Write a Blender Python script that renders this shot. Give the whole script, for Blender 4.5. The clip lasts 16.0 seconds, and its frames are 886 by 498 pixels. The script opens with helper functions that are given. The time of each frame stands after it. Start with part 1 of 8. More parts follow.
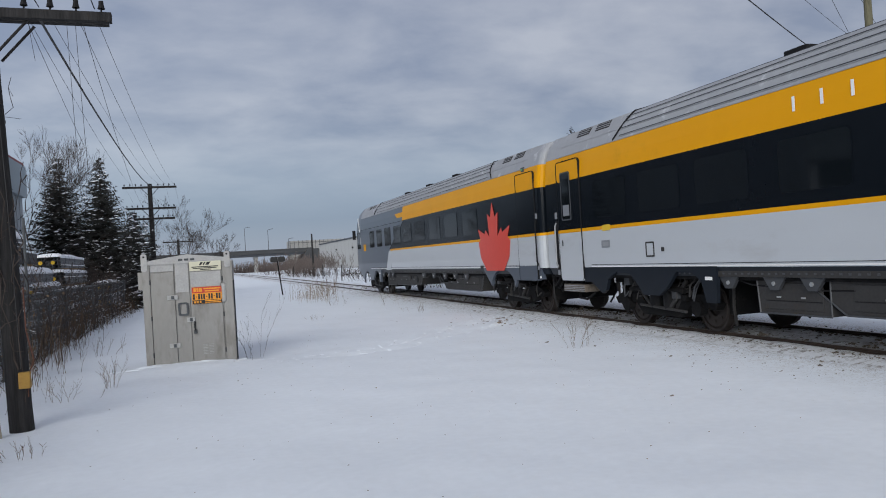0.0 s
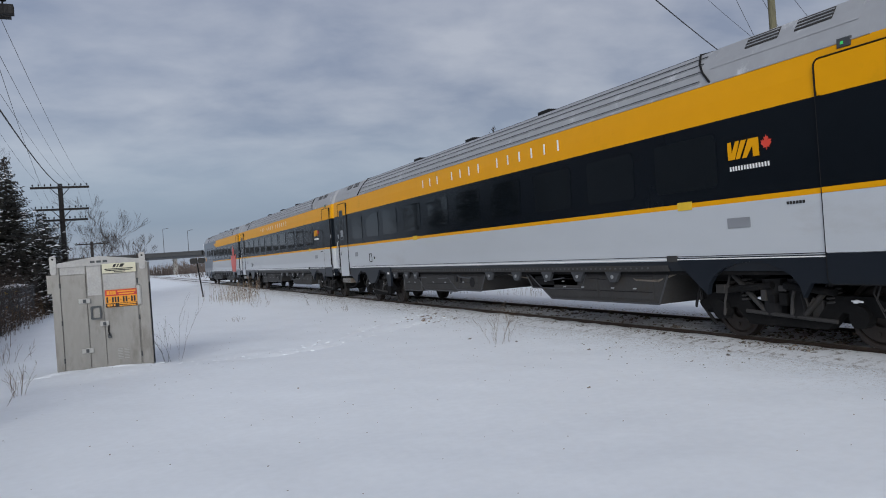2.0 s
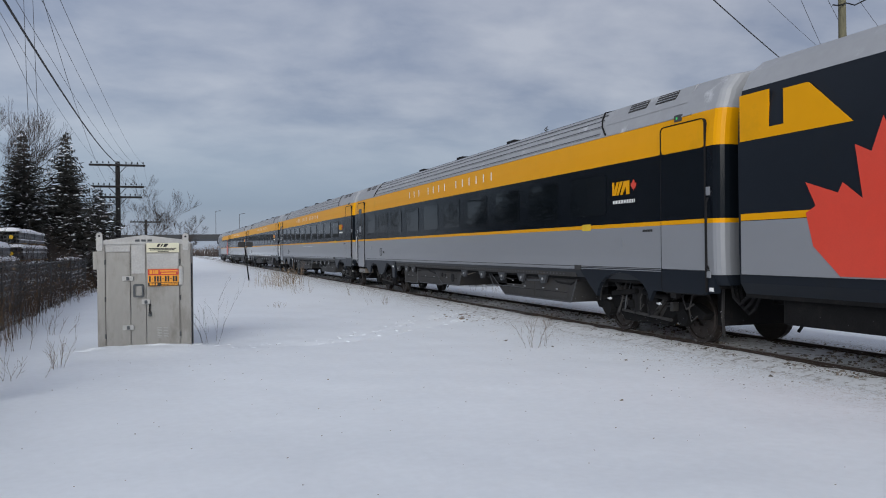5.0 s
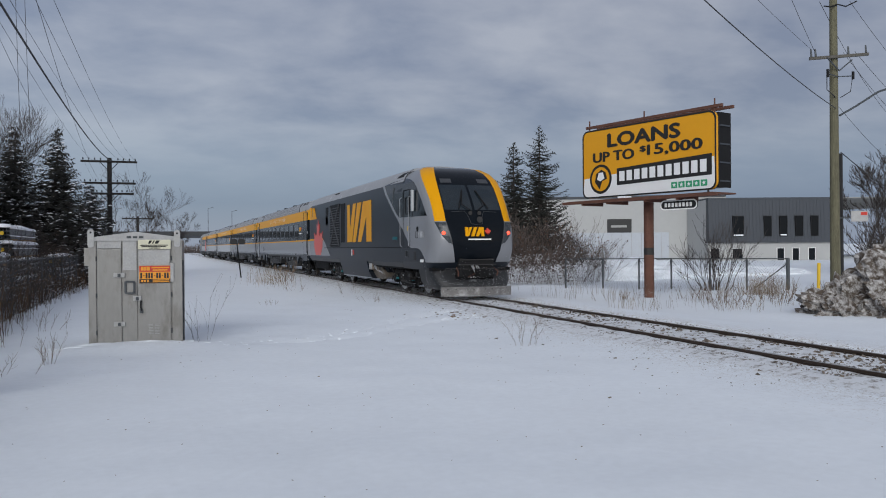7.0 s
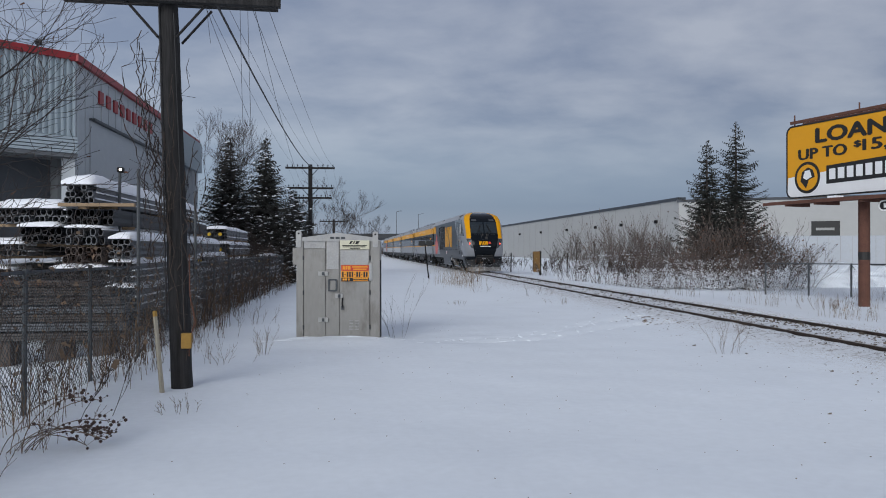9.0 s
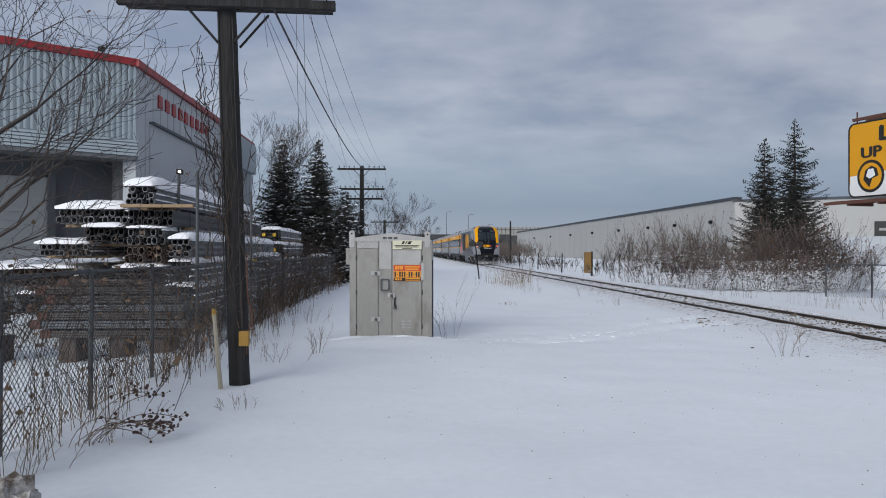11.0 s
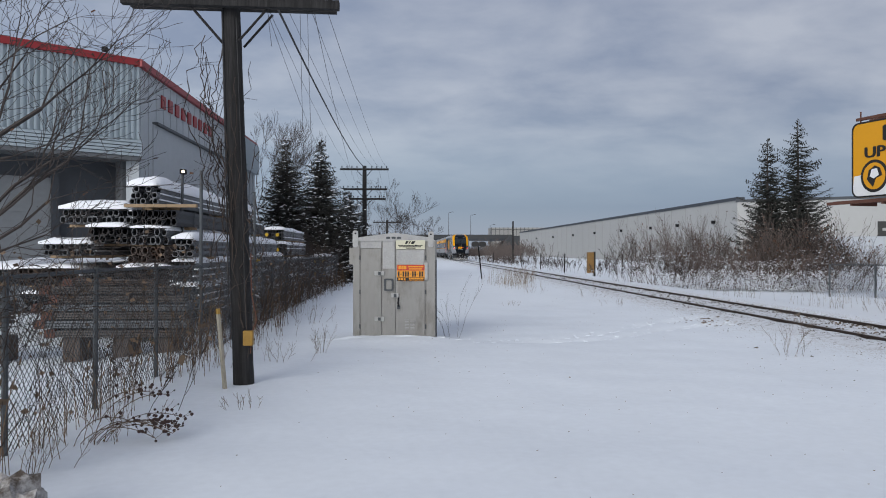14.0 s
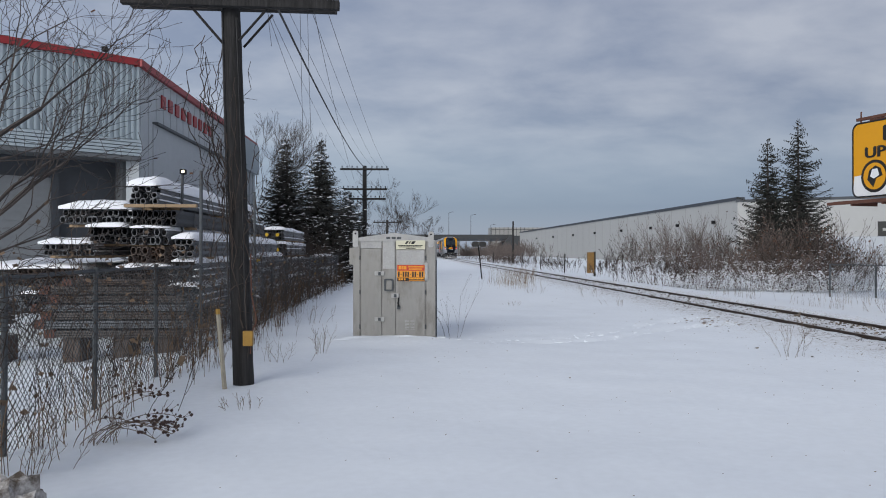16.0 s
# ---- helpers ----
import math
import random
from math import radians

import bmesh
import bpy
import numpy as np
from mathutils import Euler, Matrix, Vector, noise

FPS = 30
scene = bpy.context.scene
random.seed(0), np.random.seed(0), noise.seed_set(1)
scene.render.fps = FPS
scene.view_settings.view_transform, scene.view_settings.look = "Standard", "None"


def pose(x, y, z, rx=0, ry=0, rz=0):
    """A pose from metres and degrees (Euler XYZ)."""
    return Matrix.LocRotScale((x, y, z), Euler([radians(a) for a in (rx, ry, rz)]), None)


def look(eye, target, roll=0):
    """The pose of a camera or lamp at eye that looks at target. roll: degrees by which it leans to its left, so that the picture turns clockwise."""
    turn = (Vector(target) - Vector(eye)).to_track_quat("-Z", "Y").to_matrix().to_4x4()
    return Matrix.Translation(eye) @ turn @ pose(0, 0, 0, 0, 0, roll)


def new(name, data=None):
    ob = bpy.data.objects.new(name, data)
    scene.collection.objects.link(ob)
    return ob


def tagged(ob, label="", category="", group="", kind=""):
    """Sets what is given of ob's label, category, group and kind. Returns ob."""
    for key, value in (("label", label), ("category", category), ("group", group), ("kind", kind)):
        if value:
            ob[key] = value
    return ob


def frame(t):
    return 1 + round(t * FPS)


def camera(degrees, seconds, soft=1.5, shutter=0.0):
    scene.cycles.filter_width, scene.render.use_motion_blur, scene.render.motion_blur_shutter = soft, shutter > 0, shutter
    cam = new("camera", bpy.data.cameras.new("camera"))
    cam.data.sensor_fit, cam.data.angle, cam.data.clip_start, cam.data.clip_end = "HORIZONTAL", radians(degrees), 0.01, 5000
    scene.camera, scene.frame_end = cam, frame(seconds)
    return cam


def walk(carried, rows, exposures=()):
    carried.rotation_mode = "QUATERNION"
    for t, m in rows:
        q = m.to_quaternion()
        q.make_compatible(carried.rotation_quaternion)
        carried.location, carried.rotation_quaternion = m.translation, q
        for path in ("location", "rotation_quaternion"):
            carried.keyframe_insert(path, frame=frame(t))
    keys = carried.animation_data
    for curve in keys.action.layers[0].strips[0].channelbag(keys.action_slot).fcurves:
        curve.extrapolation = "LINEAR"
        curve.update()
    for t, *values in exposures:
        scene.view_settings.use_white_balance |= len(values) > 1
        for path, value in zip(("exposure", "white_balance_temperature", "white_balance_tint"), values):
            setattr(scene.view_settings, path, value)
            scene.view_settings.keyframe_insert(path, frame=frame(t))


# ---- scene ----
ROWS = [
    (0, -0.014, -0.05, 1.732, -17.468, 0.467, 3.435),
    (0.5, -0.009, -0.073, 1.728, -19.534, 0.234, 4.034),
    (1, -0.005, -0.099, 1.726, -21.105, 0.1, 4.2),
    (1.5, -0.002, -0.1, 1.721, -22.244, 0.051, 4.136),
    (2, 0.029, -0.109, 1.711, -22.889, 0.049, 4.089),
    (2.5, 0.107, -0.038, 1.725, -18.96, 0.369, 3.079),
    (3, 0.169, 0.01, 1.727, -15.459, 0.38, 2.006),
    (3.5, 0.191, 0.023, 1.727, -15.182, 0.491, 1.015),
    (3.7, 0.193, 0.016, 1.728, -16.001, 0.546, 0.853),
    (5.8, 0.218, -0.046, 1.737, -19.963, -0.243, 0.478),
    (6, 0.229, -0.062, 1.728, -19.992, -0.188, 0.383),
    (6.5, 0.226, -0.071, 1.728, -19.986, -0.187, 0.444),
    (7, 0.208, -0.075, 1.733, -19.966, -0.202, 0.431),
    (7.5, 0.169, -0.057, 1.739, -18.243, -0.212, 0.688),
    (8, 0.126, -0.028, 1.738, -14.986, -0.037, 0.42),
    (8.5, 0.086, 0.002, 1.729, -10.66, 0.036, 0.054),
    (9, 0.051, 0.016, 1.711, -6.723, 0.046, 0.058),
    (9.5, 0.034, 0.012, 1.703, -4.734, 0.078, 0.071),
    (10, 0.02, 0.0, 1.701, -3.742, 0.086, 0.012),
    (12.5, -0.001, 0.0, 1.696, -2.899, 0.101, 0.004),
    (14, -0.017, 0.006, 1.689, -2.912, 0.119, 0.017),
    (16, -0.017, 0.021, 1.694, -2.905, 0.113, 0.004),
]
def turn_pose(x, y, z, yaw, pitch, roll):
    return pose(x, y, z, 0, 0, yaw) @ pose(0, 0, 0, pitch, 0, 0) @ pose(0, 0, 0, 0, roll, 0) @ pose(0, 0, 0, 90, 0, 0)


cam = camera(59.0, 16.0, soft=1.0)
walk(cam, [(r[0], turn_pose(*r[1:])) for r in ROWS], [(0.0, 0.12, 6500, 10), (1.0, 0.11, 6500, 10), (1.9, 0.06, 6500, 10), (2.5, 0.06, 6500, 10), (3.0, 0.12, 6500, 10), (5.5, 0.12, 6500, 10), (6.9, -0.03, 6480, 10), (7.5, -0.17, 6330, 10), (8.1, -0.18, 6300, 10), (8.7, -0.1, 6300, 10), (9.3, 0.0, 6380, 10), (10.2, 0.10, 6500, 10), (12.5, 0.12, 6500, 10), (16.0, 0.12, 6500, 10)])

# ---- light ----
world = bpy.data.worlds.new("overcast")
scene.world = world
world.use_nodes = True
wt = world.node_tree
wt.nodes.clear()


def wnode(kind, **kw):
    n = wt.nodes.new(kind)
    for k, v in kw.items():
        n.inputs[k].default_value = v
    return n


w_out = wt.nodes.new("ShaderNodeOutputWorld")
w_bg = wt.nodes.new("ShaderNodeBackground")
w_sky = wt.nodes.new("ShaderNodeTexSky")
w_sky.sky_type, w_sky.sun_disc = "NISHITA", False
w_sky.sun_elevation, w_sky.sun_rotation = radians(22), radians(150)
w_geo = wt.nodes.new("ShaderNodeTexCoord")
w_sep = wt.nodes.new("ShaderNodeSeparateXYZ")
wt.links.new(w_geo.outputs["Generated"], w_sep.inputs[0])
# cloud deck: view direction projected on a flat layer, stretched along one way
w_add = wt.nodes.new("ShaderNodeMath"); w_add.operation = "ADD"; w_add.inputs[1].default_value = 0.26
w_abs = wt.nodes.new("ShaderNodeMath"); w_abs.operation = "MAXIMUM"; w_abs.inputs[1].default_value = 0.0
wt.links.new(w_sep.outputs["Z"], w_abs.inputs[0])
wt.links.new(w_abs.outputs[0], w_add.inputs[0])
w_dx = wt.nodes.new("ShaderNodeMath"); w_dx.operation = "DIVIDE"
w_dy = wt.nodes.new("ShaderNodeMath"); w_dy.operation = "DIVIDE"
wt.links.new(w_sep.outputs["X"], w_dx.inputs[0]); wt.links.new(w_add.outputs[0], w_dx.inputs[1])
wt.links.new(w_sep.outputs["Y"], w_dy.inputs[0]); wt.links.new(w_add.outputs[0], w_dy.inputs[1])
w_cmb = wt.nodes.new("ShaderNodeCombineXYZ")
wt.links.new(w_dx.outputs[0], w_cmb.inputs[0]); wt.links.new(w_dy.outputs[0], w_cmb.inputs[1])
w_map = wt.nodes.new("ShaderNodeMapping")
w_map.inputs["Rotation"].default_value = (0, 0, radians(25))
w_map.inputs["Scale"].default_value = (1.0, 1.25, 1.0)
wt.links.new(w_cmb.outputs[0], w_map.inputs[0])
w_n1 = wnode("ShaderNodeTexNoise", Scale=3.0, Detail=7.0, Roughness=0.54, Distortion=0.15)
w_n2 = wnode("ShaderNodeTexNoise", Scale=0.8, Detail=3.0, Roughness=0.5)
wt.links.new(w_map.outputs[0], w_n1.inputs["Vector"]); wt.links.new(w_map.outputs[0], w_n2.inputs["Vector"])
w_mixn = wt.nodes.new("ShaderNodeMix"); w_mixn.inputs[0].default_value = 0.45
wt.links.new(w_n1.outputs[0], w_mixn.inputs[2]); wt.links.new(w_n2.outputs[0], w_mixn.inputs[3])
w_ramp = wt.nodes.new("ShaderNodeValToRGB")
w_ramp.color_ramp.elements[0].position, w_ramp.color_ramp.elements[0].color = 0.38, (0.295, 0.338, 0.462, 1)
w_ramp.color_ramp.elements[1].position, w_ramp.color_ramp.elements[1].color = 0.62, (0.575, 0.602, 0.688, 1)
wt.links.new(w_mixn.outputs[0], w_ramp.inputs[0])
# darker blue haze band low over the horizon
w_hz = wt.nodes.new("ShaderNodeMapRange")
w_hz.inputs["From Min"].default_value, w_hz.inputs["From Max"].default_value = 0.0, 0.22
wt.links.new(w_sep.outputs["Z"], w_hz.inputs["Value"])
w_hr = wt.nodes.new("ShaderNodeValToRGB")
for pos, col in ((0.0, (0.36, 0.44, 0.60, 1)), (0.25, (0.215, 0.295, 0.465, 1)), (0.55, (0.31, 0.39, 0.54, 1))):
    e = w_hr.color_ramp.elements[0] if pos == 0 else w_hr.color_ramp.elements.new(pos)
    e.position, e.color = pos, col
w_hr.color_ramp.elements.remove(w_hr.color_ramp.elements[-1])
wt.links.new(w_hz.outputs[0], w_hr.inputs[0])
w_fac = wt.nodes.new("ShaderNodeMapRange")
w_fac.interpolation_type = "SMOOTHSTEP"
w_fac.inputs["From Min"].default_value, w_fac.inputs["From Max"].default_value = 0.03, 0.2
wt.links.new(w_sep.outputs["Z"], w_fac.inputs["Value"])
w_m1 = wt.nodes.new("ShaderNodeMix"); w_m1.data_type = "RGBA"
wt.links.new(w_fac.outputs[0], w_m1.inputs[0])
wt.links.new(w_hr.outputs[0], w_m1.inputs[6]); wt.links.new(w_ramp.outputs[0], w_m1.inputs[7])
# a little of the clear sky behind the deck
w_sc = wt.nodes.new("ShaderNodeMix"); w_sc.data_type = "RGBA"; w_sc.blend_type = "ADD"
w_sc.inputs[0].default_value = 0.03
wt.links.new(w_m1.outputs[2], w_sc.inputs[6]); wt.links.new(w_sky.outputs[0], w_sc.inputs[7])
wt.links.new(w_sc.outputs[2], w_bg.inputs[0])
w_bg.inputs[1].default_value = 0.64
wt.links.new(w_bg.outputs[0], w_out.inputs[0])

sun = new("sun", bpy.data.lights.new("sun", "SUN"))
sun.data.energy, sun.data.angle, sun.data.color = 2.3, radians(35), (0.985, 0.98, 0.955)
sun.matrix_world = look((0, 0, 60), (26, 45, 39.0))

# ---- materials ----
MATS = {}


def material(name, color, rough=0.6, metal=0.0, vary=0.15, scale=6.0, grain=40.0, bump=0.0, bump_scale=30.0, dirt=None, dirt_amount=0.0,
             dirt_scale=2.0, coat=0.0, emit=None, emit_strength=0.0, island=0.0, stretch=(1, 1, 1), spec=0.5):
    """Principled surface with two scales of variation, optional dirt in patches, optional bump."""
    if name in MATS:
        return MATS[name]
    m = bpy.data.materials.new(name)
    m.use_nodes = True
    nt = m.node_tree
    b = nt.nodes["Principled BSDF"]
    b.inputs["Roughness"].default_value, b.inputs["Metallic"].default_value = rough, metal
    b.inputs["Coat Weight"].default_value = coat
    b.inputs["Coat Roughness"].default_value = 0.06
    b.inputs["Specular IOR Level"].default_value = spec
    tc = nt.nodes.new("ShaderNodeTexCoord")
    mp = nt.nodes.new("ShaderNodeMapping")
    mp.inputs["Scale"].default_value = stretch
    nt.links.new(tc.outputs["Object"], mp.inputs[0])
    n1 = nt.nodes.new("ShaderNodeTexNoise")
    n1.inputs["Scale"].default_value, n1.inputs["Detail"].default_value = scale, 3
    n2 = nt.nodes.new("ShaderNodeTexNoise")
    n2.inputs["Scale"].default_value, n2.inputs["Detail"].default_value = grain, 4
    for n in (n1, n2):
        nt.links.new(mp.outputs[0], n.inputs["Vector"])
    s = nt.nodes.new("ShaderNodeMath"); s.operation = "ADD"
    nt.links.new(n1.outputs[0], s.inputs[0]); nt.links.new(n2.outputs[0], s.inputs[1])
    mr = nt.nodes.new("ShaderNodeMapRange")
    mr.inputs["From Min"].default_value, mr.inputs["From Max"].default_value = 0.6, 1.4
    mr.inputs["To Min"].default_value, mr.inputs["To Max"].default_value = 1 - vary, 1 + vary
    nt.links.new(s.outputs[0], mr.inputs["Value"])
    last = mr.outputs[0]
    if island:
        gi = nt.nodes.new("ShaderNodeNewGeometry")
        ir = nt.nodes.new("ShaderNodeMapRange")
        ir.inputs["To Min"].default_value, ir.inputs["To Max"].default_value = 1 - island, 1 + island
        nt.links.new(gi.outputs["Random Per Island"], ir.inputs["Value"])
        mu = nt.nodes.new("ShaderNodeMath"); mu.operation = "MULTIPLY"
        nt.links.new(last, mu.inputs[0]); nt.links.new(ir.outputs[0], mu.inputs[1])
        last = mu.outputs[0]
    vm = nt.nodes.new("ShaderNodeVectorMath"); vm.operation = "SCALE"
    vm.inputs[0].default_value = color[:3]
    nt.links.new(last, vm.inputs["Scale"])
    col = vm.outputs[0]
    if dirt:
        n3 = nt.nodes.new("ShaderNodeTexNoise")
        n3.inputs["Scale"].default_value, n3.inputs["Detail"].default_value, n3.inputs["Roughness"].default_value = dirt_scale, 8, 0.7
        nt.links.new(mp.outputs[0], n3.inputs["Vector"])
        dr = nt.nodes.new("ShaderNodeMapRange")
        dr.inputs["From Min"].default_value, dr.inputs["From Max"].default_value = 0.62 - 0.3 * dirt_amount, 0.78 - 0.3 * dirt_amount
        nt.links.new(n3.outputs[0], dr.inputs["Value"])
        mx = nt.nodes.new("ShaderNodeMix"); mx.data_type = "RGBA"
        nt.links.new(dr.outputs[0], mx.inputs[0]); nt.links.new(col, mx.inputs[6])
        mx.inputs[7].default_value = (*dirt, 1)
        col = mx.outputs[2]
    nt.links.new(col, b.inputs["Base Color"])
    if bump:
        n4 = nt.nodes.new("ShaderNodeTexNoise")
        n4.inputs["Scale"].default_value, n4.inputs["Detail"].default_value = bump_scale, 5
        nt.links.new(mp.outputs[0], n4.inputs["Vector"])
        bp = nt.nodes.new("ShaderNodeBump")
        bp.inputs["Strength"].default_value, bp.inputs["Distance"].default_value = bump, 0.02
        nt.links.new(n4.outputs[0], bp.inputs["Height"])
        nt.links.new(bp.outputs[0], b.inputs["Normal"])
    if emit:
        b.inputs["Emission Color"].default_value = (*emit, 1)
        b.inputs["Emission Strength"].default_value = emit_strength
    MATS[name] = m
    return m


SNOW = material("snow", (0.785, 0.825, 0.865), 0.75, vary=0.04, scale=0.5, grain=9, bump=0.35, bump_scale=3.0)
def ground_snow():
    """Snow of the field: soft hollows, and brown grit strewn along the track, thicker towards the rails."""
    m = material("field_snow", (0.785, 0.825, 0.865), 0.75, vary=0.05, scale=0.5, grain=9, bump=0.5, bump_scale=2.2)
    nt = m.node_tree
    b = nt.nodes["Principled BSDF"]
    col = b.inputs["Base Color"].links[0].from_socket
    tc = nt.nodes.new("ShaderNodeTexCoord")
    sep = nt.nodes.new("ShaderNodeSeparateXYZ")
    nt.links.new(tc.outputs["Object"], sep.inputs[0])
    off = nt.nodes.new("ShaderNodeMath"); off.operation = "SUBTRACT"; off.inputs[1].default_value = 10.02
    nt.links.new(sep.outputs["X"], off.inputs[0])
    ab = nt.nodes.new("ShaderNodeMath"); ab.operation = "ABSOLUTE"
    nt.links.new(off.outputs[0], ab.inputs[0])
    near = nt.nodes.new("ShaderNodeMapRange")
    near.inputs["From Min"].default_value, near.inputs["From Max"].default_value = 4.6, 1.3
    near.inputs["To Min"].default_value, near.inputs["To Max"].default_value = 0.0, 0.2
    nt.links.new(ab.outputs[0], near.inputs["Value"])
    masks = []
    for scale, low, high in ((26.0, 0.70, 0.76), (6.0, 0.66, 0.82)):
        n = nt.nodes.new("ShaderNodeTexNoise")
        n.inputs["Scale"].default_value, n.inputs["Detail"].default_value, n.inputs["Roughness"].default_value = scale, 6, 0.7
        nt.links.new(tc.outputs["Object"], n.inputs["Vector"])
        a = nt.nodes.new("ShaderNodeMath"); a.operation = "ADD"
        nt.links.new(n.outputs[0], a.inputs[0]); nt.links.new(near.outputs[0], a.inputs[1])
        r = nt.nodes.new("ShaderNodeMapRange")
        r.inputs["From Min"].default_value, r.inputs["From Max"].default_value = low, high
        nt.links.new(a.outputs[0], r.inputs["Value"])
        masks.append(r.outputs[0])
    soft = nt.nodes.new("ShaderNodeMath"); soft.operation = "MULTIPLY"; soft.inputs[1].default_value = 0.45
    nt.links.new(masks[1], soft.inputs[0])
    mx = nt.nodes.new("ShaderNodeMath"); mx.operation = "MAXIMUM"
    nt.links.new(masks[0], mx.inputs[0]); nt.links.new(soft.outputs[0], mx.inputs[1])
    gate = nt.nodes.new("ShaderNodeMath"); gate.operation = "MULTIPLY"
    g2 = nt.nodes.new("ShaderNodeMath"); g2.operation = "MULTIPLY"; g2.inputs[1].default_value = 4.5; g2.use_clamp = True
    nt.links.new(near.outputs[0], g2.inputs[0])
    nt.links.new(mx.outputs[0], gate.inputs[0]); nt.links.new(g2.outputs[0], gate.inputs[1])
    mix = nt.nodes.new("ShaderNodeMix"); mix.data_type = "RGBA"
    nt.links.new(gate.outputs[0], mix.inputs[0]); nt.links.new(col, mix.inputs[6])
    mix.inputs[7].default_value = (0.34, 0.29, 0.235, 1)
    nt.links.new(mix.outputs[2], b.inputs["Base Color"])
    return m


FIELDSNOW = ground_snow()
SNOW_TOP = material("settled_snow", (0.82, 0.84, 0.88), 0.8, vary=0.04, bump=0.4, bump_scale=14)
BALLAST = material("ballast", (0.20, 0.18, 0.155), 0.95, vary=0.35, scale=9, grain=60, bump=1.0, bump_scale=40, dirt=(0.70, 0.72, 0.75), dirt_amount=0.95, dirt_scale=7.0)
STONE = material("dark_stone", (0.12, 0.10, 0.082), 0.9, vary=0.4, island=0.6)
RAIL = material("rusty_rail", (0.045, 0.03, 0.022), 0.6, 0.4, vary=0.3)
RAILTOP = material("polished_railhead", (0.35, 0.33, 0.31), 0.35, 0.9, vary=0.1)
TIE = material("tie_wood", (0.06, 0.045, 0.035), 0.9, vary=0.3, dirt=(0.7, 0.71, 0.74), dirt_amount=0.3, dirt_scale=4)
YELLOW = material("yellow_paint", (0.68, 0.305, 0.0015), 0.42, vary=0.03, scale=0.6, grain=3, spec=0.14, dirt=(0.56, 0.27, 0.004), dirt_amount=0.1, dirt_scale=0.9)
WHITE = material("white_paint", (0.45, 0.475, 0.505), 0.3, vary=0.03, scale=0.5, grain=3, coat=0.25, dirt=(0.39, 0.395, 0.41), dirt_amount=0.12, dirt_scale=0.7, stretch=(1, 0.3, 1))
SILVER = material("silver_paint", (0.215, 0.225, 0.245), 0.34, vary=0.03, scale=0.5, grain=3, coat=0.12, dirt=(0.19, 0.195, 0.21), dirt_amount=0.1, dirt_scale=0.9, stretch=(1, 0.3, 1))
BLACK = material("black_gloss_band", (0.005, 0.007, 0.010), 0.16, vary=0.1, scale=0.8, grain=4, spec=0.13)
CHARCOAL = material("charcoal_paint", (0.012, 0.0155, 0.0215), 0.3, vary=0.06, scale=0.5, grain=5, spec=0.12, dirt=(0.014, 0.016, 0.019), dirt_amount=0.12, dirt_scale=0.8)
BLUEGREY = material("blue_grey_paint", (0.065, 0.08, 0.105), 0.35, vary=0.05, scale=0.5, grain=4, coat=0.2)
CABGREY = material("cab_grey_paint", (0.20, 0.208, 0.225), 0.36, vary=0.04, scale=0.6, grain=4, coat=0.25, dirt=(0.22, 0.22, 0.22), dirt_amount=0.15, dirt_scale=1.2)
ROOF = material("train_roof_grey", (0.30, 0.31, 0.33), 0.5, vary=0.08, scale=0.8, grain=6, dirt=(0.62, 0.63, 0.66), dirt_amount=0.15, dirt_scale=1.5)
GLASS = material("tinted_glass", (0.005, 0.007, 0.009), 0.05, vary=0.05, spec=0.24)
SEAM = material("rubber_seam", (0.010, 0.010, 0.011), 0.7, vary=0.1, spec=0.2)
UNDER = material("underframe_grime", (0.008, 0.008, 0.0085), 0.75, vary=0.3, scale=3, grain=30, bump=0.3, dirt=(0.018, 0.016, 0.015), dirt_amount=0.25, dirt_scale=3, spec=0.12)
UNDERGREY = material("equipment_grey", (0.038, 0.037, 0.037), 0.6, vary=0.2, scale=2, grain=20, dirt=(0.04, 0.035, 0.03), dirt_amount=0.3, dirt_scale=2.5, spec=0.2)
WHEEL = material("wheel_steel", (0.035, 0.028, 0.025), 0.55, 0.4, vary=0.25)
STEELBR = material("bright_steel", (0.45, 0.46, 0.47), 0.4, 0.7, vary=0.15)
REDLEAF = material("red_decal", (0.62, 0.055, 0.03), 0.35, vary=0.04, coat=0.2)
LETTER = material("pale_lettering", (0.75, 0.75, 0.74), 0.5, vary=0.03)
ALU = material("box_aluminium", (0.285, 0.278, 0.262), 0.42, 0.5, vary=0.1, scale=1.2, grain=14, dirt=(0.17, 0.157, 0.14), dirt_amount=0.45, dirt_scale=1.6, stretch=(1, 1, 0.35))
ALU_LIGHT = material("box_worn_patch", (0.37, 0.37, 0.365), 0.5, 0.2, vary=0.2, scale=4, grain=30, dirt=(0.38, 0.37, 0.35), dirt_amount=0.4, dirt_scale=6)
ORANGE = material("orange_sign", (0.76, 0.30, 0.015), 0.5, vary=0.05)
SIGNRED = material("red_sign", (0.5, 0.035, 0.02), 0.5, vary=0.06)
CREAM = material("cream_sign", (0.62, 0.60, 0.45), 0.5, vary=0.06)
INK = material("black_ink", (0.012, 0.012, 0.012), 0.6, vary=0.1)
POLEWOOD = material("weathered_pole", (0.0172, 0.0165, 0.017), 0.95, vary=0.8, scale=9, grain=42, bump=1.0, bump_scale=30, stretch=(1, 1, 0.08))
POLEGREEN = material("treated_pole", (0.105, 0.098, 0.06), 0.85, vary=0.5, scale=5, grain=50, bump=0.4, stretch=(1, 1, 0.1))
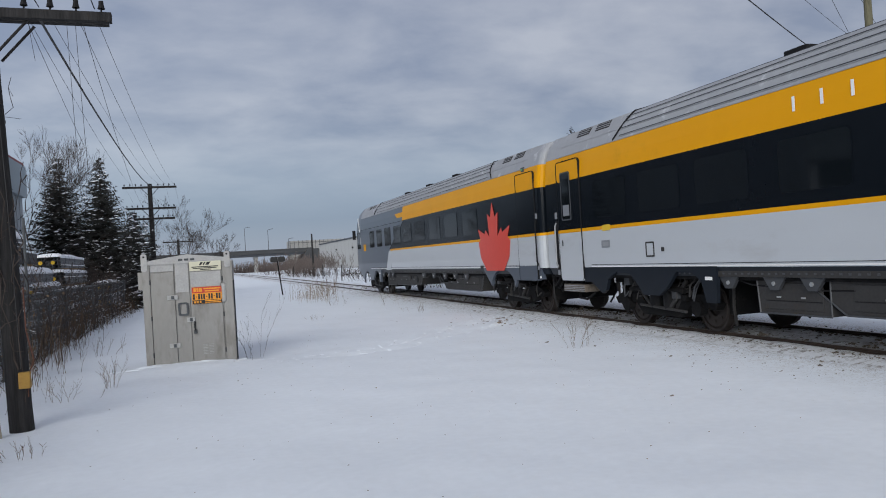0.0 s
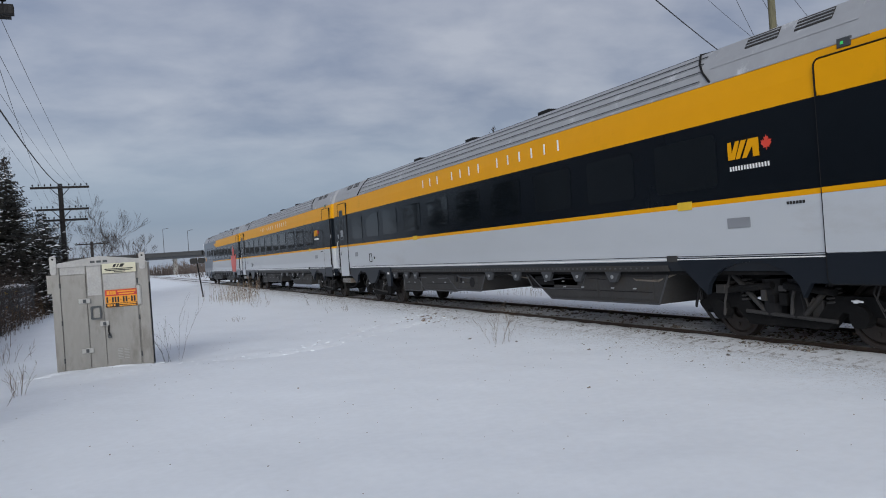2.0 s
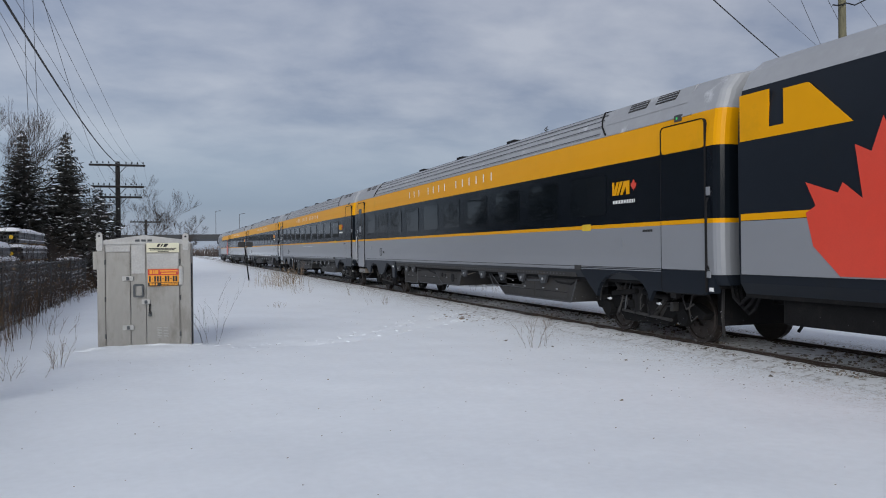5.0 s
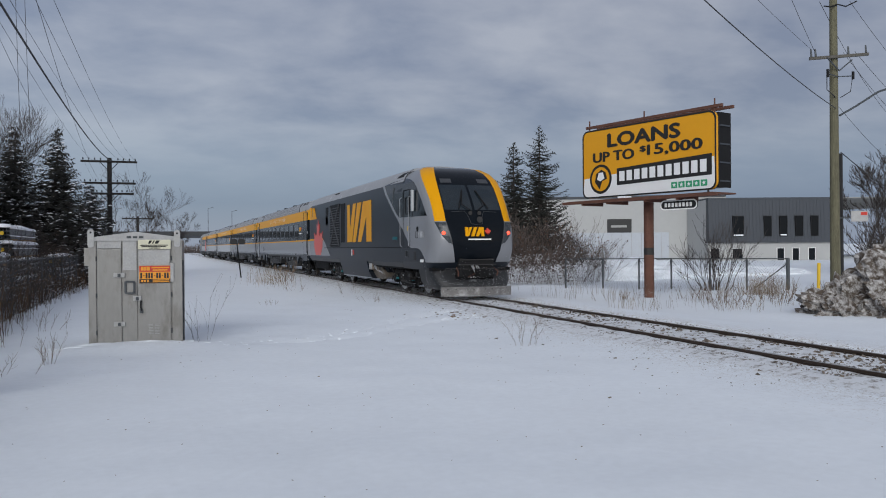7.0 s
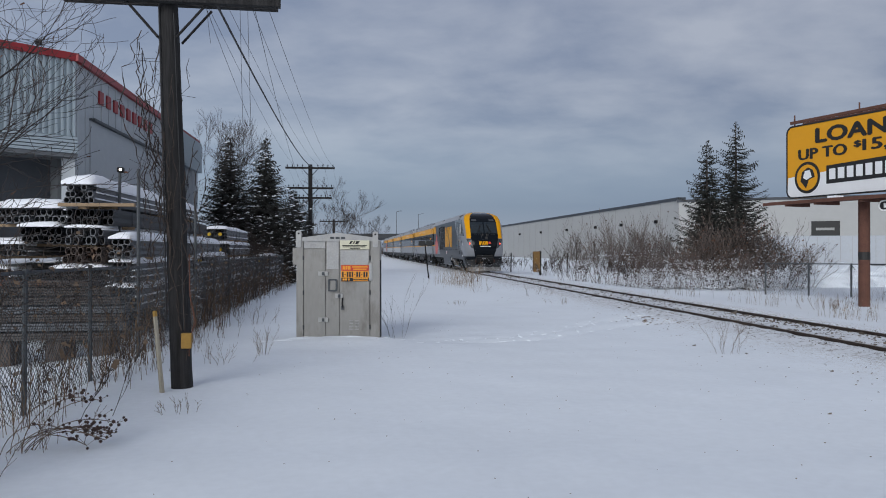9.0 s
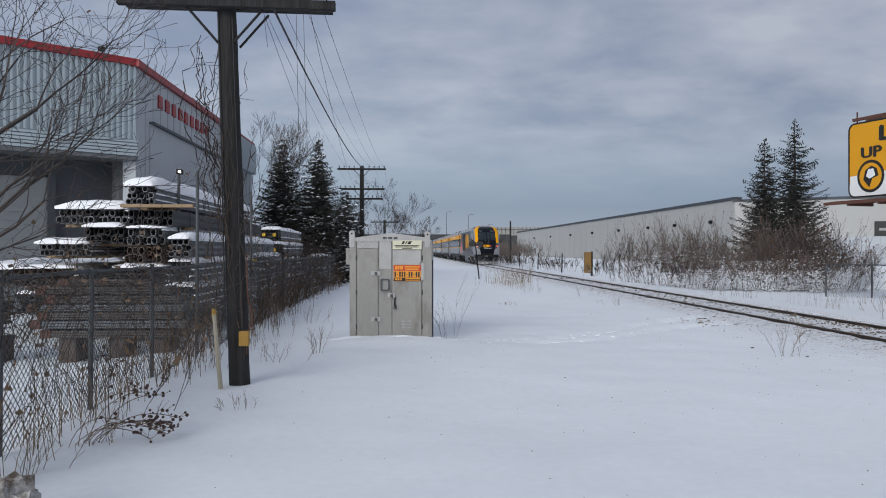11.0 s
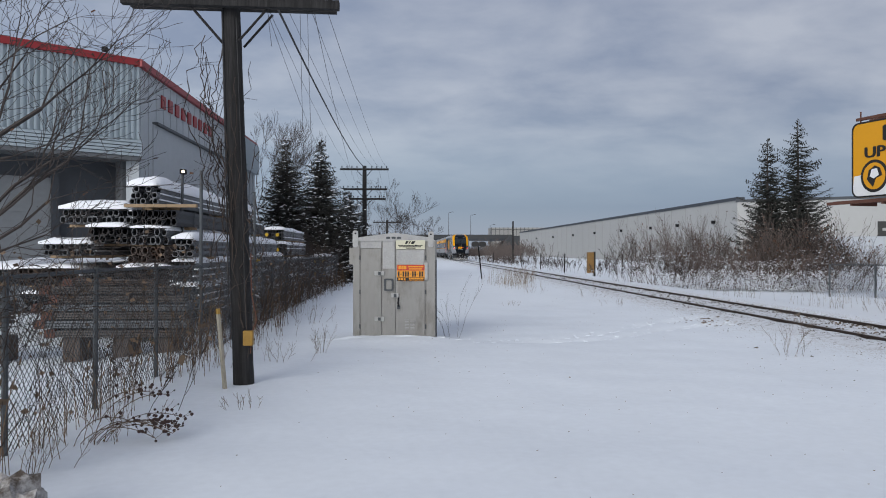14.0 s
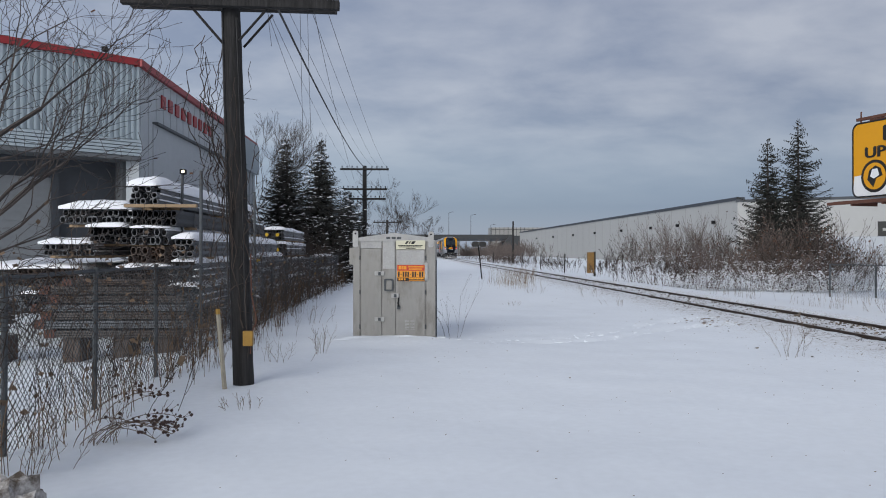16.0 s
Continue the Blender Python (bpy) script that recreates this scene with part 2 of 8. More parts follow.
TRAILER = material("trailer_panels", (0.37, 0.395, 0.43), 0.5, vary=0.06, scale=0.6, grain=5, dirt=(0.36, 0.37, 0.38), dirt_amount=0.3)
PLOW = material("scraped_plough", (0.16, 0.155, 0.15), 0.6, 0.4, vary=0.35, scale=4, grain=20, dirt=(0.5, 0.5, 0.5), dirt_amount=0.25)
WIRE = material("cable_black", (0.02, 0.02, 0.022), 0.6, vary=0.1)
BARK = material("bark_grey", (0.045, 0.037, 0.034), 0.9, vary=0.3, scale=8, grain=60, island=0.25)
STALK = material("brown_stalks", (0.11, 0.07, 0.04), 0.9, vary=0.3, island=0.5)
TWIG = material("twig_brown", (0.042, 0.031, 0.026), 0.9, vary=0.3, island=0.35)
NEEDLE = material("spruce_needles", (0.031, 0.032, 0.028), 0.85, vary=0.35, scale=2, grain=20, island=0.5)
NEEDLE2 = material("larch_needles", (0.021, 0.023, 0.019), 0.85, vary=0.35, island=0.5)
RUSSET = material("russet_leaves", (0.10, 0.048, 0.028), 0.9, vary=0.3, island=0.5)
# paler than TWIG: the haze over distant brush is put into this brown
FARBRUSH = material("far_brush_brown", (0.115, 0.092, 0.082), 0.95, vary=0.3, island=0.4)
STRAW = material("dry_grass", (0.22, 0.175, 0.125), 0.9, vary=0.25, island=0.4)
WEED = material("dry_weed", (0.13, 0.09, 0.06), 0.9, vary=0.3, island=0.4)
GALV = material("galvanised_steel", (0.07, 0.078, 0.085), 0.6, 0.3, vary=0.25)
RUST = material("rust_brown", (0.10, 0.042, 0.028), 0.85, vary=0.3, scale=3, grain=25)
WALLWHITE = material("white_wall", (0.375, 0.378, 0.372), 0.85, vary=0.04, scale=0.15, grain=1.5)
CONCRETE = material("concrete", (0.30, 0.30, 0.29), 0.9, vary=0.15, scale=0.5, grain=6)
SIDING = material("pale_blue_siding", (0.34, 0.40, 0.44), 0.6, 0.1, vary=0.06, scale=0.4, grain=4)
SIDING2 = material("grey_siding", (0.36, 0.39, 0.42), 0.65, vary=0.06, scale=0.4, grain=4)
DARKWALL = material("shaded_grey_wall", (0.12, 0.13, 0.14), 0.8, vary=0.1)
TRIMRED = material("red_trim", (0.24, 0.014, 0.018), 0.5, vary=0.08)
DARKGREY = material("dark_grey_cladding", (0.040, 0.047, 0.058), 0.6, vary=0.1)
BOARD = material("billboard_yellow", (0.66, 0.30, 0.004), 0.55, vary=0.03, scale=0.8, grain=6)
BOARDWHITE = material("billboard_white", (0.74, 0.75, 0.76), 0.5, vary=0.03)
GREEN = material("star_green", (0.02, 0.30, 0.14), 0.5, vary=0.05)
LUMBER = material("new_lumber", (0.27, 0.19, 0.115), 0.8, vary=0.15, grain=30)
DIRTSNOW = material("dirty_snow", (0.42, 0.41, 0.40), 0.95, vary=0.4, scale=3, grain=22, bump=1.0, bump_scale=14, dirt=(0.075, 0.058, 0.045), dirt_amount=0.74, dirt_scale=5.0)
YPOST = material("yellow_post", (0.65, 0.42, 0.02), 0.6, vary=0.08)
TAIL = material("tail_light_red", (0.6, 0.02, 0.01), 0.3, emit=(1.0, 0.08, 0.04), emit_strength=2.5)
DOORGREEN = material("green_lamp", (0.02, 0.3, 0.06), 0.3, emit=(0.1, 1.0, 0.25), emit_strength=0.25)
LAMPW = material("flood_lamp", (0.9, 0.85, 0.7), 0.3, emit=(1.0, 0.85, 0.6), emit_strength=3.0)


# ---- mesh helpers ----
def obj(name, bm, mat, parent=None, label="", smooth=False):
    me = bpy.data.meshes.new(name)
    bm.to_mesh(me)
    bm.free()
    for m in (mat if isinstance(mat, (list, tuple)) else [mat]):
        me.materials.append(m)
    if smooth:
        me.polygons.foreach_set("use_smooth", [True] * len(me.polygons))
    ob = new(name, me)
    if parent:
        ob.parent = parent
    if label:
        tagged(ob, label)
    return ob


def part(name, bm, mat, parent, label="", smooth=False):
    return obj(name, bm, mat, parent, label, smooth)


def thing(name, label, category, at=(0, 0, 0), rz=0.0, group="", kind=""):
    e = new(name)
    e.matrix_basis = pose(*at, 0, 0, rz)
    return tagged(e, label, category, group, kind)


def add_box(bm, x0, x1, y0, y1, z0, z1, m=None, mi=0):
    vs = [bm.verts.new((x, y, z)) for z in (z0, z1) for x, y in ((x0, y0), (x1, y0), (x1, y1), (x0, y1))]
    if m is not None:
        for v in vs:
            v.co = m @ v.co
    fs = []
    for q in ((3, 2, 1, 0), (4, 5, 6, 7), (0, 1, 5, 4), (1, 2, 6, 5), (2, 3, 7, 6), (3, 0, 4, 7)):
        f = bm.faces.new([vs[i] for i in q])
        f.material_index = mi
        fs.append(f)
    return vs


def box(*a, bevel=0.0, m=None):
    bm = bmesh.new()
    add_box(bm, *a, m=m)
    if bevel:
        bmesh.ops.bevel(bm, geom=bm.edges[:], offset=bevel, segments=2, affect="EDGES", profile=0.6)
    return bm


def add_tube(bm, a, b, r0, r1=None, n=6, cap=True):
    a, b = Vector(a), Vector(b)
    r1 = r0 if r1 is None else r1
    d = b - a
    if d.length < 1e-6:
        return
    d.normalize()
    u = d.cross(Vector((0, 0, 1)) if abs(d.z) < 0.95 else Vector((1, 0, 0))).normalized()
    w = d.cross(u)
    ra = [bm.verts.new(a + r0 * (math.cos(k * math.tau / n) * u + math.sin(k * math.tau / n) * w)) for k in range(n)]
    rb = [bm.verts.new(b + r1 * (math.cos(k * math.tau / n) * u + math.sin(k * math.tau / n) * w)) for k in range(n)]
    for k in range(n):
        bm.faces.new((ra[k], rb[k], rb[(k + 1) % n], ra[(k + 1) % n]))
    if cap:
        bm.faces.new(ra)
        bm.faces.new(rb[::-1])


def tube(a, b, r0, r1=None, n=8):
    bm = bmesh.new()
    add_tube(bm, a, b, r0, r1, n)
    bmesh.ops.recalc_face_normals(bm, faces=bm.faces)
    return bm


def path_tube(pts, r, n=6):
    """One unbroken tube along a line of points."""
    bm = bmesh.new()
    pts = [Vector(p) for p in pts]
    rings = []
    for i, p in enumerate(pts):
        d = ((pts[min(i + 1, len(pts) - 1)] - p).normalized() + (p - pts[max(i - 1, 0)]).normalized()).normalized()
        u = d.cross(Vector((0.31, 0.17, 0.94)) if abs(d.z) < 0.9 else Vector((0.97, 0.2, 0.1))).normalized()
        w = d.cross(u)
        rings.append([bm.verts.new(p + r * (math.cos(k * math.tau / n) * u + math.sin(k * math.tau / n) * w)) for k in range(n)])
    for a, b in zip(rings, rings[1:]):
        for k in range(n):
            bm.faces.new((a[k], b[k], b[(k + 1) % n], a[(k + 1) % n]))
    bm.faces.new(rings[0])
    bm.faces.new(rings[-1][::-1])
    bmesh.ops.recalc_face_normals(bm, faces=bm.faces)
    return bm


def add_prism(bm, poly, axis, a, b):
    """Outline poly of (u, v) pairs pushed along an axis from a to b: axis x gives (y, z), y gives (x, z), z gives (x, y)."""
    def at(u, v, w):
        return {"x": (w, u, v), "y": (u, w, v), "z": (u, v, w)}[axis]
    va = [bm.verts.new(at(u, v, a)) for u, v in poly]
    vb = [bm.verts.new(at(u, v, b)) for u, v in poly]
    bm.faces.new(va)
    bm.faces.new(vb[::-1])
    n = len(poly)
    for k in range(n):
        bm.faces.new((va[k], vb[k], vb[(k + 1) % n], va[(k + 1) % n]))


def prism(poly, axis, a, b):
    bm = bmesh.new()
    add_prism(bm, poly, axis, a, b)
    bmesh.ops.recalc_face_normals(bm, faces=bm.faces)
    return bm


def rrect(u0, u1, v0, v1, r, n=4):
    out = []
    for cu, cv, a0 in ((u1 - r, v1 - r, 0), (u0 + r, v1 - r, 90), (u0 + r, v0 + r, 180), (u1 - r, v0 + r, 270)):
        for k in range(n + 1):
            a = radians(a0 + 90 * k / n)
            out.append((cu + r * math.cos(a), cv + r * math.sin(a)))
    return out


def ring_prism(outer, inner, axis, a, b):
    bm = bmesh.new()
    def at(u, v, w):
        return {"x": (w, u, v), "y": (u, w, v), "z": (u, v, w)}[axis]
    n = len(outer)
    L = [[bm.verts.new(at(u, v, w)) for u, v in p] for p in (outer, inner) for w in (a, b)]
    oa, ob_, ia, ib = L
    for k in range(n):
        j = (k + 1) % n
        for q in ((oa[k], oa[j], ob_[j], ob_[k]), (ia[k], ib[k], ib[j], ia[j]), (oa[k], ia[k], ia[j], oa[j]), (ob_[k], ob_[j], ib[j], ib[k])):
            bm.faces.new(q)
    bmesh.ops.recalc_face_normals(bm, faces=bm.faces)
    return bm


def text_mesh(body, size, align="CENTER", extrude=0.004, spacing=1.0):
    cu = bpy.data.curves.new("lettering", "FONT")
    cu.body, cu.size, cu.align_x, cu.align_y, cu.extrude, cu.space_character = body, size, align, "CENTER", extrude, spacing
    cu.resolution_u = 3
    tmp = bpy.data.objects.new("lettering", cu)
    scene.collection.objects.link(tmp)
    me = bpy.data.meshes.new_from_object(tmp.evaluated_get(bpy.context.evaluated_depsgraph_get()))
    bpy.data.objects.remove(tmp)
    bpy.data.curves.remove(cu)
    bm = bmesh.new()
    bm.from_mesh(me)
    bpy.data.meshes.remove(me)
    return bm


def islands(bm):
    """The connected pieces of a mesh, each as a mesh of its own."""
    left, out = set(bm.verts), []
    while left:
        seed = left.pop()
        group, stack = {seed}, [seed]
        while stack:
            for e in stack.pop().link_edges:
                for v in e.verts:
                    if v not in group:
                        group.add(v)
                        stack.append(v)
        left -= group
        piece = bmesh.new()
        twin = {v: piece.verts.new(v.co) for v in bm.verts if v in group}
        for f in bm.faces:
            if f.verts[0] in group:
                piece.faces.new([twin[v] for v in f.verts])
        out.append(piece)
    bm.free()
    return out


# ---- ground and track ----
TRACK_X = 10.02
GROUND = -0.13


def smooth_step(a, b, v):
    k = min(1.0, max(0.0, (v - a) / (b - a)))
    return k * k * (3 - 2 * k)


def ground_z(x, y):
    z = GROUND
    z += 0.05 * smooth_step(3.0, 8.3, x) * (1 - smooth_step(11.7, 13.0, x))
    z -= 0.38 * smooth_step(12.2, 17.0, x)
    z += 0.30 * smooth_step(24, 40, x)
    z -= 0.25 * smooth_step(-3.4, -6.5, x)
    near = 1 - smooth_step(60, 160, math.hypot(x, y))
    z += near * (0.05 * noise.noise((x * 0.25, y * 0.25, 0.3)) + 0.018 * noise.noise((x * 1.1, y * 1.1, 5.0)) + 0.007 * noise.noise((x * 4, y * 4, 9.0)))
    # drift against the metal box
    d = math.hypot((x + 0.2) / 1.3, (y - 15.7) / 0.7)
    z += 0.10 * math.exp(-d * d)
    # trodden line from the box towards the track
    if 0 < x < 9:
        for off in (0.0, 0.75):
            yy = 15.2 + 0.06 * x * x + 0.3 * math.sin(x * 1.3) + off * x * 0.28
            z -= (0.05 + 0.035 * noise.noise((x * 2.6, y * 2.6, 2.0 + off))) * math.exp(-((y - yy) / 0.2) ** 2) * smooth_step(0.8, 2.5, x)
    if 8.35 < x < 11.7:
        z -= 0.11 * smooth_step(8.35, 8.7, x) * (1 - smooth_step(11.35, 11.7, x))
    return z


def grid_lines(dense, far):
    return sorted(set([round(v, 3) for v in dense] + far))


xs = grid_lines(list(np.arange(-8, 14, 0.16)) + list(np.arange(-40, -8, 1.0)) + list(np.arange(14, 60, 1.0)), [-2500, -1000, -400, -150, -80, 80, 120, 200, 400, 1000, 2500])
ys = grid_lines(list(np.arange(3, 26, 0.16)) + list(np.arange(26, 60, 0.6)) + list(np.arange(-10, 3, 1.0)) + list(np.arange(60, 150, 4.0)), [-2500, -600, -200, -80, -30, 180, 240, 320, 500, 900, 2500])
vv = [(x, y, ground_z(x, y)) for y in ys for x in xs]
nx = len(xs)
ff = [(j * nx + i, j * nx + i + 1, (j + 1) * nx + i + 1, (j + 1) * nx + i) for j in range(len(ys) - 1) for i in range(nx - 1)]
gme = bpy.data.meshes.new("ground")
gme.from_pydata(vv, [], ff)
gme.polygons.foreach_set("use_smooth", [True] * len(gme.polygons))
gme.materials.append(FIELDSNOW)
tagged(new("ground", gme), "wide field of smooth fresh snow with faint tracks", "snow ground", kind="structure")


def track_bed():
    bm = bmesh.new()
    rng = random.Random(4)
    cross = [(-1.75, -0.17), (-1.25, -0.075), (-0.95, -0.05), (-0.7, -0.07), (0.0, -0.045), (0.7, -0.07), (0.95, -0.05), (1.25, -0.075), (1.75, -0.17)]
    yl = list(np.arange(-20, 60, 0.35)) + list(np.arange(60, 420, 4.0)) 
    yl = [-400, -100] + yl
    rows = [[bm.verts.new((TRACK_X + x, y, z + (rng.uniform(-0.016, 0.016) if -20 <= y <= 60 else 0))) for x, z in cross] for y in yl]
    for a, b in zip(rows, rows[1:]):
        for k in range(len(cross) - 1):
            bm.faces.new((a[k], a[k + 1], b[k + 1], b[k]))
    return tagged(obj("track_bed", bm, BALLAST, smooth=True), "gravel track bed dusted with dirty snow between the rails", "track bed", kind="structure")


track_bed()


def rail(x):
    prof = [(-0.07, -0.172), (0.07, -0.172), (0.07, -0.16), (0.012, -0.14), (0.012, -0.045), (0.037, -0.035), (0.037, -0.006), (0.03, 0.0), (-0.03, 0.0), (-0.037, -0.006), (-0.037, -0.035), (-0.012, -0.045), (-0.012, -0.14), (-0.07, -0.16)]
    r = obj("rail", prism([(x + a, b) for a, b in prof], "y", -400, 420), RAIL)
    part("rail_head", box(x - 0.028, x + 0.028, -400, 420, -0.004, 0.003), RAILTOP, r, "worn shiny running surface")
    return tagged(r, "long rusty steel rail half buried in snow", "rail", group="rails of the track", kind="structure")


rail(TRACK_X - 0.753)
rail(TRACK_X + 0.753)


def track_stones():
    bm = bmesh.new()
    rng = random.Random(9)
    for k in range(5200):
        y = 8 + 52 * rng.random() ** 1.6
        x = TRACK_X + rng.choice((rng.uniform(-0.68, 0.68), rng.uniform(-0.68, 0.68), rng.uniform(-1.2, -0.85), rng.uniform(0.85, 1.5), rng.gauss(-1.0, 1.6)))
        s = (rng.uniform(0.008, 0.032) if abs(x - TRACK_X) < 0.75 else rng.uniform(0.004, 0.015)) * (2.6 if rng.random() < 0.02 else 1)
        z = ground_z(x, y) if abs(x - TRACK_X) > 1.4 else -0.058
        vs = add_box(bm, -s, s, -s * 0.8, s * 0.8, -s * 0.4, s * 0.55)
        m = Matrix.Translation((x, y, z)) @ Euler((rng.uniform(-.5, .5), rng.uniform(-.5, .5), rng.uniform(0, 6))).to_matrix().to_4x4()
        for v in vs:
            v.co = m @ Vector((v.co.x * rng.uniform(0.4, 1.2), v.co.y * rng.uniform(0.4, 1.2), v.co.z * rng.uniform(0.4, 1.2)))
    tagged(obj("ballast_stones", bm, STONE), "scattered dark ballast stones lying on the snow", "stones", kind="stuff")


track_stones()


def trail_clods():
    """Little kicked-up lumps of snow and prints along the trodden line to the track."""
    bm, pr = bmesh.new(), bmesh.new()
    rng = random.Random(12)
    for off in (0.0, 0.75):
        x = 1.4
        while x < 8.6:
            yy = 15.2 + 0.06 * x * x + 0.3 * math.sin(x * 1.3) + off * x * 0.28
            for _ in range(2 if x > 3 else 1):
                px, py = x + rng.uniform(-0.2, 0.2), yy + rng.gauss(0, 0.13)
                s = rng.uniform(0.014, 0.036)
                bmesh.ops.create_icosphere(bm, subdivisions=1, radius=1.0, matrix=Matrix.Translation((px, py, ground_z(px, py))) @ Euler((0, 0, rng.uniform(0, 6))).to_matrix().to_4x4() @ Matrix.Diagonal((s * 1.8, s, s * 0.38, 1)))
            x += rng.uniform(0.1, 0.24)
    for k in range(60):
        px, py = rng.gauss(7.7, 0.5), rng.gauss(19.2, 0.5)
        s = rng.uniform(0.008, 0.03)
        add_box(pr, -s * 1.5, s * 1.5, -s, s, -s * 0.3, s * 0.4, m=Matrix.Translation((px, py, ground_z(px, py))) @ Euler((0.1, 0.1, rng.uniform(0, 6))).to_matrix().to_4x4())
    for k in range(260):
        px, py = rng.uniform(-1.5, 9.0), 4.5 + 16 * rng.random()
        s = rng.uniform(0.003, 0.007) * (1.8 if rng.random() < 0.05 else 1)
        add_box(pr, -s, s, -s, s, -s * 0.5, s * 0.6, m=Matrix.Translation((px, py, ground_z(px, py))) @ Euler((0.3, 0.2, rng.uniform(0, 6))).to_matrix().to_4x4())
    tagged(obj("debris_specks", pr, WEED), "tiny dark bits of debris on the snow", "debris", kind="stuff")
    tagged(obj("trodden_snow", bm, SNOW), "kicked-up lumps of snow along a trodden line", "snow lumps", kind="stuff")


trail_clods()


# ---- train ----
CAR = 25.9
COACH_PROFILE = [(1.43, 1.08), (1.505, 1.25), (1.52, 1.55), (1.52, 2.09), (1.52, 2.165), (1.515, 2.8), (1.51, 3.345), (1.49, 3.64), (1.45, 3.94), (1.35, 4.25), (1.15, 4.50), (0.65, 4.61), (0.0, 4.64)]


def band(i0, i1, y0, y1, profile=COACH_PROFILE, over=False, grow=0.0):
    """Skin of a car body between two steps of its profile, on both sides, or right over the roof."""
    bm = bmesh.new()
    pr = profile[i0:i1 + 1]
    runs = [[(-x - grow, z) for x, z in pr] + [(x + grow, z) for x, z in pr[::-1]][1:]] if over else [[(-x - grow, z) for x, z in pr], [(x + grow, z) for x, z in pr[::-1]]]
    for run in runs:
        a = [bm.verts.new((x, y0, z)) for x, z in run]
        b = [bm.verts.new((x, y1, z)) for x, z in run]
        for k in range(len(run) - 1):
            bm.faces.new((a[k], b[k], b[k + 1], a[k + 1]))
    bmesh.ops.recalc_face_normals(bm, faces=bm.faces)
    return bm


def end_wall(y, profile, z_low):
    bm = bmesh.new()
    pts = [(-x, z) for x, z in profile] + [(x, z) for x, z in profile[::-1]][1:]
    bm.faces.new([bm.verts.new((x * 0.985, y, max(z, z_low))) for x, z in pts])
    return bm


def end_bands(parent, y, lower):
    """Coloured end of a coach, in the bands of its sides, with rounded corners and the grey roof end above."""
    P = COACH_PROFILE
    steps = [(0.0, 0.0), (0.02, 0.05), (0.06, 0.10), (0.12, 0.135), (0.2, 0.15)]
    for i0, i1, m, n in ((0, 1, CHARCOAL, "end_sill"), (1, 3, lower, "end_lower_panel"), (3, 4, YELLOW, "end_stripe"), (4, 6, BLACK, "end_window_band"), (6, 8, YELLOW, "end_upper_band"), (8, 12, ROOF, "roof_end")):
        bm = bmesh.new()
        pts = P[i0:i1 + 1]
        for s in (-1, 1):
            cols = [[bm.verts.new((s * max(0.0, x - dx), y - dy, z)) for x, z in pts] for dx, dy in steps]
            for a, b in zip(cols, cols[1:]):
                for k in range(len(pts) - 1):
                    bm.faces.new((a[k], a[k + 1], b[k + 1], b[k]))
        dx, dy = steps[-1]
        bm.faces.new([bm.verts.new((-max(0.0, x - dx), y - dy, z)) for x, z in pts] + [bm.verts.new((x - dx, y - dy, z)) for x, z in pts[::-1] if x > dx])
        bmesh.ops.remove_doubles(bm, verts=bm.verts, dist=0.0005)
        bmesh.ops.recalc_face_normals(bm, faces=bm.faces)
        part(n, bm, m, parent)


def side_plate(poly, x, t=0.004):
    """Flat plate on the side of a car: poly in (y, z)."""
    s = -1 if x < 0 else 1
    return prism(poly, "x", x, x + s * t)


def side_x(z, profile=COACH_PROFILE):
    for (x0, z0), (x1, z1) in zip(profile, profile[1:]):
        if z0 <= z <= z1:
            return x0 + (x1 - x0) * (z - z0) / max(1e-6, z1 - z0)
    return profile[0][0]


def wheel_bm(r=0.457):
    bm = bmesh.new()
    prof = [(0.0, 0.16), (0.05, 0.17), (0.06, 0.36), (0.03, r * 0.86), (0.06, r * 0.88), (0.07, r), (-0.05, r + 0.005), (-0.07, r + 0.028), (-0.09, r + 0.02), (-0.09, 0.2), (-0.12, 0.14)]
    n = 28
    rings = [[bm.verts.new((-x, q * math.cos(k * math.tau / n), q * math.sin(k * math.tau / n))) for k in range(n)] for x, q in prof]
    for a, b in zip(rings, rings[1:]):
        for k in range(n):
            bm.faces.new((a[k], a[(k + 1) % n], b[(k + 1) % n], b[k]))
    bm.faces.new(rings[0])
    bm.faces.new(rings[-1][::-1])
    bmesh.ops.recalc_face_normals(bm, faces=bm.faces)
    for k in range(8):
        a = k * math.tau / 8
        add_tube(bm, (-0.045, 0.27 * math.cos(a), 0.27 * math.sin(a)), (-0.075, 0.27 * math.cos(a), 0.27 * math.sin(a)), 0.035, n=6)
    return bm


WHEELS = []
WHEEL_ME = {}


def wheelset(y, parent, r=0.457, rotor=False):
    for s in (-1, 1):
        key = (r,)
        if key not in WHEEL_ME:
            w = part("wheel", wheel_bm(r), WHEEL, parent, "dark steel wheel with a worn bright tread", smooth=False)
            WHEEL_ME[key] = w.data
        else:
            w = new("wheel", WHEEL_ME[key])
            w.parent = parent
            tagged(w, "dark steel wheel with a worn bright tread")
        w.matrix_basis = pose(s * 0.77, y, r, 0, 0, 0 if s < 0 else 180)
        WHEELS.append((w, s, y, r))
    part("axle", tube((-0.7, y, r), (0.7, y, r), 0.085, n=10), UNDER, parent)


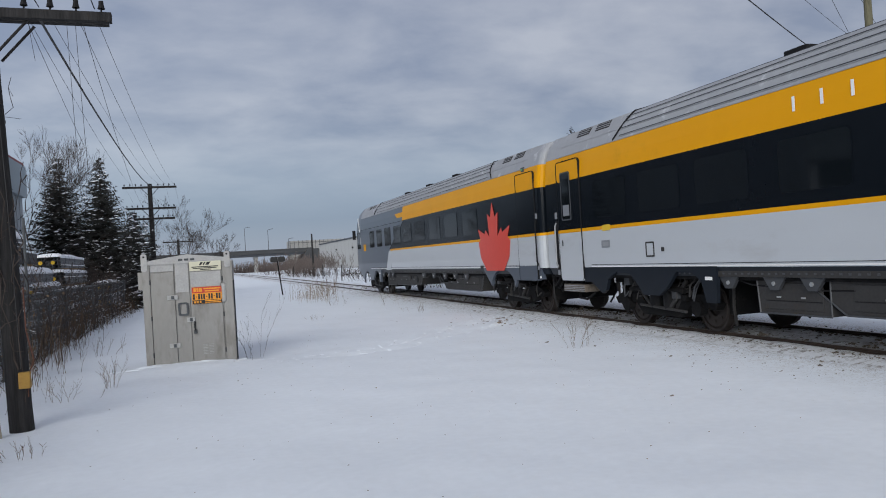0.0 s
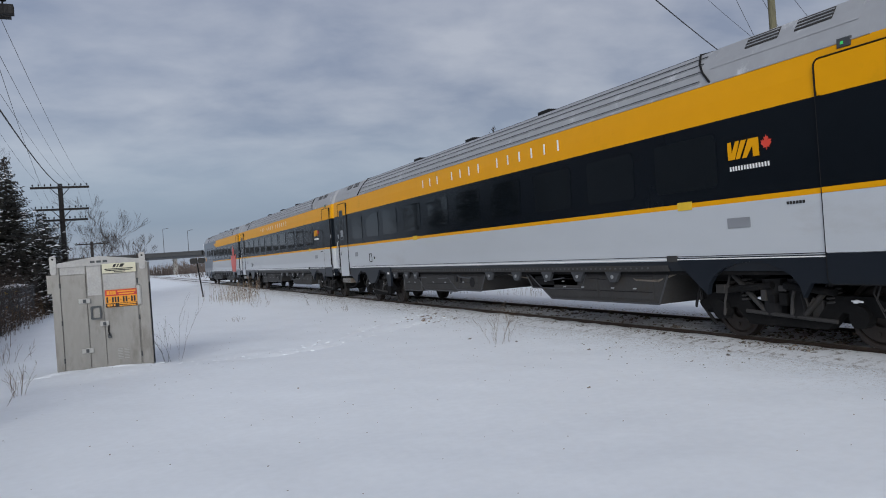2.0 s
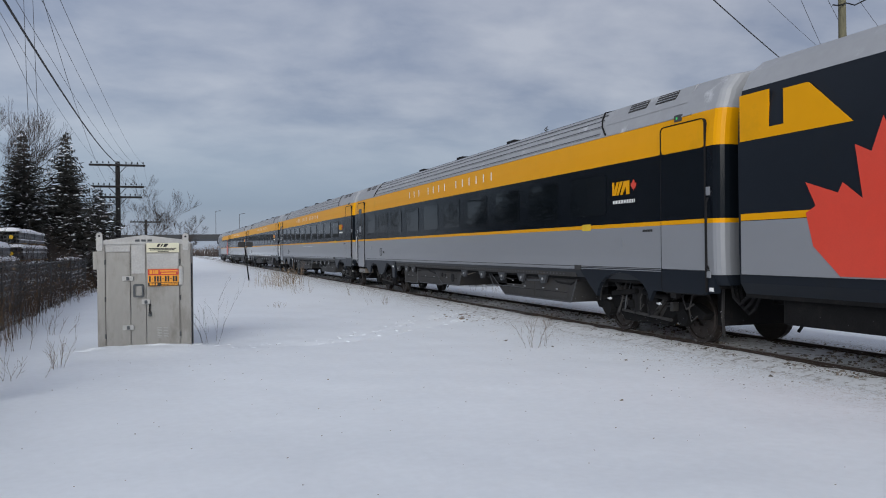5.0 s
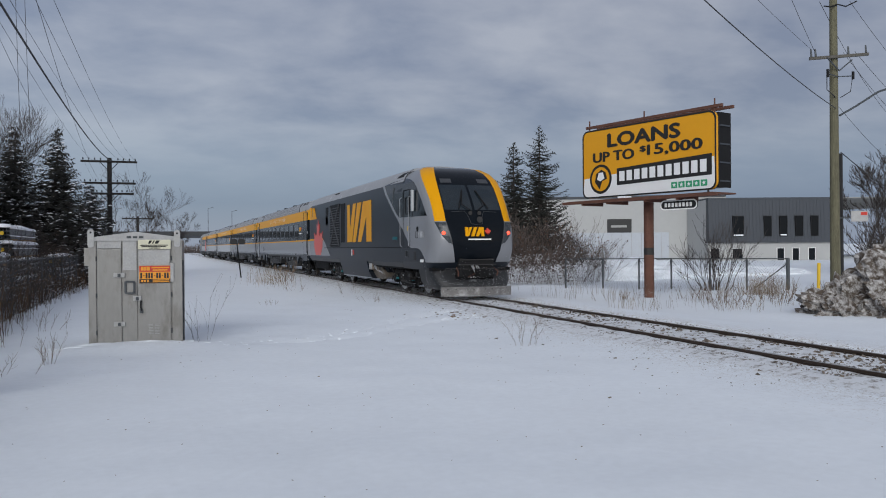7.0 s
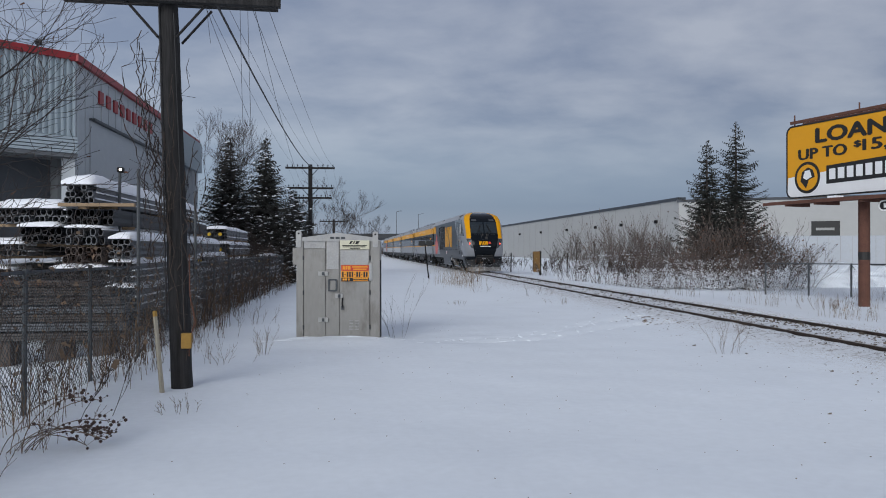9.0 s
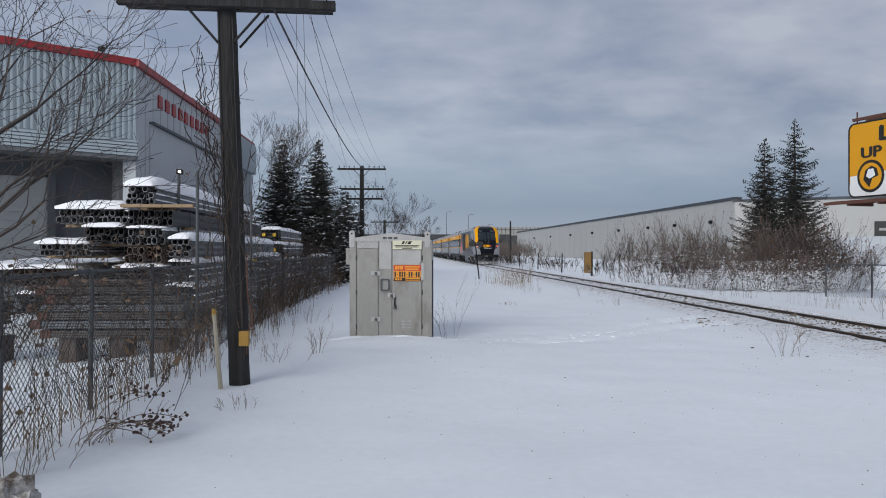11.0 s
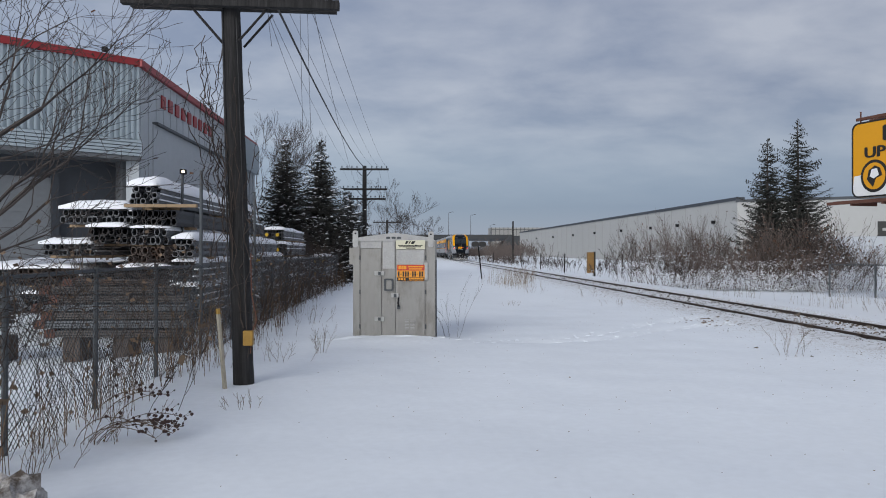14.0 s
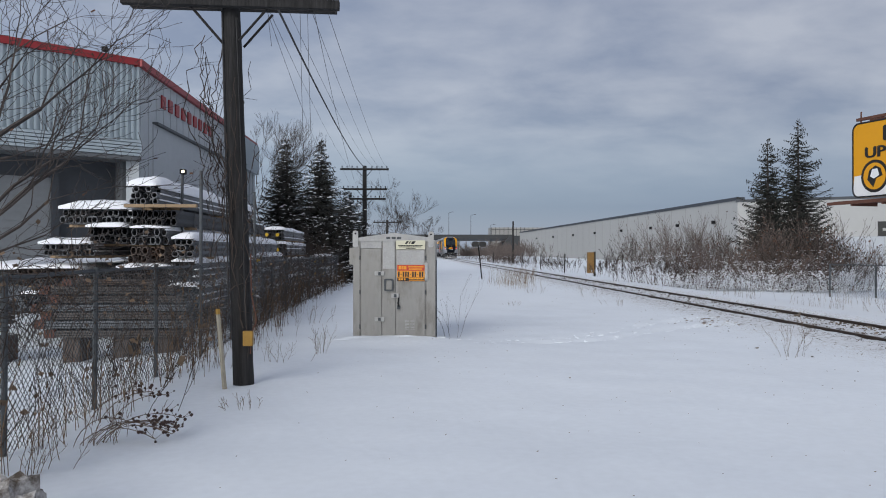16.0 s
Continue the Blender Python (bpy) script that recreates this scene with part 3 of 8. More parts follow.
def truck(yc, half, parent, r=0.457):
    """A passenger truck: side frames, axle boxes, springs, dampers and its two wheelsets."""
    for s in (-1, 1):
        x = s * 1.06
        fr = bmesh.new()
        pts = [(-half - 0.55, 0.56), (-half - 0.2, 0.72), (-half + 0.45, 0.72), (-0.55, 0.42), (0.55, 0.42), (half - 0.45, 0.72), (half + 0.2, 0.72), (half + 0.55, 0.56), (half + 0.45, 0.44), (half - 0.3, 0.5), (0.7, 0.26), (-0.7, 0.26), (-half + 0.3, 0.5), (-half - 0.45, 0.44)]
        add_prism(fr, [(yc + a, b) for a, b in pts], "x", x - 0.09, x + 0.09)
        bmesh.ops.recalc_face_normals(fr, faces=fr.faces)
        part("truck_side_frame", fr, UNDER, parent, "black cast truck frame")
        for e in (-1, 1):
            part("axle_box", prism([(yc + e * half + 0.15 * math.cos(k * math.tau / 16), r + 0.15 * math.sin(k * math.tau / 16)) for k in range(16)], "x", x + s * 0.02, x + s * 0.17), UNDER, parent)
            yy = yc + e * (half - 0.48)
            sp = path_tube([(x + 0.11 * math.cos(q * 0.9), yy + 0.11 * math.sin(q * 0.9), 0.6 + 0.0085 * q) for q in range(46)], 0.018)
            part("coil_spring", sp, UNDERGREY, parent)
            part("damper", tube((x + s * 0.1, yc + e * 0.35, 0.45), (x + s * 0.12, yc + e * 0.95, 1.0), 0.045), UNDERGREY, parent)
        ab = bmesh.new()
        for e in (-1, 1):
            add_tube(ab, (x, yc + e * 0.24, 0.4), (x, yc + e * 0.24, 0.95), 0.17, 0.2, n=12)
        bmesh.ops.recalc_face_normals(ab, faces=ab.faces)
        part("air_spring", ab, SEAM, parent)
        part("brake_caliper", box(x - 0.06, x + 0.1, yc - 0.62, yc - 0.42, 0.35, 0.66, bevel=0.02), UNDERGREY, parent)
        part("traction_rod", tube((x + s * 0.14, yc - 0.9, 0.38), (x + s * 0.14, yc + 0.7, 0.46), 0.03), UNDERGREY, parent)
    part("truck_bolster", box(-0.95, 0.95, yc - 0.35, yc + 0.35, 0.45, 0.85, bevel=0.04), UNDER, parent)
    for e in (-1, 1):
        # dark mass added inside the truck to block daylight from behind
        part("daylight_block", box(-0.66, 0.66, *sorted((yc + e * 0.4, yc + e * (half - 0.5))), 0.28, 1.0, bevel=0.04), UNDER, parent)
        part("truck_end_beam", box(-0.9, 0.9, *sorted((yc + e * (half + 0.52), yc + e * (half + 0.7))), 0.35, 0.98, bevel=0.03), UNDER, parent)
        part("snow_guard", box(-1.1, 1.1, *sorted((yc + e * 0.3, yc + e * (half + 0.6))), 0.9, 1.06, bevel=0.02), UNDER, parent)
    for e in (-1, 1):
        wheelset(yc + e * half, parent, r)


_half = [(-0.07, 0.79), (-0.17, 0.85), (-0.125, 0.50), (-0.25, 0.615), (-0.28, 0.55), (-0.50, 0.64), (-0.43, 0.475), (-0.5, 0.43), (-0.45, 0.2), (-0.27, 0.0)]
LEAF = [(0.0, 1.0)] + _half + [(-a, b) for a, b in _half[::-1]]
_half = [(-0.1, 0.82), (-0.23, 0.88), (-0.17, 0.56), (-0.33, 0.72), (-0.37, 0.63), (-0.55, 0.66), (-0.48, 0.5), (-0.56, 0.45), (-0.29, 0.24), (-0.32, 0.15), (-0.04, 0.18), (-0.03, 0.0)]
MAPLE = [(0.0, 1.0)] + _half + [(-a, b) for a, b in _half[::-1]]


def leaf_plate(yc, w, z0, z1, x, shape=None):
    """Tall maple-leaf decal laid along the body side in short steps so that it follows the side."""
    s = -1 if x < 0 else 1
    return prism([(yc + a * w, z0 + b * (z1 - z0)) for a, b in (shape or LEAF)], "x", x, x + s * 0.006)


def emblem(y0, y1, z0, z1, x, parent, mat=None, name="emblem_bar"):
    """Three slanted bars and a folded bar, as plain shapes; y0 is the end that lies to the left when seen from outside."""
    def q(*pts):
        return [(y0 + (y1 - y0) * a, z0 + (z1 - z0) * b) for a, b in pts]
    shapes = [q((0.0, 1.0), (0.12, 1.0), (0.125, 0.34), (0.27, 1.0), (0.395, 1.0), (0.215, 0.0), (0.0, 0.0)),
              q((0.245, 0.0), (0.375, 0.0), (0.625, 1.0), (0.455, 1.0)),
              q((0.465, 0.0), (0.60, 0.0), (0.81, 0.62), (0.81, 0.0), (1.0, 0.0), (1.0, 1.0), (0.685, 1.0))]
    for sh in shapes:
        part(name, side_plate(sh, x, 0.006), mat or YELLOW, parent)


def lettering_bars(y0, y1, z0, z1, x, parent, n, mat=LETTER, gap=0.5, lean=0.0, name="lettering_bar"):
    s = -1 if x < 0 else 1
    step = (y1 - y0) / n
    for k in range(n):
        a = y0 + step * k
        part(name, prism([(a, z0), (a + step * (1 - gap), z0), (a + step * (1 - gap), z1), (a, z1)], "x", x, x + s * 0.006), mat, parent)


def roof_ribs(y0, y1, parent):
    for s in (-1, 1):
        for (x, z) in ((1.422, 4.03), (1.372, 4.185), (1.305, 4.31), (1.215, 4.425), (1.10, 4.515), (0.93, 4.555)):
            part("roof_rib", tube((s * x, y0, z), (s * x, y1, z), 0.012, n=5), LIGHTDARK, parent, "dark roof rib")
            # pale strip beside each rib: the rib's highlight put in as bright steel
            part("rib_highlight", tube((s * (x + 0.012), y0, z - 0.02), (s * (x + 0.012), y1, z - 0.02), 0.010, n=4), STEELBR, parent)
        part("gutter", tube((s * 1.452, y0 - 3.0, 3.945), (s * 1.452, y1 + 3.0, 3.945), 0.014, n=5), ROOF, parent, "pale gutter strip")
        for y, e in ((y0, 1), (y1, -1)):
            part("roof_joint", path_tube([(s * 1.455, y - e * 0.25, 3.97), (s * 1.40, y - e * 0.05, 4.16), (s * 1.30, y + e * 0.1, 4.34), (s * 1.16, y + e * 0.22, 4.51), (s * 0.7, y + e * 0.3, 4.615)], 0.018), SEAM, parent)
        for f in (0.3, 0.52, 0.74):
            y = y0 + (y1 - y0) * f
            part("roof_vent", box(*sorted((s * 0.45, s * 0.85)), y, y + 0.5, 4.56, 4.68, bevel=0.02), SEAM, parent)


def roof_unit(y0, y1, parent):
    pr = [(-1.38, 4.18), (-1.18, 4.50), (-0.66, 4.65), (0.66, 4.65), (1.18, 4.50), (1.38, 4.18)]
    part("roof_unit", prism(pr, "y", y0, y1), ROOF, parent, "pale grey roof equipment cover")
    for s in (-1, 1):
        for a, b in ((0.45, 1.05), (1.35, 1.95)):
            part("roof_grille", prism([(s * 1.305, 4.325), (s * 1.205, 4.485), (s * 1.17, 4.47), (s * 1.27, 4.31)], "y", y0 + a, y0 + b), UNDERGREY, parent)
            for k in range(3):
                x, z = 1.286 - 0.033 * k, 4.356 + 0.05 * k
                part("grille_bar", tube((s * x, y0 + a, z), (s * x, y0 + b, z), 0.010, n=4), ROOF, parent)


def underbody(parent, pieces):
    for k, (y0, y1, z0, slope0, slope1, mat) in enumerate(pieces):
        e = part("equipment_box", prism([(y0, 1.08), (y1, 1.08), (y1 - slope1, z0), (y0 + slope0, z0)], "x", -1.34, 1.34), mat, parent, "grimy grey underfloor equipment case")
        for s in (-1, 1):
            for a, b in (((y0, 1.06), (y0 + slope0, z0)), ((y1, 1.06), (y1 - slope1, z0)), ((y0 + slope0, z0), (y1 - slope1, z0))):
                part("case_edge", tube((s * 1.345, *a), (s * 1.345, *b), 0.016, n=5), LIGHTDARK, e)
            n = max(1, int((y1 - y0 - slope0 - slope1) / 1.3))
            w = (y1 - y0 - slope0 - slope1 - 0.2) / n
            for j in range(n):
                a = y0 + slope0 + 0.1 + j * w
                p = part("access_panel", box(*sorted((s * 1.34, s * 1.352)), a + 0.04, a + w - 0.04, z0 + 0.07, 0.98, bevel=0.006), mat, e)
                for f in (0.3, 0.7):
                    part("panel_latch", box(*sorted((s * 1.352, s * 1.362)), a + w * f, a + w * f + 0.09, (z0 + 1) / 2, (z0 + 1) / 2 + 0.025), BRAKEDISC, p)
                part("panel_crease", box(*sorted((s * 1.352, s * 1.358)), a + 0.06, a + w - 0.06, z0 + 0.2, z0 + 0.212), SEAM, p)


def window(y0, y1, z0, z1, parent, s):
    x = s * (side_x((z0 + z1) / 2) + 0.002)
    g = part("window", prism(rrect(y0, y1, z0, z1, 0.09), "x", x - s * 0.02, x + s * 0.006), GLASS, parent, "dark tinted window glass")
    part("window_gasket", ring_prism(rrect(y0 - 0.018, y1 + 0.018, z0 - 0.018, z1 + 0.018, 0.1), rrect(y0, y1, z0, z1, 0.09), "x", x - s * 0.02, x + s * 0.008), BLACK, g)


def side_text(body, y, z, size, x):
    """Small raised words on the left side of a car, read from outside."""
    bm = text_mesh(body, size, align="LEFT", extrude=0.001)
    for v in bm.verts:
        v.co = Vector((x - v.co.z, y - v.co.x, z + v.co.y))
    bmesh.ops.recalc_face_normals(bm, faces=bm.faces)
    return bm


def low_door(y0, y1, parent, s, white):
    """Boarding door that reaches below the sill, with a tall narrow window."""
    x = s * 1.532
    d = part("door", prism(rrect(y0, y1, 0.95, 2.09, 0.05), "x", x - s * 0.03, x + s * 0.006), white, parent, "boarding door reaching below the sill")
    part("door_upper", prism(rrect(y0, y1, 2.17, 3.33, 0.02), "x", x - s * 0.03, x + s * 0.006), BLACK, d)
    part("door_stripe", prism(rrect(y0, y1, 2.094, 2.166, 0.01), "x", x - s * 0.03, x + s * 0.007), YELLOW, d)
    part("door_head", prism(rrect(y0 + 0.01, y1 - 0.01, 3.335, 3.80, 0.08), "x", x - s * 0.05, x - s * 0.004), YELLOW, d)
    part("door_seal", ring_prism(rrect(y0 - 0.015, y1 + 0.015, 0.932, 3.823, 0.12), rrect(y0, y1, 0.95, 3.81, 0.1), "x", x - s * 0.05, x + s * 0.008), SEAM, d)
    m = y1 - 0.46
    part("door_window", prism(rrect(m - 0.22, m + 0.22, 2.42, 3.52, 0.05), "x", x, x + s * 0.012), GLASS, d)
    part("window_rim", ring_prism(rrect(m - 0.25, m + 0.25, 2.39, 3.55, 0.06), rrect(m - 0.22, m + 0.22, 2.42, 3.52, 0.05), "x", x, x + s * 0.015), LIGHTDARK, d)
    # grey plate laid on the pane so that the glass reads grey
    part("grey_glass_patch", box(*sorted((x + s * 0.012, x + s * 0.016)), m - 0.16, m + 0.16, 2.50, 2.76), CABGREY, d)
    part("push_button", box(*sorted((x + s * 0.005, x + s * 0.015)), y1 - 0.2, y1 - 0.15, 1.78, 1.92, bevel=0.004), UNDERGREY, d)
    g = y1 + 0.14
    part("rail_recess", prism(rrect(g - 0.06, g + 0.06, 1.22, 2.42, 0.055), "x", x - s * 0.02, x - s * 0.004), SEAM, d)
    part("grab_rail", path_tube([(x + s * 0.0, g, 1.28), (x + s * 0.045, g, 1.36), (x + s * 0.045, g, 2.28), (x + s * 0.0, g, 2.36)], 0.02), BRAKEDISC, d, "worn grey grab rail")
    part("rail_plate", box(*sorted((x - s * 0.01, x + s * 0.004)), g - 0.06, g + 0.06, 2.46, 2.62, bevel=0.005), CABGREY, d)
    part("latch_plate", box(*sorted((x - s * 0.01, x + s * 0.004)), g - 0.05, g + 0.05, 1.08, 1.2, bevel=0.005), CABGREY, d)
    st = part("door_step", box(*sorted((s * 1.12, s * 1.5)), y0 + 0.05, y1 - 0.02, 0.68, 0.86, bevel=0.012), GRIMYALU, d, "ribbed metal step")
    for k in range(4):
        part("step_rib", box(*sorted((s * 1.5, s * 1.512)), y0 + 0.08, y1 - 0.05, 0.70 + 0.04 * k, 0.715 + 0.04 * k), STEELBR, st)
    for e in (y0 + 0.05, y1 - 0.1):
        part("step_hanger", tube((s * 1.3, e, 0.86), (s * 1.3, e, 1.08), 0.035, n=6), UNDERGREY, st)
    part("step_pipe", path_tube([(s * 1.2, y1 - 0.35, 0.7), (s * 1.3, y1 - 0.42, 0.52), (s * 1.3, y0 + 0.35, 0.5), (s * 1.2, y0 + 0.1, 0.66)], 0.03), SEAM, st)


def wide_door(y0, y1, parent, s, white, low):
    x = s * 1.532
    d = part("door", prism(rrect(y0, y1, 1.32, 2.09, 0.02), "x", x - s * 0.03, x + s * 0.005), white, parent, "wide sliding boarding door")
    part("door_skirt", prism(rrect(y0, y1, 0.92, 1.31, 0.02), "x", x - s * 0.1, x + s * 0.003), low, d)
    part("door_upper", prism(rrect(y0, y1, 2.17, 3.33, 0.02), "x", x - s * 0.03, x + s * 0.005), BLACK, d)
    part("door_stripe", prism(rrect(y0, y1, 2.094, 2.166, 0.01), "x", x - s * 0.03, x + s * 0.006), YELLOW, d)
    part("door_head", prism(rrect(y0 + 0.01, y1 - 0.01, 3.335, 3.80, 0.08), "x", x - s * 0.05, x - s * 0.004), YELLOW, d)
    part("door_seal", ring_prism(rrect(y0 - 0.011, y1 + 0.011, 0.905, 3.82, 0.1), rrect(y0, y1, 0.92, 3.81, 0.08), "x", x - s * 0.05, x + s * 0.008), SEAM, d)
    lamp = part("status_lamp", box(*sorted((s * 1.40, s * 1.472)), (y0 + y1) / 2 + 0.08, (y0 + y1) / 2 + 0.28, 3.87, 3.99, bevel=0.01), LIGHTDARK, d)
    part("lamp_dot", box(*sorted((s * 1.472, s * 1.477)), (y0 + y1) / 2 + 0.18, (y0 + y1) / 2 + 0.22, 3.91, 3.945), DOORGREEN, lamp, "small green lamp")
    g = y0 - 0.08
    part("grab_rail", path_tube([(x + s * 0.0, g, 1.34), (x + s * 0.04, g, 1.42), (x + s * 0.04, g, 2.42), (x + s * 0.0, g, 2.5)], 0.018), SEAM, d, "black grab rail")
    part("rail_plate", box(*sorted((x - s * 0.01, x + s * 0.004)), g - 0.05, g + 0.05, 2.54, 2.68, bevel=0.005), CABGREY, d)
    part("latch_plate", box(*sorted((x - s * 0.01, x + s * 0.004)), g - 0.05, g + 0.05, 1.2, 1.3, bevel=0.005), CABGREY, d)


def gangway(y0, y1, parent):
    bm = bmesh.new()
    n = 9
    for k in range(n):
        a = y0 + (y1 - y0) * k / n
        g = 0.0 if k % 2 else 0.05
        add_box(bm, -0.62 - g, 0.62 + g, a, a + (y1 - y0) / n, 1.0 - g, 3.35 + g)
    part("gangway_bellows", bm, SEAM, parent, "black rubber gangway bellows")
    for s in (-1, 1):
        for q in range(3):
            x, low = s * (1.02 + 0.09 * q), 0.62 + 0.08 * q
            ym = (y0 + y1) / 2
            part("jumper_cable", path_tube([(x, y1 - 0.12, 1.6), (x, y1 - 0.16, 1.15), (x, ym + 0.14, low + 0.1), (x, ym, low), (x, ym - 0.14, low + 0.1), (x, y0 + 0.06, 1.0), (x, y0 + 0.02, 1.3)], 0.026), SEAM, parent)
        part("jumper_socket", box(*sorted((s * 0.98, s * 1.3)), y1 - 0.2, y1 - 0.02, 1.6, 1.95, bevel=0.03), SEAM, parent)
        part("socket_snow", box(*sorted((s * 1.1, s * 1.32)), y1 - 0.21, y1 - 0.12, 1.72, 1.97, bevel=0.04), SNOW_TOP, parent, "snow packed on the socket")
        part("cable_sleeve", tube((s * 1.11, y1 - 0.12, 1.38), (s * 1.11, y1 - 0.12, 1.5), 0.04, n=8), YPOST, parent)
    part("coupler", box(-0.12, 0.12, y0 - 0.2, y1 + 0.1, 0.72, 0.95, bevel=0.03), UNDER, parent)


def coach(k, label, lower, skirt, cab=False):
    top = 0.0
    c = thing("passenger_coach" if not cab else "cab_coach", label, "train coach", group="cars of the train")
    y0, y1 = -CAR + 0.25, -0.28
    yb = y1
    if cab:
        y1 = y1 - 2.3
    P = COACH_PROFILE
    if not cab:
        part("sill_band", band(0, 1, y0, y1), CHARCOAL, c)
        part("lower_panel", band(1, 3, y0, y1), lower, c)
        part("stripe", band(3, 4, y0, y1), YELLOW, c)
        part("window_band", band(4, 6, y0, y1), BLACK, c)
        part("upper_band", band(6, 8, y0, y1), YELLOW, c)
        part("roof", band(8, 12, y0, y1, over=True), ROOF, c, smooth=True)
    else:
        part("sill_band", band(0, 1, y0, y1), CHARCOAL, c)
        part("lower_panel", band(1, 3, y0, -9.2), lower, c)
        part("stripe", band(3, 4, y0, -9.2), YELLOW, c)
        part("window_band", band(4, 6, y0, y1), BLACK, c)
        part("upper_band", band(6, 8, y0, -11.6), YELLOW, c)
        part("front_lower_panel", band(1, 4, -9.2, y1), BLUEGREY, c)
        part("front_upper_panel", band(6, 8, -11.6, y1), BLUEGREY, c)
        part("roof", band(8, 12, y0, y1, over=True), ROOF, c, smooth=True)
        for s in (-1, 1):
            part("slanted_panel", side_plate([(-9.2, 1.2), (-8.2, 1.2), (-8.9, 2.1), (-9.2, 2.1)], s * 1.521, 0.004), lower, c)
            part("front_window_panel", side_plate([(-8.8, 2.1), (y1, 2.1), (y1, 3.32), (-11.8, 3.32)], s * 1.517, 0.004), BLUEGREY, c)
            part("slanted_upper", side_plate([(-11.6, 3.32), (-11.0, 3.32), (-10.3, 3.7), (-11.6, 3.7)], s * 1.47, 0.03), YELLOW, c)
        # blunt cab front
        rings = [(y1, 1.0, 0.0, 1.0), (y1 + 0.9, 0.98, 0.02, 0.985), (y1 + 1.7, 0.92, 0.06, 0.93), (y1 + 2.15, 0.80, 0.1, 0.84), (y1 + 2.3, 0.68, 0.12, 0.76)]
        bm = bmesh.new()
        rr = []
        for yy, wx, lift, hz in rings:
            pts = [(-x * wx, 1.08 + (z - 1.08) * hz + lift * 0.3) for x, z in P] + [(x * wx, 1.08 + (z - 1.08) * hz + lift * 0.3) for x, z in P[::-1]][1:]
            rr.append([bm.verts.new((x, yy, z)) for x, z in pts])
        for a, b in zip(rr, rr[1:]):
            for j in range(len(a) - 1):
                bm.faces.new((a[j], a[j + 1], b[j + 1], b[j]))
        bm.faces.new(rr[-1])
        bmesh.ops.recalc_face_normals(bm, faces=bm.faces)
        part("cab_front", bm, BLUEGREY, c, smooth=True)
        for s in (-1, 1):
            part("cab_side_window", side_plate([(y1 + 0.15, 2.35), (y1 + 1.0, 2.35), (y1 + 0.9, 3.25), (y1 + 0.15, 3.25)], s * 1.512, 0.01), GLASS, c)
            part("cab_mirror", box(*sorted((s * 1.5, s * 1.66)), y1 + 1.45, y1 + 1.6, 2.9, 3.4, bevel=0.02), SEAM, c)
            part("pale_edge", side_plate([(y1 - 0.1, 2.2), (y1, 2.2), (y1 + 0.6, 4.0), (y1 + 0.5, 4.0)], s * 1.50, 0.015), LETTER, c)
            part("side_marker", box(*sorted((s * 1.52, s * 1.535)), y1 - 1.2, y1 - 0.7, 2.2, 2.55), YELLOW, c)
    end_bands(c, y0, lower)
    if not cab:
        part("front_end_wall", end_wall(y1, P, 1.08), BLACK, c)
    part("floor_frame", box(-1.40, 1.40, y0, y1, 1.02, 1.12), UNDER, c)
    part("inner_partition", box(-1.3, 1.3, y0 + 0.3, y1 - 0.3, 1.12, 1.3), UNDER, c)
    for s in (-1, 1):
        bm = bmesh.new()
        add_box(bm, *sorted((s * 1.40, s * 1.475)), y0 + 4.6, y1 - 6.6, 1.08, 1.19)
        part("sill_lip", tube((s * 1.508, y0 + 0.1, 1.275), (s * 1.508, y1 - 2.2, 1.275), 0.013, n=5), LETTER if lower is WHITE else CABGREY, c, "pale lip along the sill")
        part("lip_shadow_gap", tube((s * 1.514, y0 + 0.1, 1.32), (s * 1.514, y1 - 2.2, 1.32), 0.005, n=4), SEAM, c)
        part("bolted_rail", bm, UNDERGREY, c)
        bm = bmesh.new()
        for yy in np.arange(y0 + 5.1, y1 - 5.3, 0.16):
            add_box(bm, *sorted((s * 1.475, s * 1.482)), yy, yy + 0.05, 1.12, 1.15)
        tagged(part("bolting", bm, LIGHTDARK, c), kind="stuff")
        for yy in (-7.15, -8.25, -9.05, -14.2, -15.6, -17.0, -18.2, -19.4):
            part("bracket", prism([(yy - 0.26, 1.1), (yy + 0.26, 1.1), (yy + 0.09, 0.88), (yy - 0.09, 0.88)], "x", *sorted((s * 1.38, s * 1.44))), LIGHTDARK, c)
            part("bracket_bolt", tube((s * 1.44, yy, 0.98), (s * 1.46, yy, 0.98), 0.035, n=8), BRAKEDISC, c)
    # skirts above the trucks
    for s in (-1, 1):
        part("truck_skirt", prism([(-2.12, 1.26), (-6.95, 1.26), (-6.9, 0.62), (-6.62, 0.62), (-6.5, 1.0), (-6.25, 1.15), (-5.75, 1.16), (-5.42, 0.86), (-5.15, 0.70), (-4.6, 0.70), (-4.33, 0.95), (-4.1, 1.12), (-3.55, 1.15), (-3.2, 1.0), (-3.08, 0.76), (-2.92, 0.68), (-2.45, 0.93), (-2.12, 0.93)], "x", *sorted((s * 1.44, s * 1.515))), skirt, c, "dark grey skirt cut out round the truck")
        arch = [(-22.92 - 0.92 * math.cos(k * math.pi / 10), 0.72 + 0.50 * math.sin(k * math.pi / 10)) for k in range(11)]
        part("truck_skirt", prism([(-24.25, 1.30), (-24.25, 0.92), (-23.98, 0.92)] + arch + [(-21.92, 0.78), (-21.3, 1.26), (-21.3, 1.30)], "x", *sorted((s * 1.44, s * 1.515))), skirt, c, "dark grey skirt with a round wheel arch")
        part("corner_skirt", prism([(-25.48, 1.26), (-25.48, 0.95), (-25.64, 0.95), (-25.64, 1.26)], "x", *sorted((s * 1.38, s * 1.5))), skirt, c)
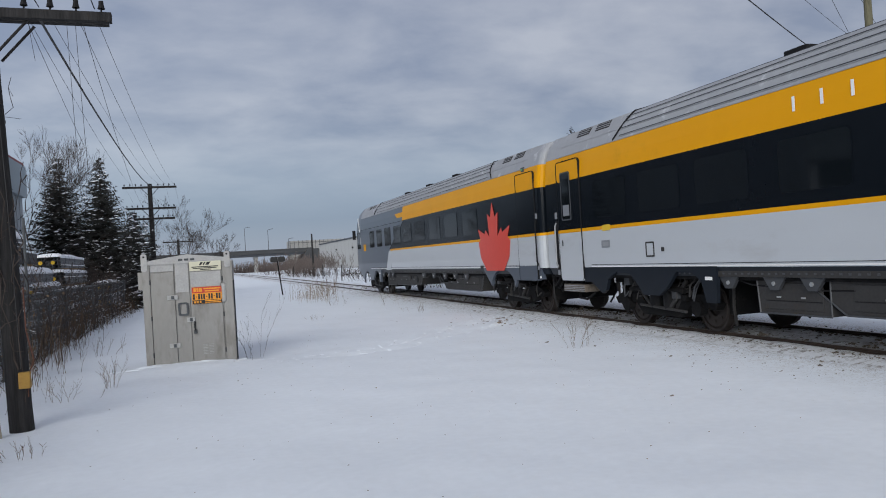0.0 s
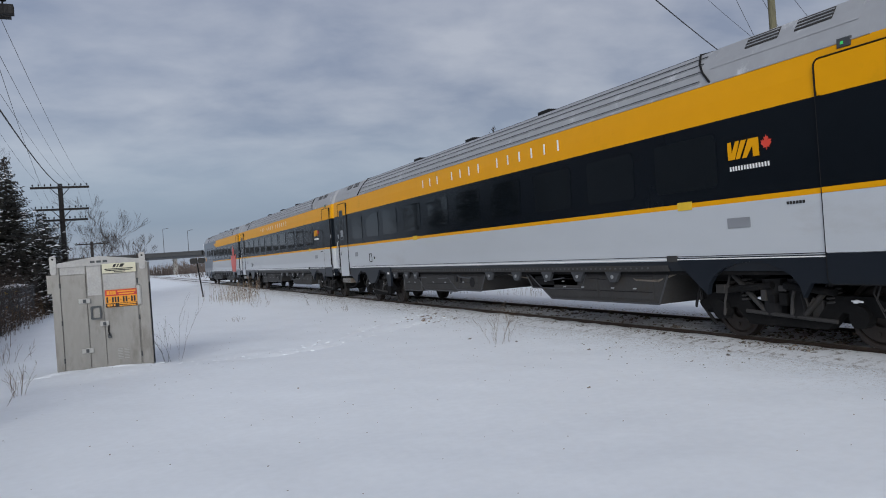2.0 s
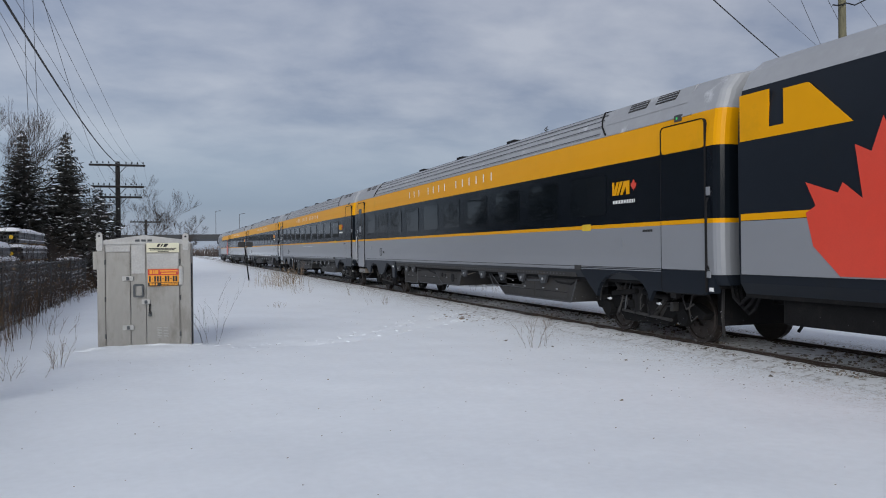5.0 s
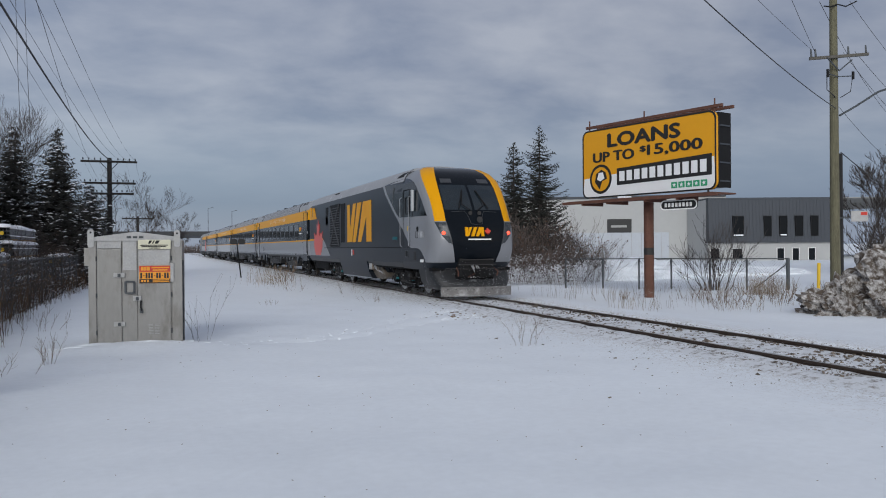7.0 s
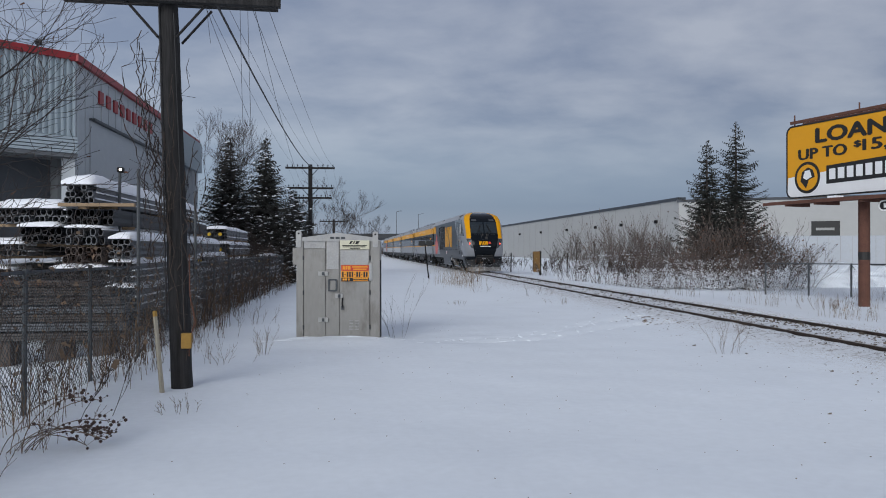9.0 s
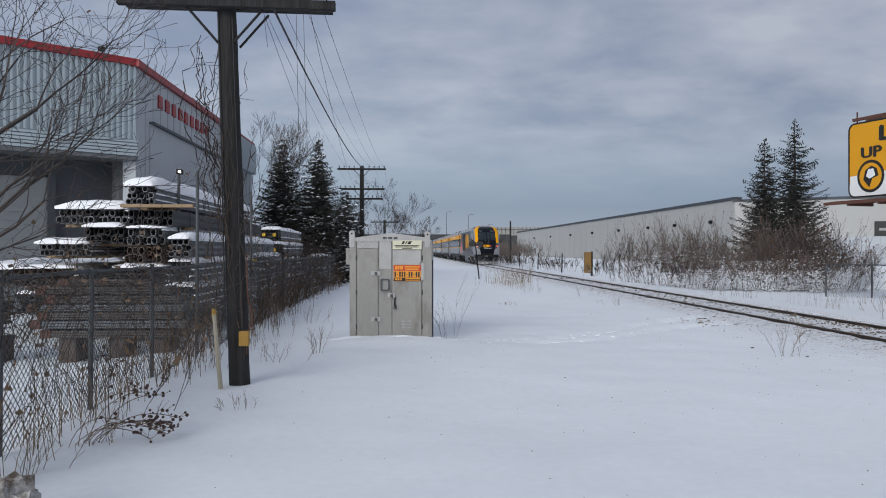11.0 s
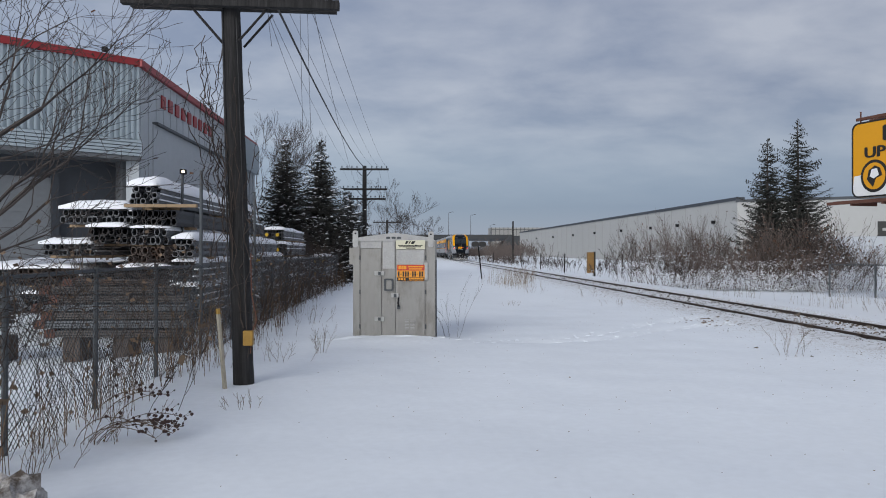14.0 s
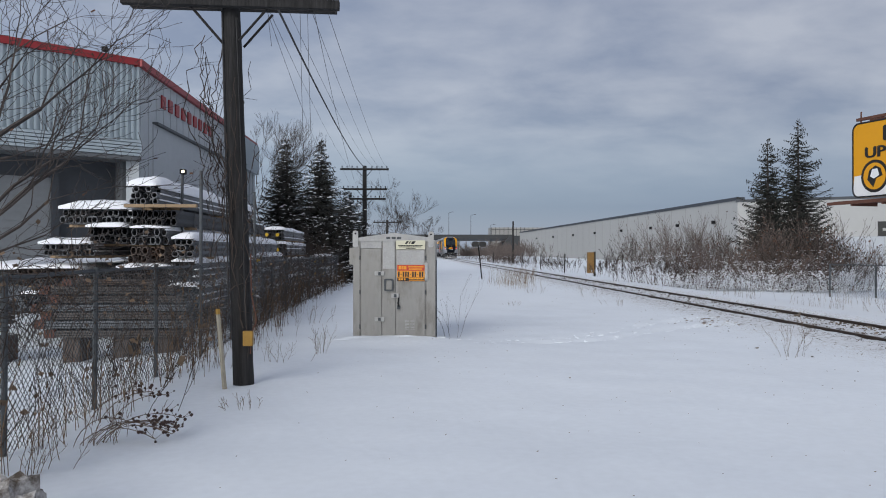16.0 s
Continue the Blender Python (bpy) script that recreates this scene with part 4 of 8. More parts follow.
        part("data_plate", box(*sorted((s * 1.5, s * 1.506)), -25.62, -25.52, 0.98, 1.04), LETTER, c)
        part("lifting_plate", box(*sorted((s * 1.5, s * 1.53)), -21.35, -21.1, 1.24, 1.34, bevel=0.01), UNDERGREY, c)
        part("skirt_plate", box(*sorted((s * 1.515, s * 1.521)), -6.82, -6.62, 1.02, 1.08), LETTER, c)
        rod = random.Random(70 + k)
        for j in range(9):
            a = -7.2 - 1.55 * j
            part("underfloor_pipe", path_tube([(s * 1.3, a, 1.02), (s * 1.34, a - 0.4, 0.98 - 0.1 * rod.random()), (s * 1.34, a - 1.0, 0.96 - 0.08 * rod.random()), (s * 1.28, a - 1.4, 1.03)], rod.choice((0.015, 0.022, 0.03))), rod.choice((UNDERGREY, LIGHTDARK, SEAM, GRIMYALU)), c)
    truck(-4.65, 1.25, c)
    truck(-23.18, 1.25, c)
    truck_fittings(-4.65, 1.25, c, 11 + 2 * k, tags=False)
    truck_fittings(-23.18, 1.25, c, 12 + 2 * k, tags=False)
    underbody(c, [(-9.3, -7.75, 0.5, 0.0, 0.05, UNDERGREY), (-11.16, -8.76, 0.54, -0.82, 0.82, UNDERGREY), (-13.85, -11.14, 0.58, 0.36, 0.84, UNDERGREY), (-20.9, -16.0, 0.5, 0.3, 1.0, UNDERGREY), (-18.4, -15.9, 0.72, 0.2, 0.3, UNDER)])
    part("air_tank", tube((-1.3, -8.05, 0.8), (1.38, -8.05, 0.8), 0.2, n=16), GRIMYALU, c)
    for s in (-1, 1):
        part("exhaust_port", prism([(-12.0 + 0.07 * math.cos(q * math.tau / 12), 0.87 + 0.07 * math.sin(q * math.tau / 12)) for q in range(12)], "x", *sorted((s * 1.34, s * 1.36))), SEAM, c)
        part("exhaust_port", prism([(-12.3 + 0.07 * math.cos(q * math.tau / 12), 0.87 + 0.07 * math.sin(q * math.tau / 12)) for q in range(12)], "x", *sorted((s * 1.34, s * 1.36))), SEAM, c)
        part("exhaust_port", prism([(-13.0 + 0.13 * math.cos(q * math.tau / 12), 0.80 + 0.13 * math.sin(q * math.tau / 12)) for q in range(12)], "x", *sorted((s * 1.34, s * 1.37))), SEAM, c)
        w = [(-22.4, -20.95), (-20.35, -18.9), (-18.3, -16.85), (-16.2, -14.75), (-14.1, -12.7), (-12.1, -10.65), (-10.0, -8.6), (-7.9, -6.5)]
        if cab:
            w = [(-21.0, -19.6), (-19.0, -17.6), (-17.0, -15.6), (-15.0, -13.6), (-13.0, -11.7), (-11.2, -10.0), (-9.4, -8.2), (-7.6, -6.5), (-5.9, -4.9)]
        else:
            w.append((-6.0, -4.6))
            w.append((-4.1, -2.75))
        for a, b in w:
            window(a, b, 2.36, 3.16, c, s)
        wide_door(-25.46, -24.27, c, s, lower, skirt)
        if not cab:
            low_door(-2.12, -0.97, c, s, lower)
            v0 = -10.35 if k == 2 else -8.95
            for off, n in ((0.0, 3), (-2.12, 4), (-4.8, 6)):
                lettering_bars(v0 + off, v0 + off - 0.55 * n, 3.55, 3.77, s * 1.503, c, n, gap=0.9)
            if k == 3:
                lettering_bars(-11.6, -14.9, 1.92, 1.97, s * 1.523, c, 24, mat=NUMBER, gap=0.5)
                if s < 0:
                    for j, words in enumerate(("BUSINESS", "CLASS", "/", "CLASSE", "AFFAIRES")):
                        part("door_lettering", side_text(words, -1.72, 2.92 - 0.085 * j, 0.075, -1.54), LETTER, c)
                part("yellow_tag", box(*sorted((s * 1.523, s * 1.53)), -11.95, -11.55, 2.05, 2.16), YPOST, c)
            tag_y = {1: -3.26, 2: -9.49}.get(k)
            if tag_y:
                part("yellow_tag", box(*sorted((s * 1.523, s * 1.53)), tag_y - 0.17, tag_y + 0.17, 2.06, 2.19), YPOST, c)
            emblem(-22.66, -23.26, 2.72, 2.98, s * 1.527, c)
            part("emblem_leaf", leaf_plate(-23.40, -0.17, 2.78, 2.99, s * 1.527, MAPLE), REDLEAF, c)
            lettering_bars(-22.68, -23.46, 2.555, 2.62, s * 1.527, c, 14, gap=0.5)
            part("yellow_tag", box(*sorted((s * 1.523, s * 1.53)), -21.80, -21.46, 2.06, 2.19), YPOST, c)
            part("vent_plate", box(*sorted((s * 1.522, s * 1.53)), -23.0, -22.55, 1.72, 1.87), SILVER, c)
            lettering_bars(-23.68, -24.0, 1.99, 2.03, s * 1.523, c, 6, mat=INK, gap=0.3)
            part("intercom_screen", box(*sorted((s * 1.522, s * 1.528)), -3.33, -3.07, 1.73, 1.81), BRAKEDISC, c)
            part("intercom_panel", ring_prism(rrect(-3.38, -3.02, 1.69, 1.85, 0.02), rrect(-3.33, -3.07, 1.73, 1.81, 0.015), "x", *sorted((s * 1.522, s * 1.53))), SILVER, c)
            part("service_hatch", ring_prism(rrect(-5.08, -4.78, 1.46, 1.76, 0.02), rrect(-5.05, -4.81, 1.49, 1.73, 0.015), "x", *sorted((s * 1.522, s * 1.53))), UNDERGREY, c)
            part("handle", box(*sorted((s * 1.522, s * 1.54)), -5.42, -5.34, 1.56, 1.64), UNDERGREY, c)
    if cab:
        for s in (-1, 1):
            part("maple_leaf", leaf_plate(-22.4, -2.6, 1.18, 3.22, s * 1.531), REDLEAF, c, "tall red leaf decal")
    roof_ribs(y0 + 3.6, y1 - 3.6, c)
    roof_unit(y0 + 0.8, y0 + 3.4, c)
    roof_unit(y1 - 3.4, y1 - 0.8, c)
    if not cab:
        gangway(y1, y1 + 0.70, c)
    for s in (-1, 1):
        part("corner_lamp", prism([(y0 + 0.25 + 0.07 * math.cos(q * math.tau / 10), 3.5 + 0.07 * math.sin(q * math.tau / 10)) for q in range(10)], "x", *sorted((s * 1.47, s * 1.51))), UNDERGREY, c)
    return c


LOCO_PROFILE = [(1.40, 0.98), (1.50, 1.15), (1.52, 1.7), (1.52, 2.5), (1.52, 3.3), (1.50, 3.75), (1.43, 4.10), (1.28, 4.37), (1.02, 4.57), (0.5, 4.66), (0.0, 4.68)]


TEAL = material("teal_lettering", (0.0, 0.10, 0.12), 0.5, vary=0.05)
NUMBER = material("pale_grey_lettering", (0.42, 0.43, 0.45), 0.5, vary=0.05)
LIGHTDARK = material("worn_dark_steel", (0.042, 0.045, 0.05), 0.5, vary=0.15)
GRIMYALU = material("grimy_aluminium", (0.17, 0.145, 0.12), 0.55, 0.3, vary=0.3, scale=3, grain=25, dirt=(0.06, 0.05, 0.042), dirt_amount=0.4, dirt_scale=4)
WINDSHIELD = material("windshield_glass", (0.012, 0.018, 0.023), 0.05, vary=0.1, spec=0.55)
PILOT = material("pilot_paint", (0.012, 0.013, 0.015), 0.55, vary=0.1, dirt=(0.5, 0.52, 0.55), dirt_amount=0.16, dirt_scale=2.2)
GALV_LIGHT = material("pale_mirror_casing", (0.42, 0.43, 0.44), 0.5, vary=0.08)
LENS = material("smoked_lamp_glass", (0.040, 0.046, 0.052), 0.25, vary=0.5, scale=9, grain=30, spec=0.3)
BRAKEDISC = material("brake_disc_steel", (0.30, 0.31, 0.32), 0.45, 0.3, vary=0.15, scale=8, grain=40)


def brake_disc():
    """Ring of scoured steel on the wheel's outer face, with a row of dark bolt holes."""
    bm = bmesh.new()
    n = 28
    prof = [(-0.06, 0.27), (-0.085, 0.275), (-0.085, 0.415), (-0.06, 0.42)]
    rings = [[bm.verts.new((x, q * math.cos(k * math.tau / n), q * math.sin(k * math.tau / n))) for k in range(n)] for x, q in prof]
    for a, b in zip(rings, rings[1:]):
        for k in range(n):
            bm.faces.new((a[k], a[(k + 1) % n], b[(k + 1) % n], b[k]))
    bmesh.ops.recalc_face_normals(bm, faces=bm.faces)
    first = len(bm.faces)
    for k in range(14):
        a = k * math.tau / 14
        add_tube(bm, (-0.08, 0.345 * math.cos(a), 0.345 * math.sin(a)), (-0.088, 0.345 * math.cos(a), 0.345 * math.sin(a)), 0.016, n=6)
    bm.faces.ensure_lookup_table()
    for f in bm.faces[first:]:
        f.material_index = 1
    return bm


def truck_fittings(yc, half, parent, seed, tags=True):
    """Hoses, valves, tags, sand pipes and packed snow on the side of a truck."""
    rng = random.Random(seed)
    for s in (-1, 1):
        x = s * 1.2
        for k in range(7):
            a = yc + rng.uniform(-half - 0.4, half + 0.4)
            b = a + rng.uniform(-0.35, 0.35)
            z = rng.uniform(0.45, 0.75)
            part("hose", path_tube([(x, a, 1.0), (x + s * 0.08, a + 0.05, z + 0.15), (x + s * 0.1, (a + b) / 2, z - 0.06), (x, b, z + 0.04)], rng.choice((0.014, 0.02, 0.026))), rng.choice((SEAM, UNDERGREY, UNDERGREY, LIGHTDARK)), parent)
        for k in range(5):
            a = yc + rng.uniform(-half - 0.3, half + 0.3)
            z = rng.uniform(0.5, 0.95)
            w = rng.uniform(0.08, 0.2)
            part("valve_box", box(*sorted((x - s * 0.05, x + s * 0.08)), a, a + w, z, z + rng.uniform(0.08, 0.2), bevel=0.012), rng.choice((UNDERGREY, UNDER, LIGHTDARK)), parent)
        for e in (-1, 1):
            if tags:
                part("tag", box(*sorted((x + s * 0.02, x + s * 0.1)), yc + e * (half - 0.42) - 0.07, yc + e * (half - 0.42) + 0.07, 0.5, 0.58, bevel=0.008), TEAL, parent)
            part("yaw_damper", tube((x + s * 0.06, yc + e * 0.12, 0.86), (x + s * 0.06, yc + e * 0.95, 0.78), 0.055, n=10), UNDER, parent)
            part("sand_pipe", path_tube([(s * 0.95, yc + e * (half + 0.75), 1.0), (s * 0.95, yc + e * (half + 0.72), 0.5), (s * 0.8, yc + e * (half + 0.58), 0.16)], 0.028), UNDERGREY, parent)
            clump = bmesh.new()
            bmesh.ops.create_icosphere(clump, subdivisions=2, radius=1.0)
            for v in clump.verts:
                v.co = Vector((v.co.x * 0.03, v.co.y * 0.09, v.co.z * 0.025)) * rng.uniform(0.6, 1.2)
            c = part("packed_snow", clump, SNOW_TOP, parent, "lump of packed snow")
            c.location = (x, yc + e * rng.uniform(0.3, half), 0.66)


def locomotive():
    L = thing("diesel_locomotive", "charcoal and grey diesel locomotive with yellow front stripes", "locomotive", group="cars of the train")
    P = LOCO_PROFILE
    y0, y1 = -18.7, -0.35
    part("lower_body", band(0, 2, y0, y1, P), CHARCOAL, L)
    part("body_side", band(2, 6, y0, y1, P), CHARCOAL, L, smooth=True)
    part("roof", band(6, 10, y0, y1, P, over=True), ROOF, L, smooth=True)
    part("rear_wall", end_wall(y1, P, 0.98), BLACK, L)
    part("roof_front_edge", end_wall(y0, P, 4.1), ROOF, L)
    part("floor_frame", box(-1.4, 1.4, -21.7, y1, 0.92, 1.02), UNDER, L)
    # nose: rings of constant height, from the side round the front
    levels = [(0.95, 1.44, -22.3), (1.2, 1.50, -22.65), (1.6, 1.52, -22.85), (2.0, 1.52, -22.88), (2.4, 1.52, -22.75), (2.55, 1.52, -22.66), (2.9, 1.515, -22.42), (3.3, 1.51, -22.1), (3.7, 1.495, -21.72), (4.0, 1.445, -21.36), (4.25, 1.335, -20.95), (4.44, 1.12, -20.4), (4.56, 0.8, -19.6)]
    levels = [(z, w, y0 + (yf - y0) * 0.86) for z, w, yf in levels]
    # how far the yellow stripe moves out towards the shoulder, level by level
    SHIFT = {3.3: 0.15, 3.7: 0.6, 4.0: 1.2, 4.25: 2.0, 4.44: 3.2, 4.56: 4.4}
    # plan of the nose, from the side to the middle: share of the half width, share of the depth
    PLAN = [(1.0, 0.0), (1.0, 0.25), (1.0, 0.54), (0.995, 0.70), (0.978, 0.80), (0.945, 0.868), (0.89, 0.915), (0.80, 0.953), (0.68, 0.976), (0.53, 0.989), (0.36, 0.996), (0.18, 1.0), (0.0, 1.0)]
    bm = bmesh.new()
    rings = []
    cols = [(-u, v) for u, v in PLAN] + [(u, v) for u, v in PLAN[::-1]][1:]
    def plan_at(q):
        i = min(len(PLAN) - 2, int(q))
        (u0, v0), (u1, v1) = PLAN[i], PLAN[i + 1]
        return u0 + (u1 - u0) * (q - i), v0 + (v1 - v0) * (q - i)

    for z, w, yf in levels:
        k = max(0.0, (2.5 - z) / 1.5)
        ring = []
        d = SHIFT.get(z, 0.0)
        half_ring = [plan_at(i * (6 - d) / 6 if i <= 6 else ((6 - d) + (i - 6) * (2 + d) / 2 if i <= 8 else i)) for i in range(len(PLAN))]
        for u, v in [(-a, b) for a, b in half_ring] + half_ring[::-1][1:]:
            uu = u * (1 - 0.34 * k) if abs(u) < 0.75 else u
            ring.append(bm.verts.new((uu * w, y0 + (yf - y0) * v, z)))
        rings.append(ring)
    for j in range(len(rings) - 1):
        zc = (levels[j][0] + levels[j + 1][0]) / 2
        for k in range(len(cols) - 1):
            f = bm.faces.new((rings[j][k], rings[j][k + 1], rings[j + 1][k + 1], rings[j + 1][k]))
            u = max(abs(cols[k][0]), abs(cols[k + 1][0]))
            f.material_index = 1 if u < 0.7 and zc > 1.15 else (2 if u < 0.91 and zc > 2.5 else 0)
            if zc < 1.15:
                f.material_index = 3
    f = bm.faces.new(rings[-1])
    f.material_index = 1
    bmesh.ops.recalc_face_normals(bm, faces=bm.faces)
    part("cab_nose", bm, [CABGREY, BLACK, YELLOW, CHARCOAL], L, "grey cab with black mask and two yellow stripes", smooth=True)

    def half_width(y, z):
        if y > y0:
            return side_x(z, P)
        for (z0, w0, f0), (z1, w1, f1) in zip(levels, levels[1:]):
            if z0 <= z <= z1:
                q = (z - z0) / (z1 - z0)
                w, v = w0 + (w1 - w0) * q, (y - y0) / (f0 + (f1 - f0) * q - y0)
                for (u0, v0), (u1, v1) in zip(PLAN, PLAN[1:]):
                    if v0 <= v <= v1 and v1 > v0:
                        return w * (u0 + (u1 - u0) * (v - v0) / (v1 - v0))
        return 1.5

    def skin(poly, s, lift):
        """A thin sheet that follows the curved side of the cab."""
        b = bmesh.new()
        b.faces.new([b.verts.new((0, y, z)) for y, z in poly])
        cuts = [((0, 0, z), (0, 0, 1)) for z in (1.2, 1.6, 2.0, 2.4, 2.9, 3.3, 3.5, 3.7, 3.75, 3.9, 4.0, 4.1, 4.18, 4.25, 4.34, 4.4, 4.44, 4.49)]
        cuts += [((0, y0 - 0.01, 0), (0, 1, 0))] + [((0, y0 - 0.25 * k, 0), (0, 1, 0)) for k in range(1, 13)]
        for co, no in cuts:
            bmesh.ops.bisect_plane(b, geom=b.verts[:] + b.edges[:] + b.faces[:], plane_co=co, plane_no=no)
        for v in b.verts:
            v.co.x = s * (half_width(v.co.y, v.co.z) - 0.02)
        up = bmesh.ops.extrude_face_region(b, geom=b.faces[:])
        for v in up["geom"]:
            if isinstance(v, bmesh.types.BMVert):
                v.co.x += s * (0.02 + lift)
        bmesh.ops.recalc_face_normals(b, faces=b.faces)
        return b

    def front_y(z):
        for (z0, w0, f0), (z1, w1, f1) in zip(levels, levels[1:]):
            if z0 <= z <= z1:
                return f0 + (f1 - f0) * (z - z0) / (z1 - z0)
        return levels[0][2]

    def face_y(x, z):
        u = min(0.99, abs(x) / 1.5)
        for (u0, v0), (u1, v1) in zip(PLAN, PLAN[1:]):
            if u1 <= u <= u0 and u0 > u1:
                v = v1 + (v0 - v1) * (u - u1) / (u0 - u1)
                return y0 + (front_y(z) - y0) * v
        return front_y(z)

    def nose_point(s, q, z, lift):
        """A point of the nose by its column in the plan and its height, lifted off the surface."""
        for (z0, w0, f0), (z1, w1, f1) in zip(levels, levels[1:]):
            if z0 <= z <= z1:
                k = (z - z0) / (z1 - z0)
                w, yf = w0 + (w1 - w0) * k, f0 + (f1 - f0) * k
        i = min(len(PLAN) - 2, int(q))
        n = 1 - 0.34 * max(0.0, (2.5 - z) / 1.5)
        (ua, va), (ub, vb) = [(a * n if a < 0.75 else a, b) for a, b in PLAN[i:i + 2]]
        u, v = ua + (ub - ua) * (q - i), va + (vb - va) * (q - i)
        return Vector((s * (u * w + lift * 0.5), y0 + (yf - y0) * v - lift, z))

    def nose_patch(s, lo, hi, z0, z1, lift, nz=6, nq=8):
        """A thin curved pane that follows the nose between two columns and two heights."""
        b = bmesh.new()
        grids = []
        for off in (lift, -0.03):
            grids.append([[b.verts.new(nose_point(s, lo(z) + (hi(z) - lo(z)) * c / nq, z, off)) for c in range(nq + 1)] for z in [z0 + (z1 - z0) * r / nz for r in range(nz + 1)]])
        for g in grids:
            for r in range(nz):
                for c in range(nq):
                    b.faces.new((g[r][c], g[r][c + 1], g[r + 1][c + 1], g[r + 1][c]))
        o, n = grids
        rim = [(0, c) for c in range(nq)] + [(r, nq) for r in range(nz)] + [(nz, c) for c in range(nq, 0, -1)] + [(r, 0) for r in range(nz, 0, -1)]
        for a, c in zip(rim, rim[1:] + rim[:1]):
            b.faces.new((o[a[0]][a[1]], o[c[0]][c[1]], n[c[0]][c[1]], n[a[0]][a[1]]))
        bmesh.ops.recalc_face_normals(b, faces=b.faces)
        return b

    def front_plate(poly, lift, mat, name, thick=0.02):
        b = bmesh.new()
        va = [b.verts.new((x, face_y(x, z) - lift, z)) for x, z in poly]
        vb = [b.verts.new((x, face_y(x, z) + thick, z)) for x, z in poly]
        b.faces.new(va); b.faces.new(vb[::-1])
        for k in range(len(poly)):
            j = (k + 1) % len(poly)
            b.faces.new((va[k], vb[k], vb[j], va[j]))
        bmesh.ops.recalc_face_normals(b, faces=b.faces)
        return part(name, b, mat, L)

    rng = random.Random(77)
    for s in (-1, 1):
        def sp(pts):
            return [(s * a, b) for a, b in pts]
        part("windshield", nose_patch(s, lambda z: 8.2, lambda z: 11.85, 2.93, 3.80, 0.012), WINDSHIELD, L, "large dark blue windshield pane")
        part("number_board", nose_patch(s, lambda z: 8.6, lambda z: 10.2, 3.88, 4.03, 0.012), LIGHTDARK, L)
        part("headlight_housing", nose_patch(s, lambda z: 5.95 + (2.53 - z) * 2.5, lambda z: 7.9, 1.83, 2.52, 0.014), LENS, L, "dark wedge-shaped headlight glass")
        hl = bmesh.new()
        bmesh.ops.create_uvsphere(hl, u_segments=14, v_segments=8, radius=0.065)
        t_ = part("tail_lamp", hl, TAIL, L, "glowing red tail lamp", smooth=True)
        t_.location = nose_point(s, 7.3, 2.16, 0.01)
        part("lens_rim", nose_patch(s, lambda z: 7.9, lambda z: 8.06, 1.80, 2.52, 0.018), LIGHTDARK, L)
        part("lamp_cup", tube(nose_point(s, 7.0, 2.4, -0.02), nose_point(s, 7.0, 2.4, 0.022), 0.06, n=12), LIGHTDARK, L)
        part("wiper", path_tube([(s * 0.10, front_y(2.9) - 0.06, 2.9), (s * 0.40, front_y(3.12) - 0.07, 3.12), (s * 0.26, front_y(3.55) - 0.07, 3.55)], 0.017), SEAM, L)
        part("wiper_blade", tube((s * 0.52, front_y(2.98) - 0.05, 2.98), (s * 0.24, front_y(3.62) - 0.05, 3.62), 0.02, n=6), SEAM, L)
        part("hood_seam", path_tube([(s * 0.8, face_y(0.8, 2.86) - 0.012, 2.86), (s * 0.34, front_y(2.88) - 0.014, 2.88), (s * 0.24, front_y(2.7) - 0.014, 2.7), (s * 0.2, front_y(2.46) - 0.014, 2.46), (0.0, front_y(2.44) - 0.014, 2.44)], 0.008), LIGHTDARK, L)
        part("pilot_hose", path_tube([(s * 0.66, -22.00, 1.02), (s * 0.7, -22.26, 0.9), (s * 0.68, -22.20, 0.76)], 0.022), RUST, L)
        part("uncoupling_lever", path_tube([(s * 0.2, -22.25, 0.98), (s * 1.05, -22.05, 1.0), (s * 1.1, -21.90, 0.85)], 0.015), UNDERGREY, L)
        # side decals and fittings
        x = s * 1.521
        part("rear_yellow_panel", side_plate([(-0.4, 3.3), (-0.4, 4.0), (-1.0, 4.0), (-1.0, 3.45), (-1.3, 3.45), (-1.3, 3.95), (-1.75, 3.95), (-2.5, 3.3)], s * 1.497, 0.03), YELLOW, L)
        part("rear_stripe", side_plate([(-0.4, 2.1), (-0.4, 2.2), (-4.2, 2.2), (-4.4, 2.1)], x, 0.004), YELLOW, L)
        part("rear_silver_panel", side_plate([(-0.4, 1.28), (-0.4, 2.09), (-4.5, 2.09), (-6.15, 1.28)], x, 0.004), SILVER, L)
        part("maple_leaf", leaf_plate(-2.95, -2.5, 1.3, 3.3, s * 1.526), REDLEAF, L, "tall red leaf decal")
        g = part("radiator_grille", prism(rrect(-8.35, -6.15, 1.75, 3.85, 0.05), "x", *sorted((s * 1.48, s * 1.524))), SEAM, L, "black radiator grille with crossed braces")
        for a, b in (((-8.3, 1.8), (-6.2, 3.8)), ((-8.3, 3.8), (-6.2, 1.8))):
            part("brace", tube((s * 1.54, a[0], a[1]), (s * 1.54, b[0], b[1]), 0.045), LIGHTDARK, g)
        sl = bmesh.new()
        for k in range(16):
            add_box(sl, *sorted((s * 1.524, s * 1.534)), -8.3, -6.2, 1.85 + 0.12 * k, 1.88 + 0.12 * k)
        part("louvre", sl, LIGHTDARK, g)
        part("second_grille", prism(rrect(-9.5, -8.65, 1.95, 3.8, 0.04), "x", *sorted((s * 1.48, s * 1.526))), SEAM, L)
        part("small_grille", prism(rrect(-5.6, -5.0, 2.9, 3.8, 0.04), "x", *sorted((s * 1.48, s * 1.52))), SEAM, L)
        emblem(-10.03, -14.42, 1.95, 3.68, x, L)
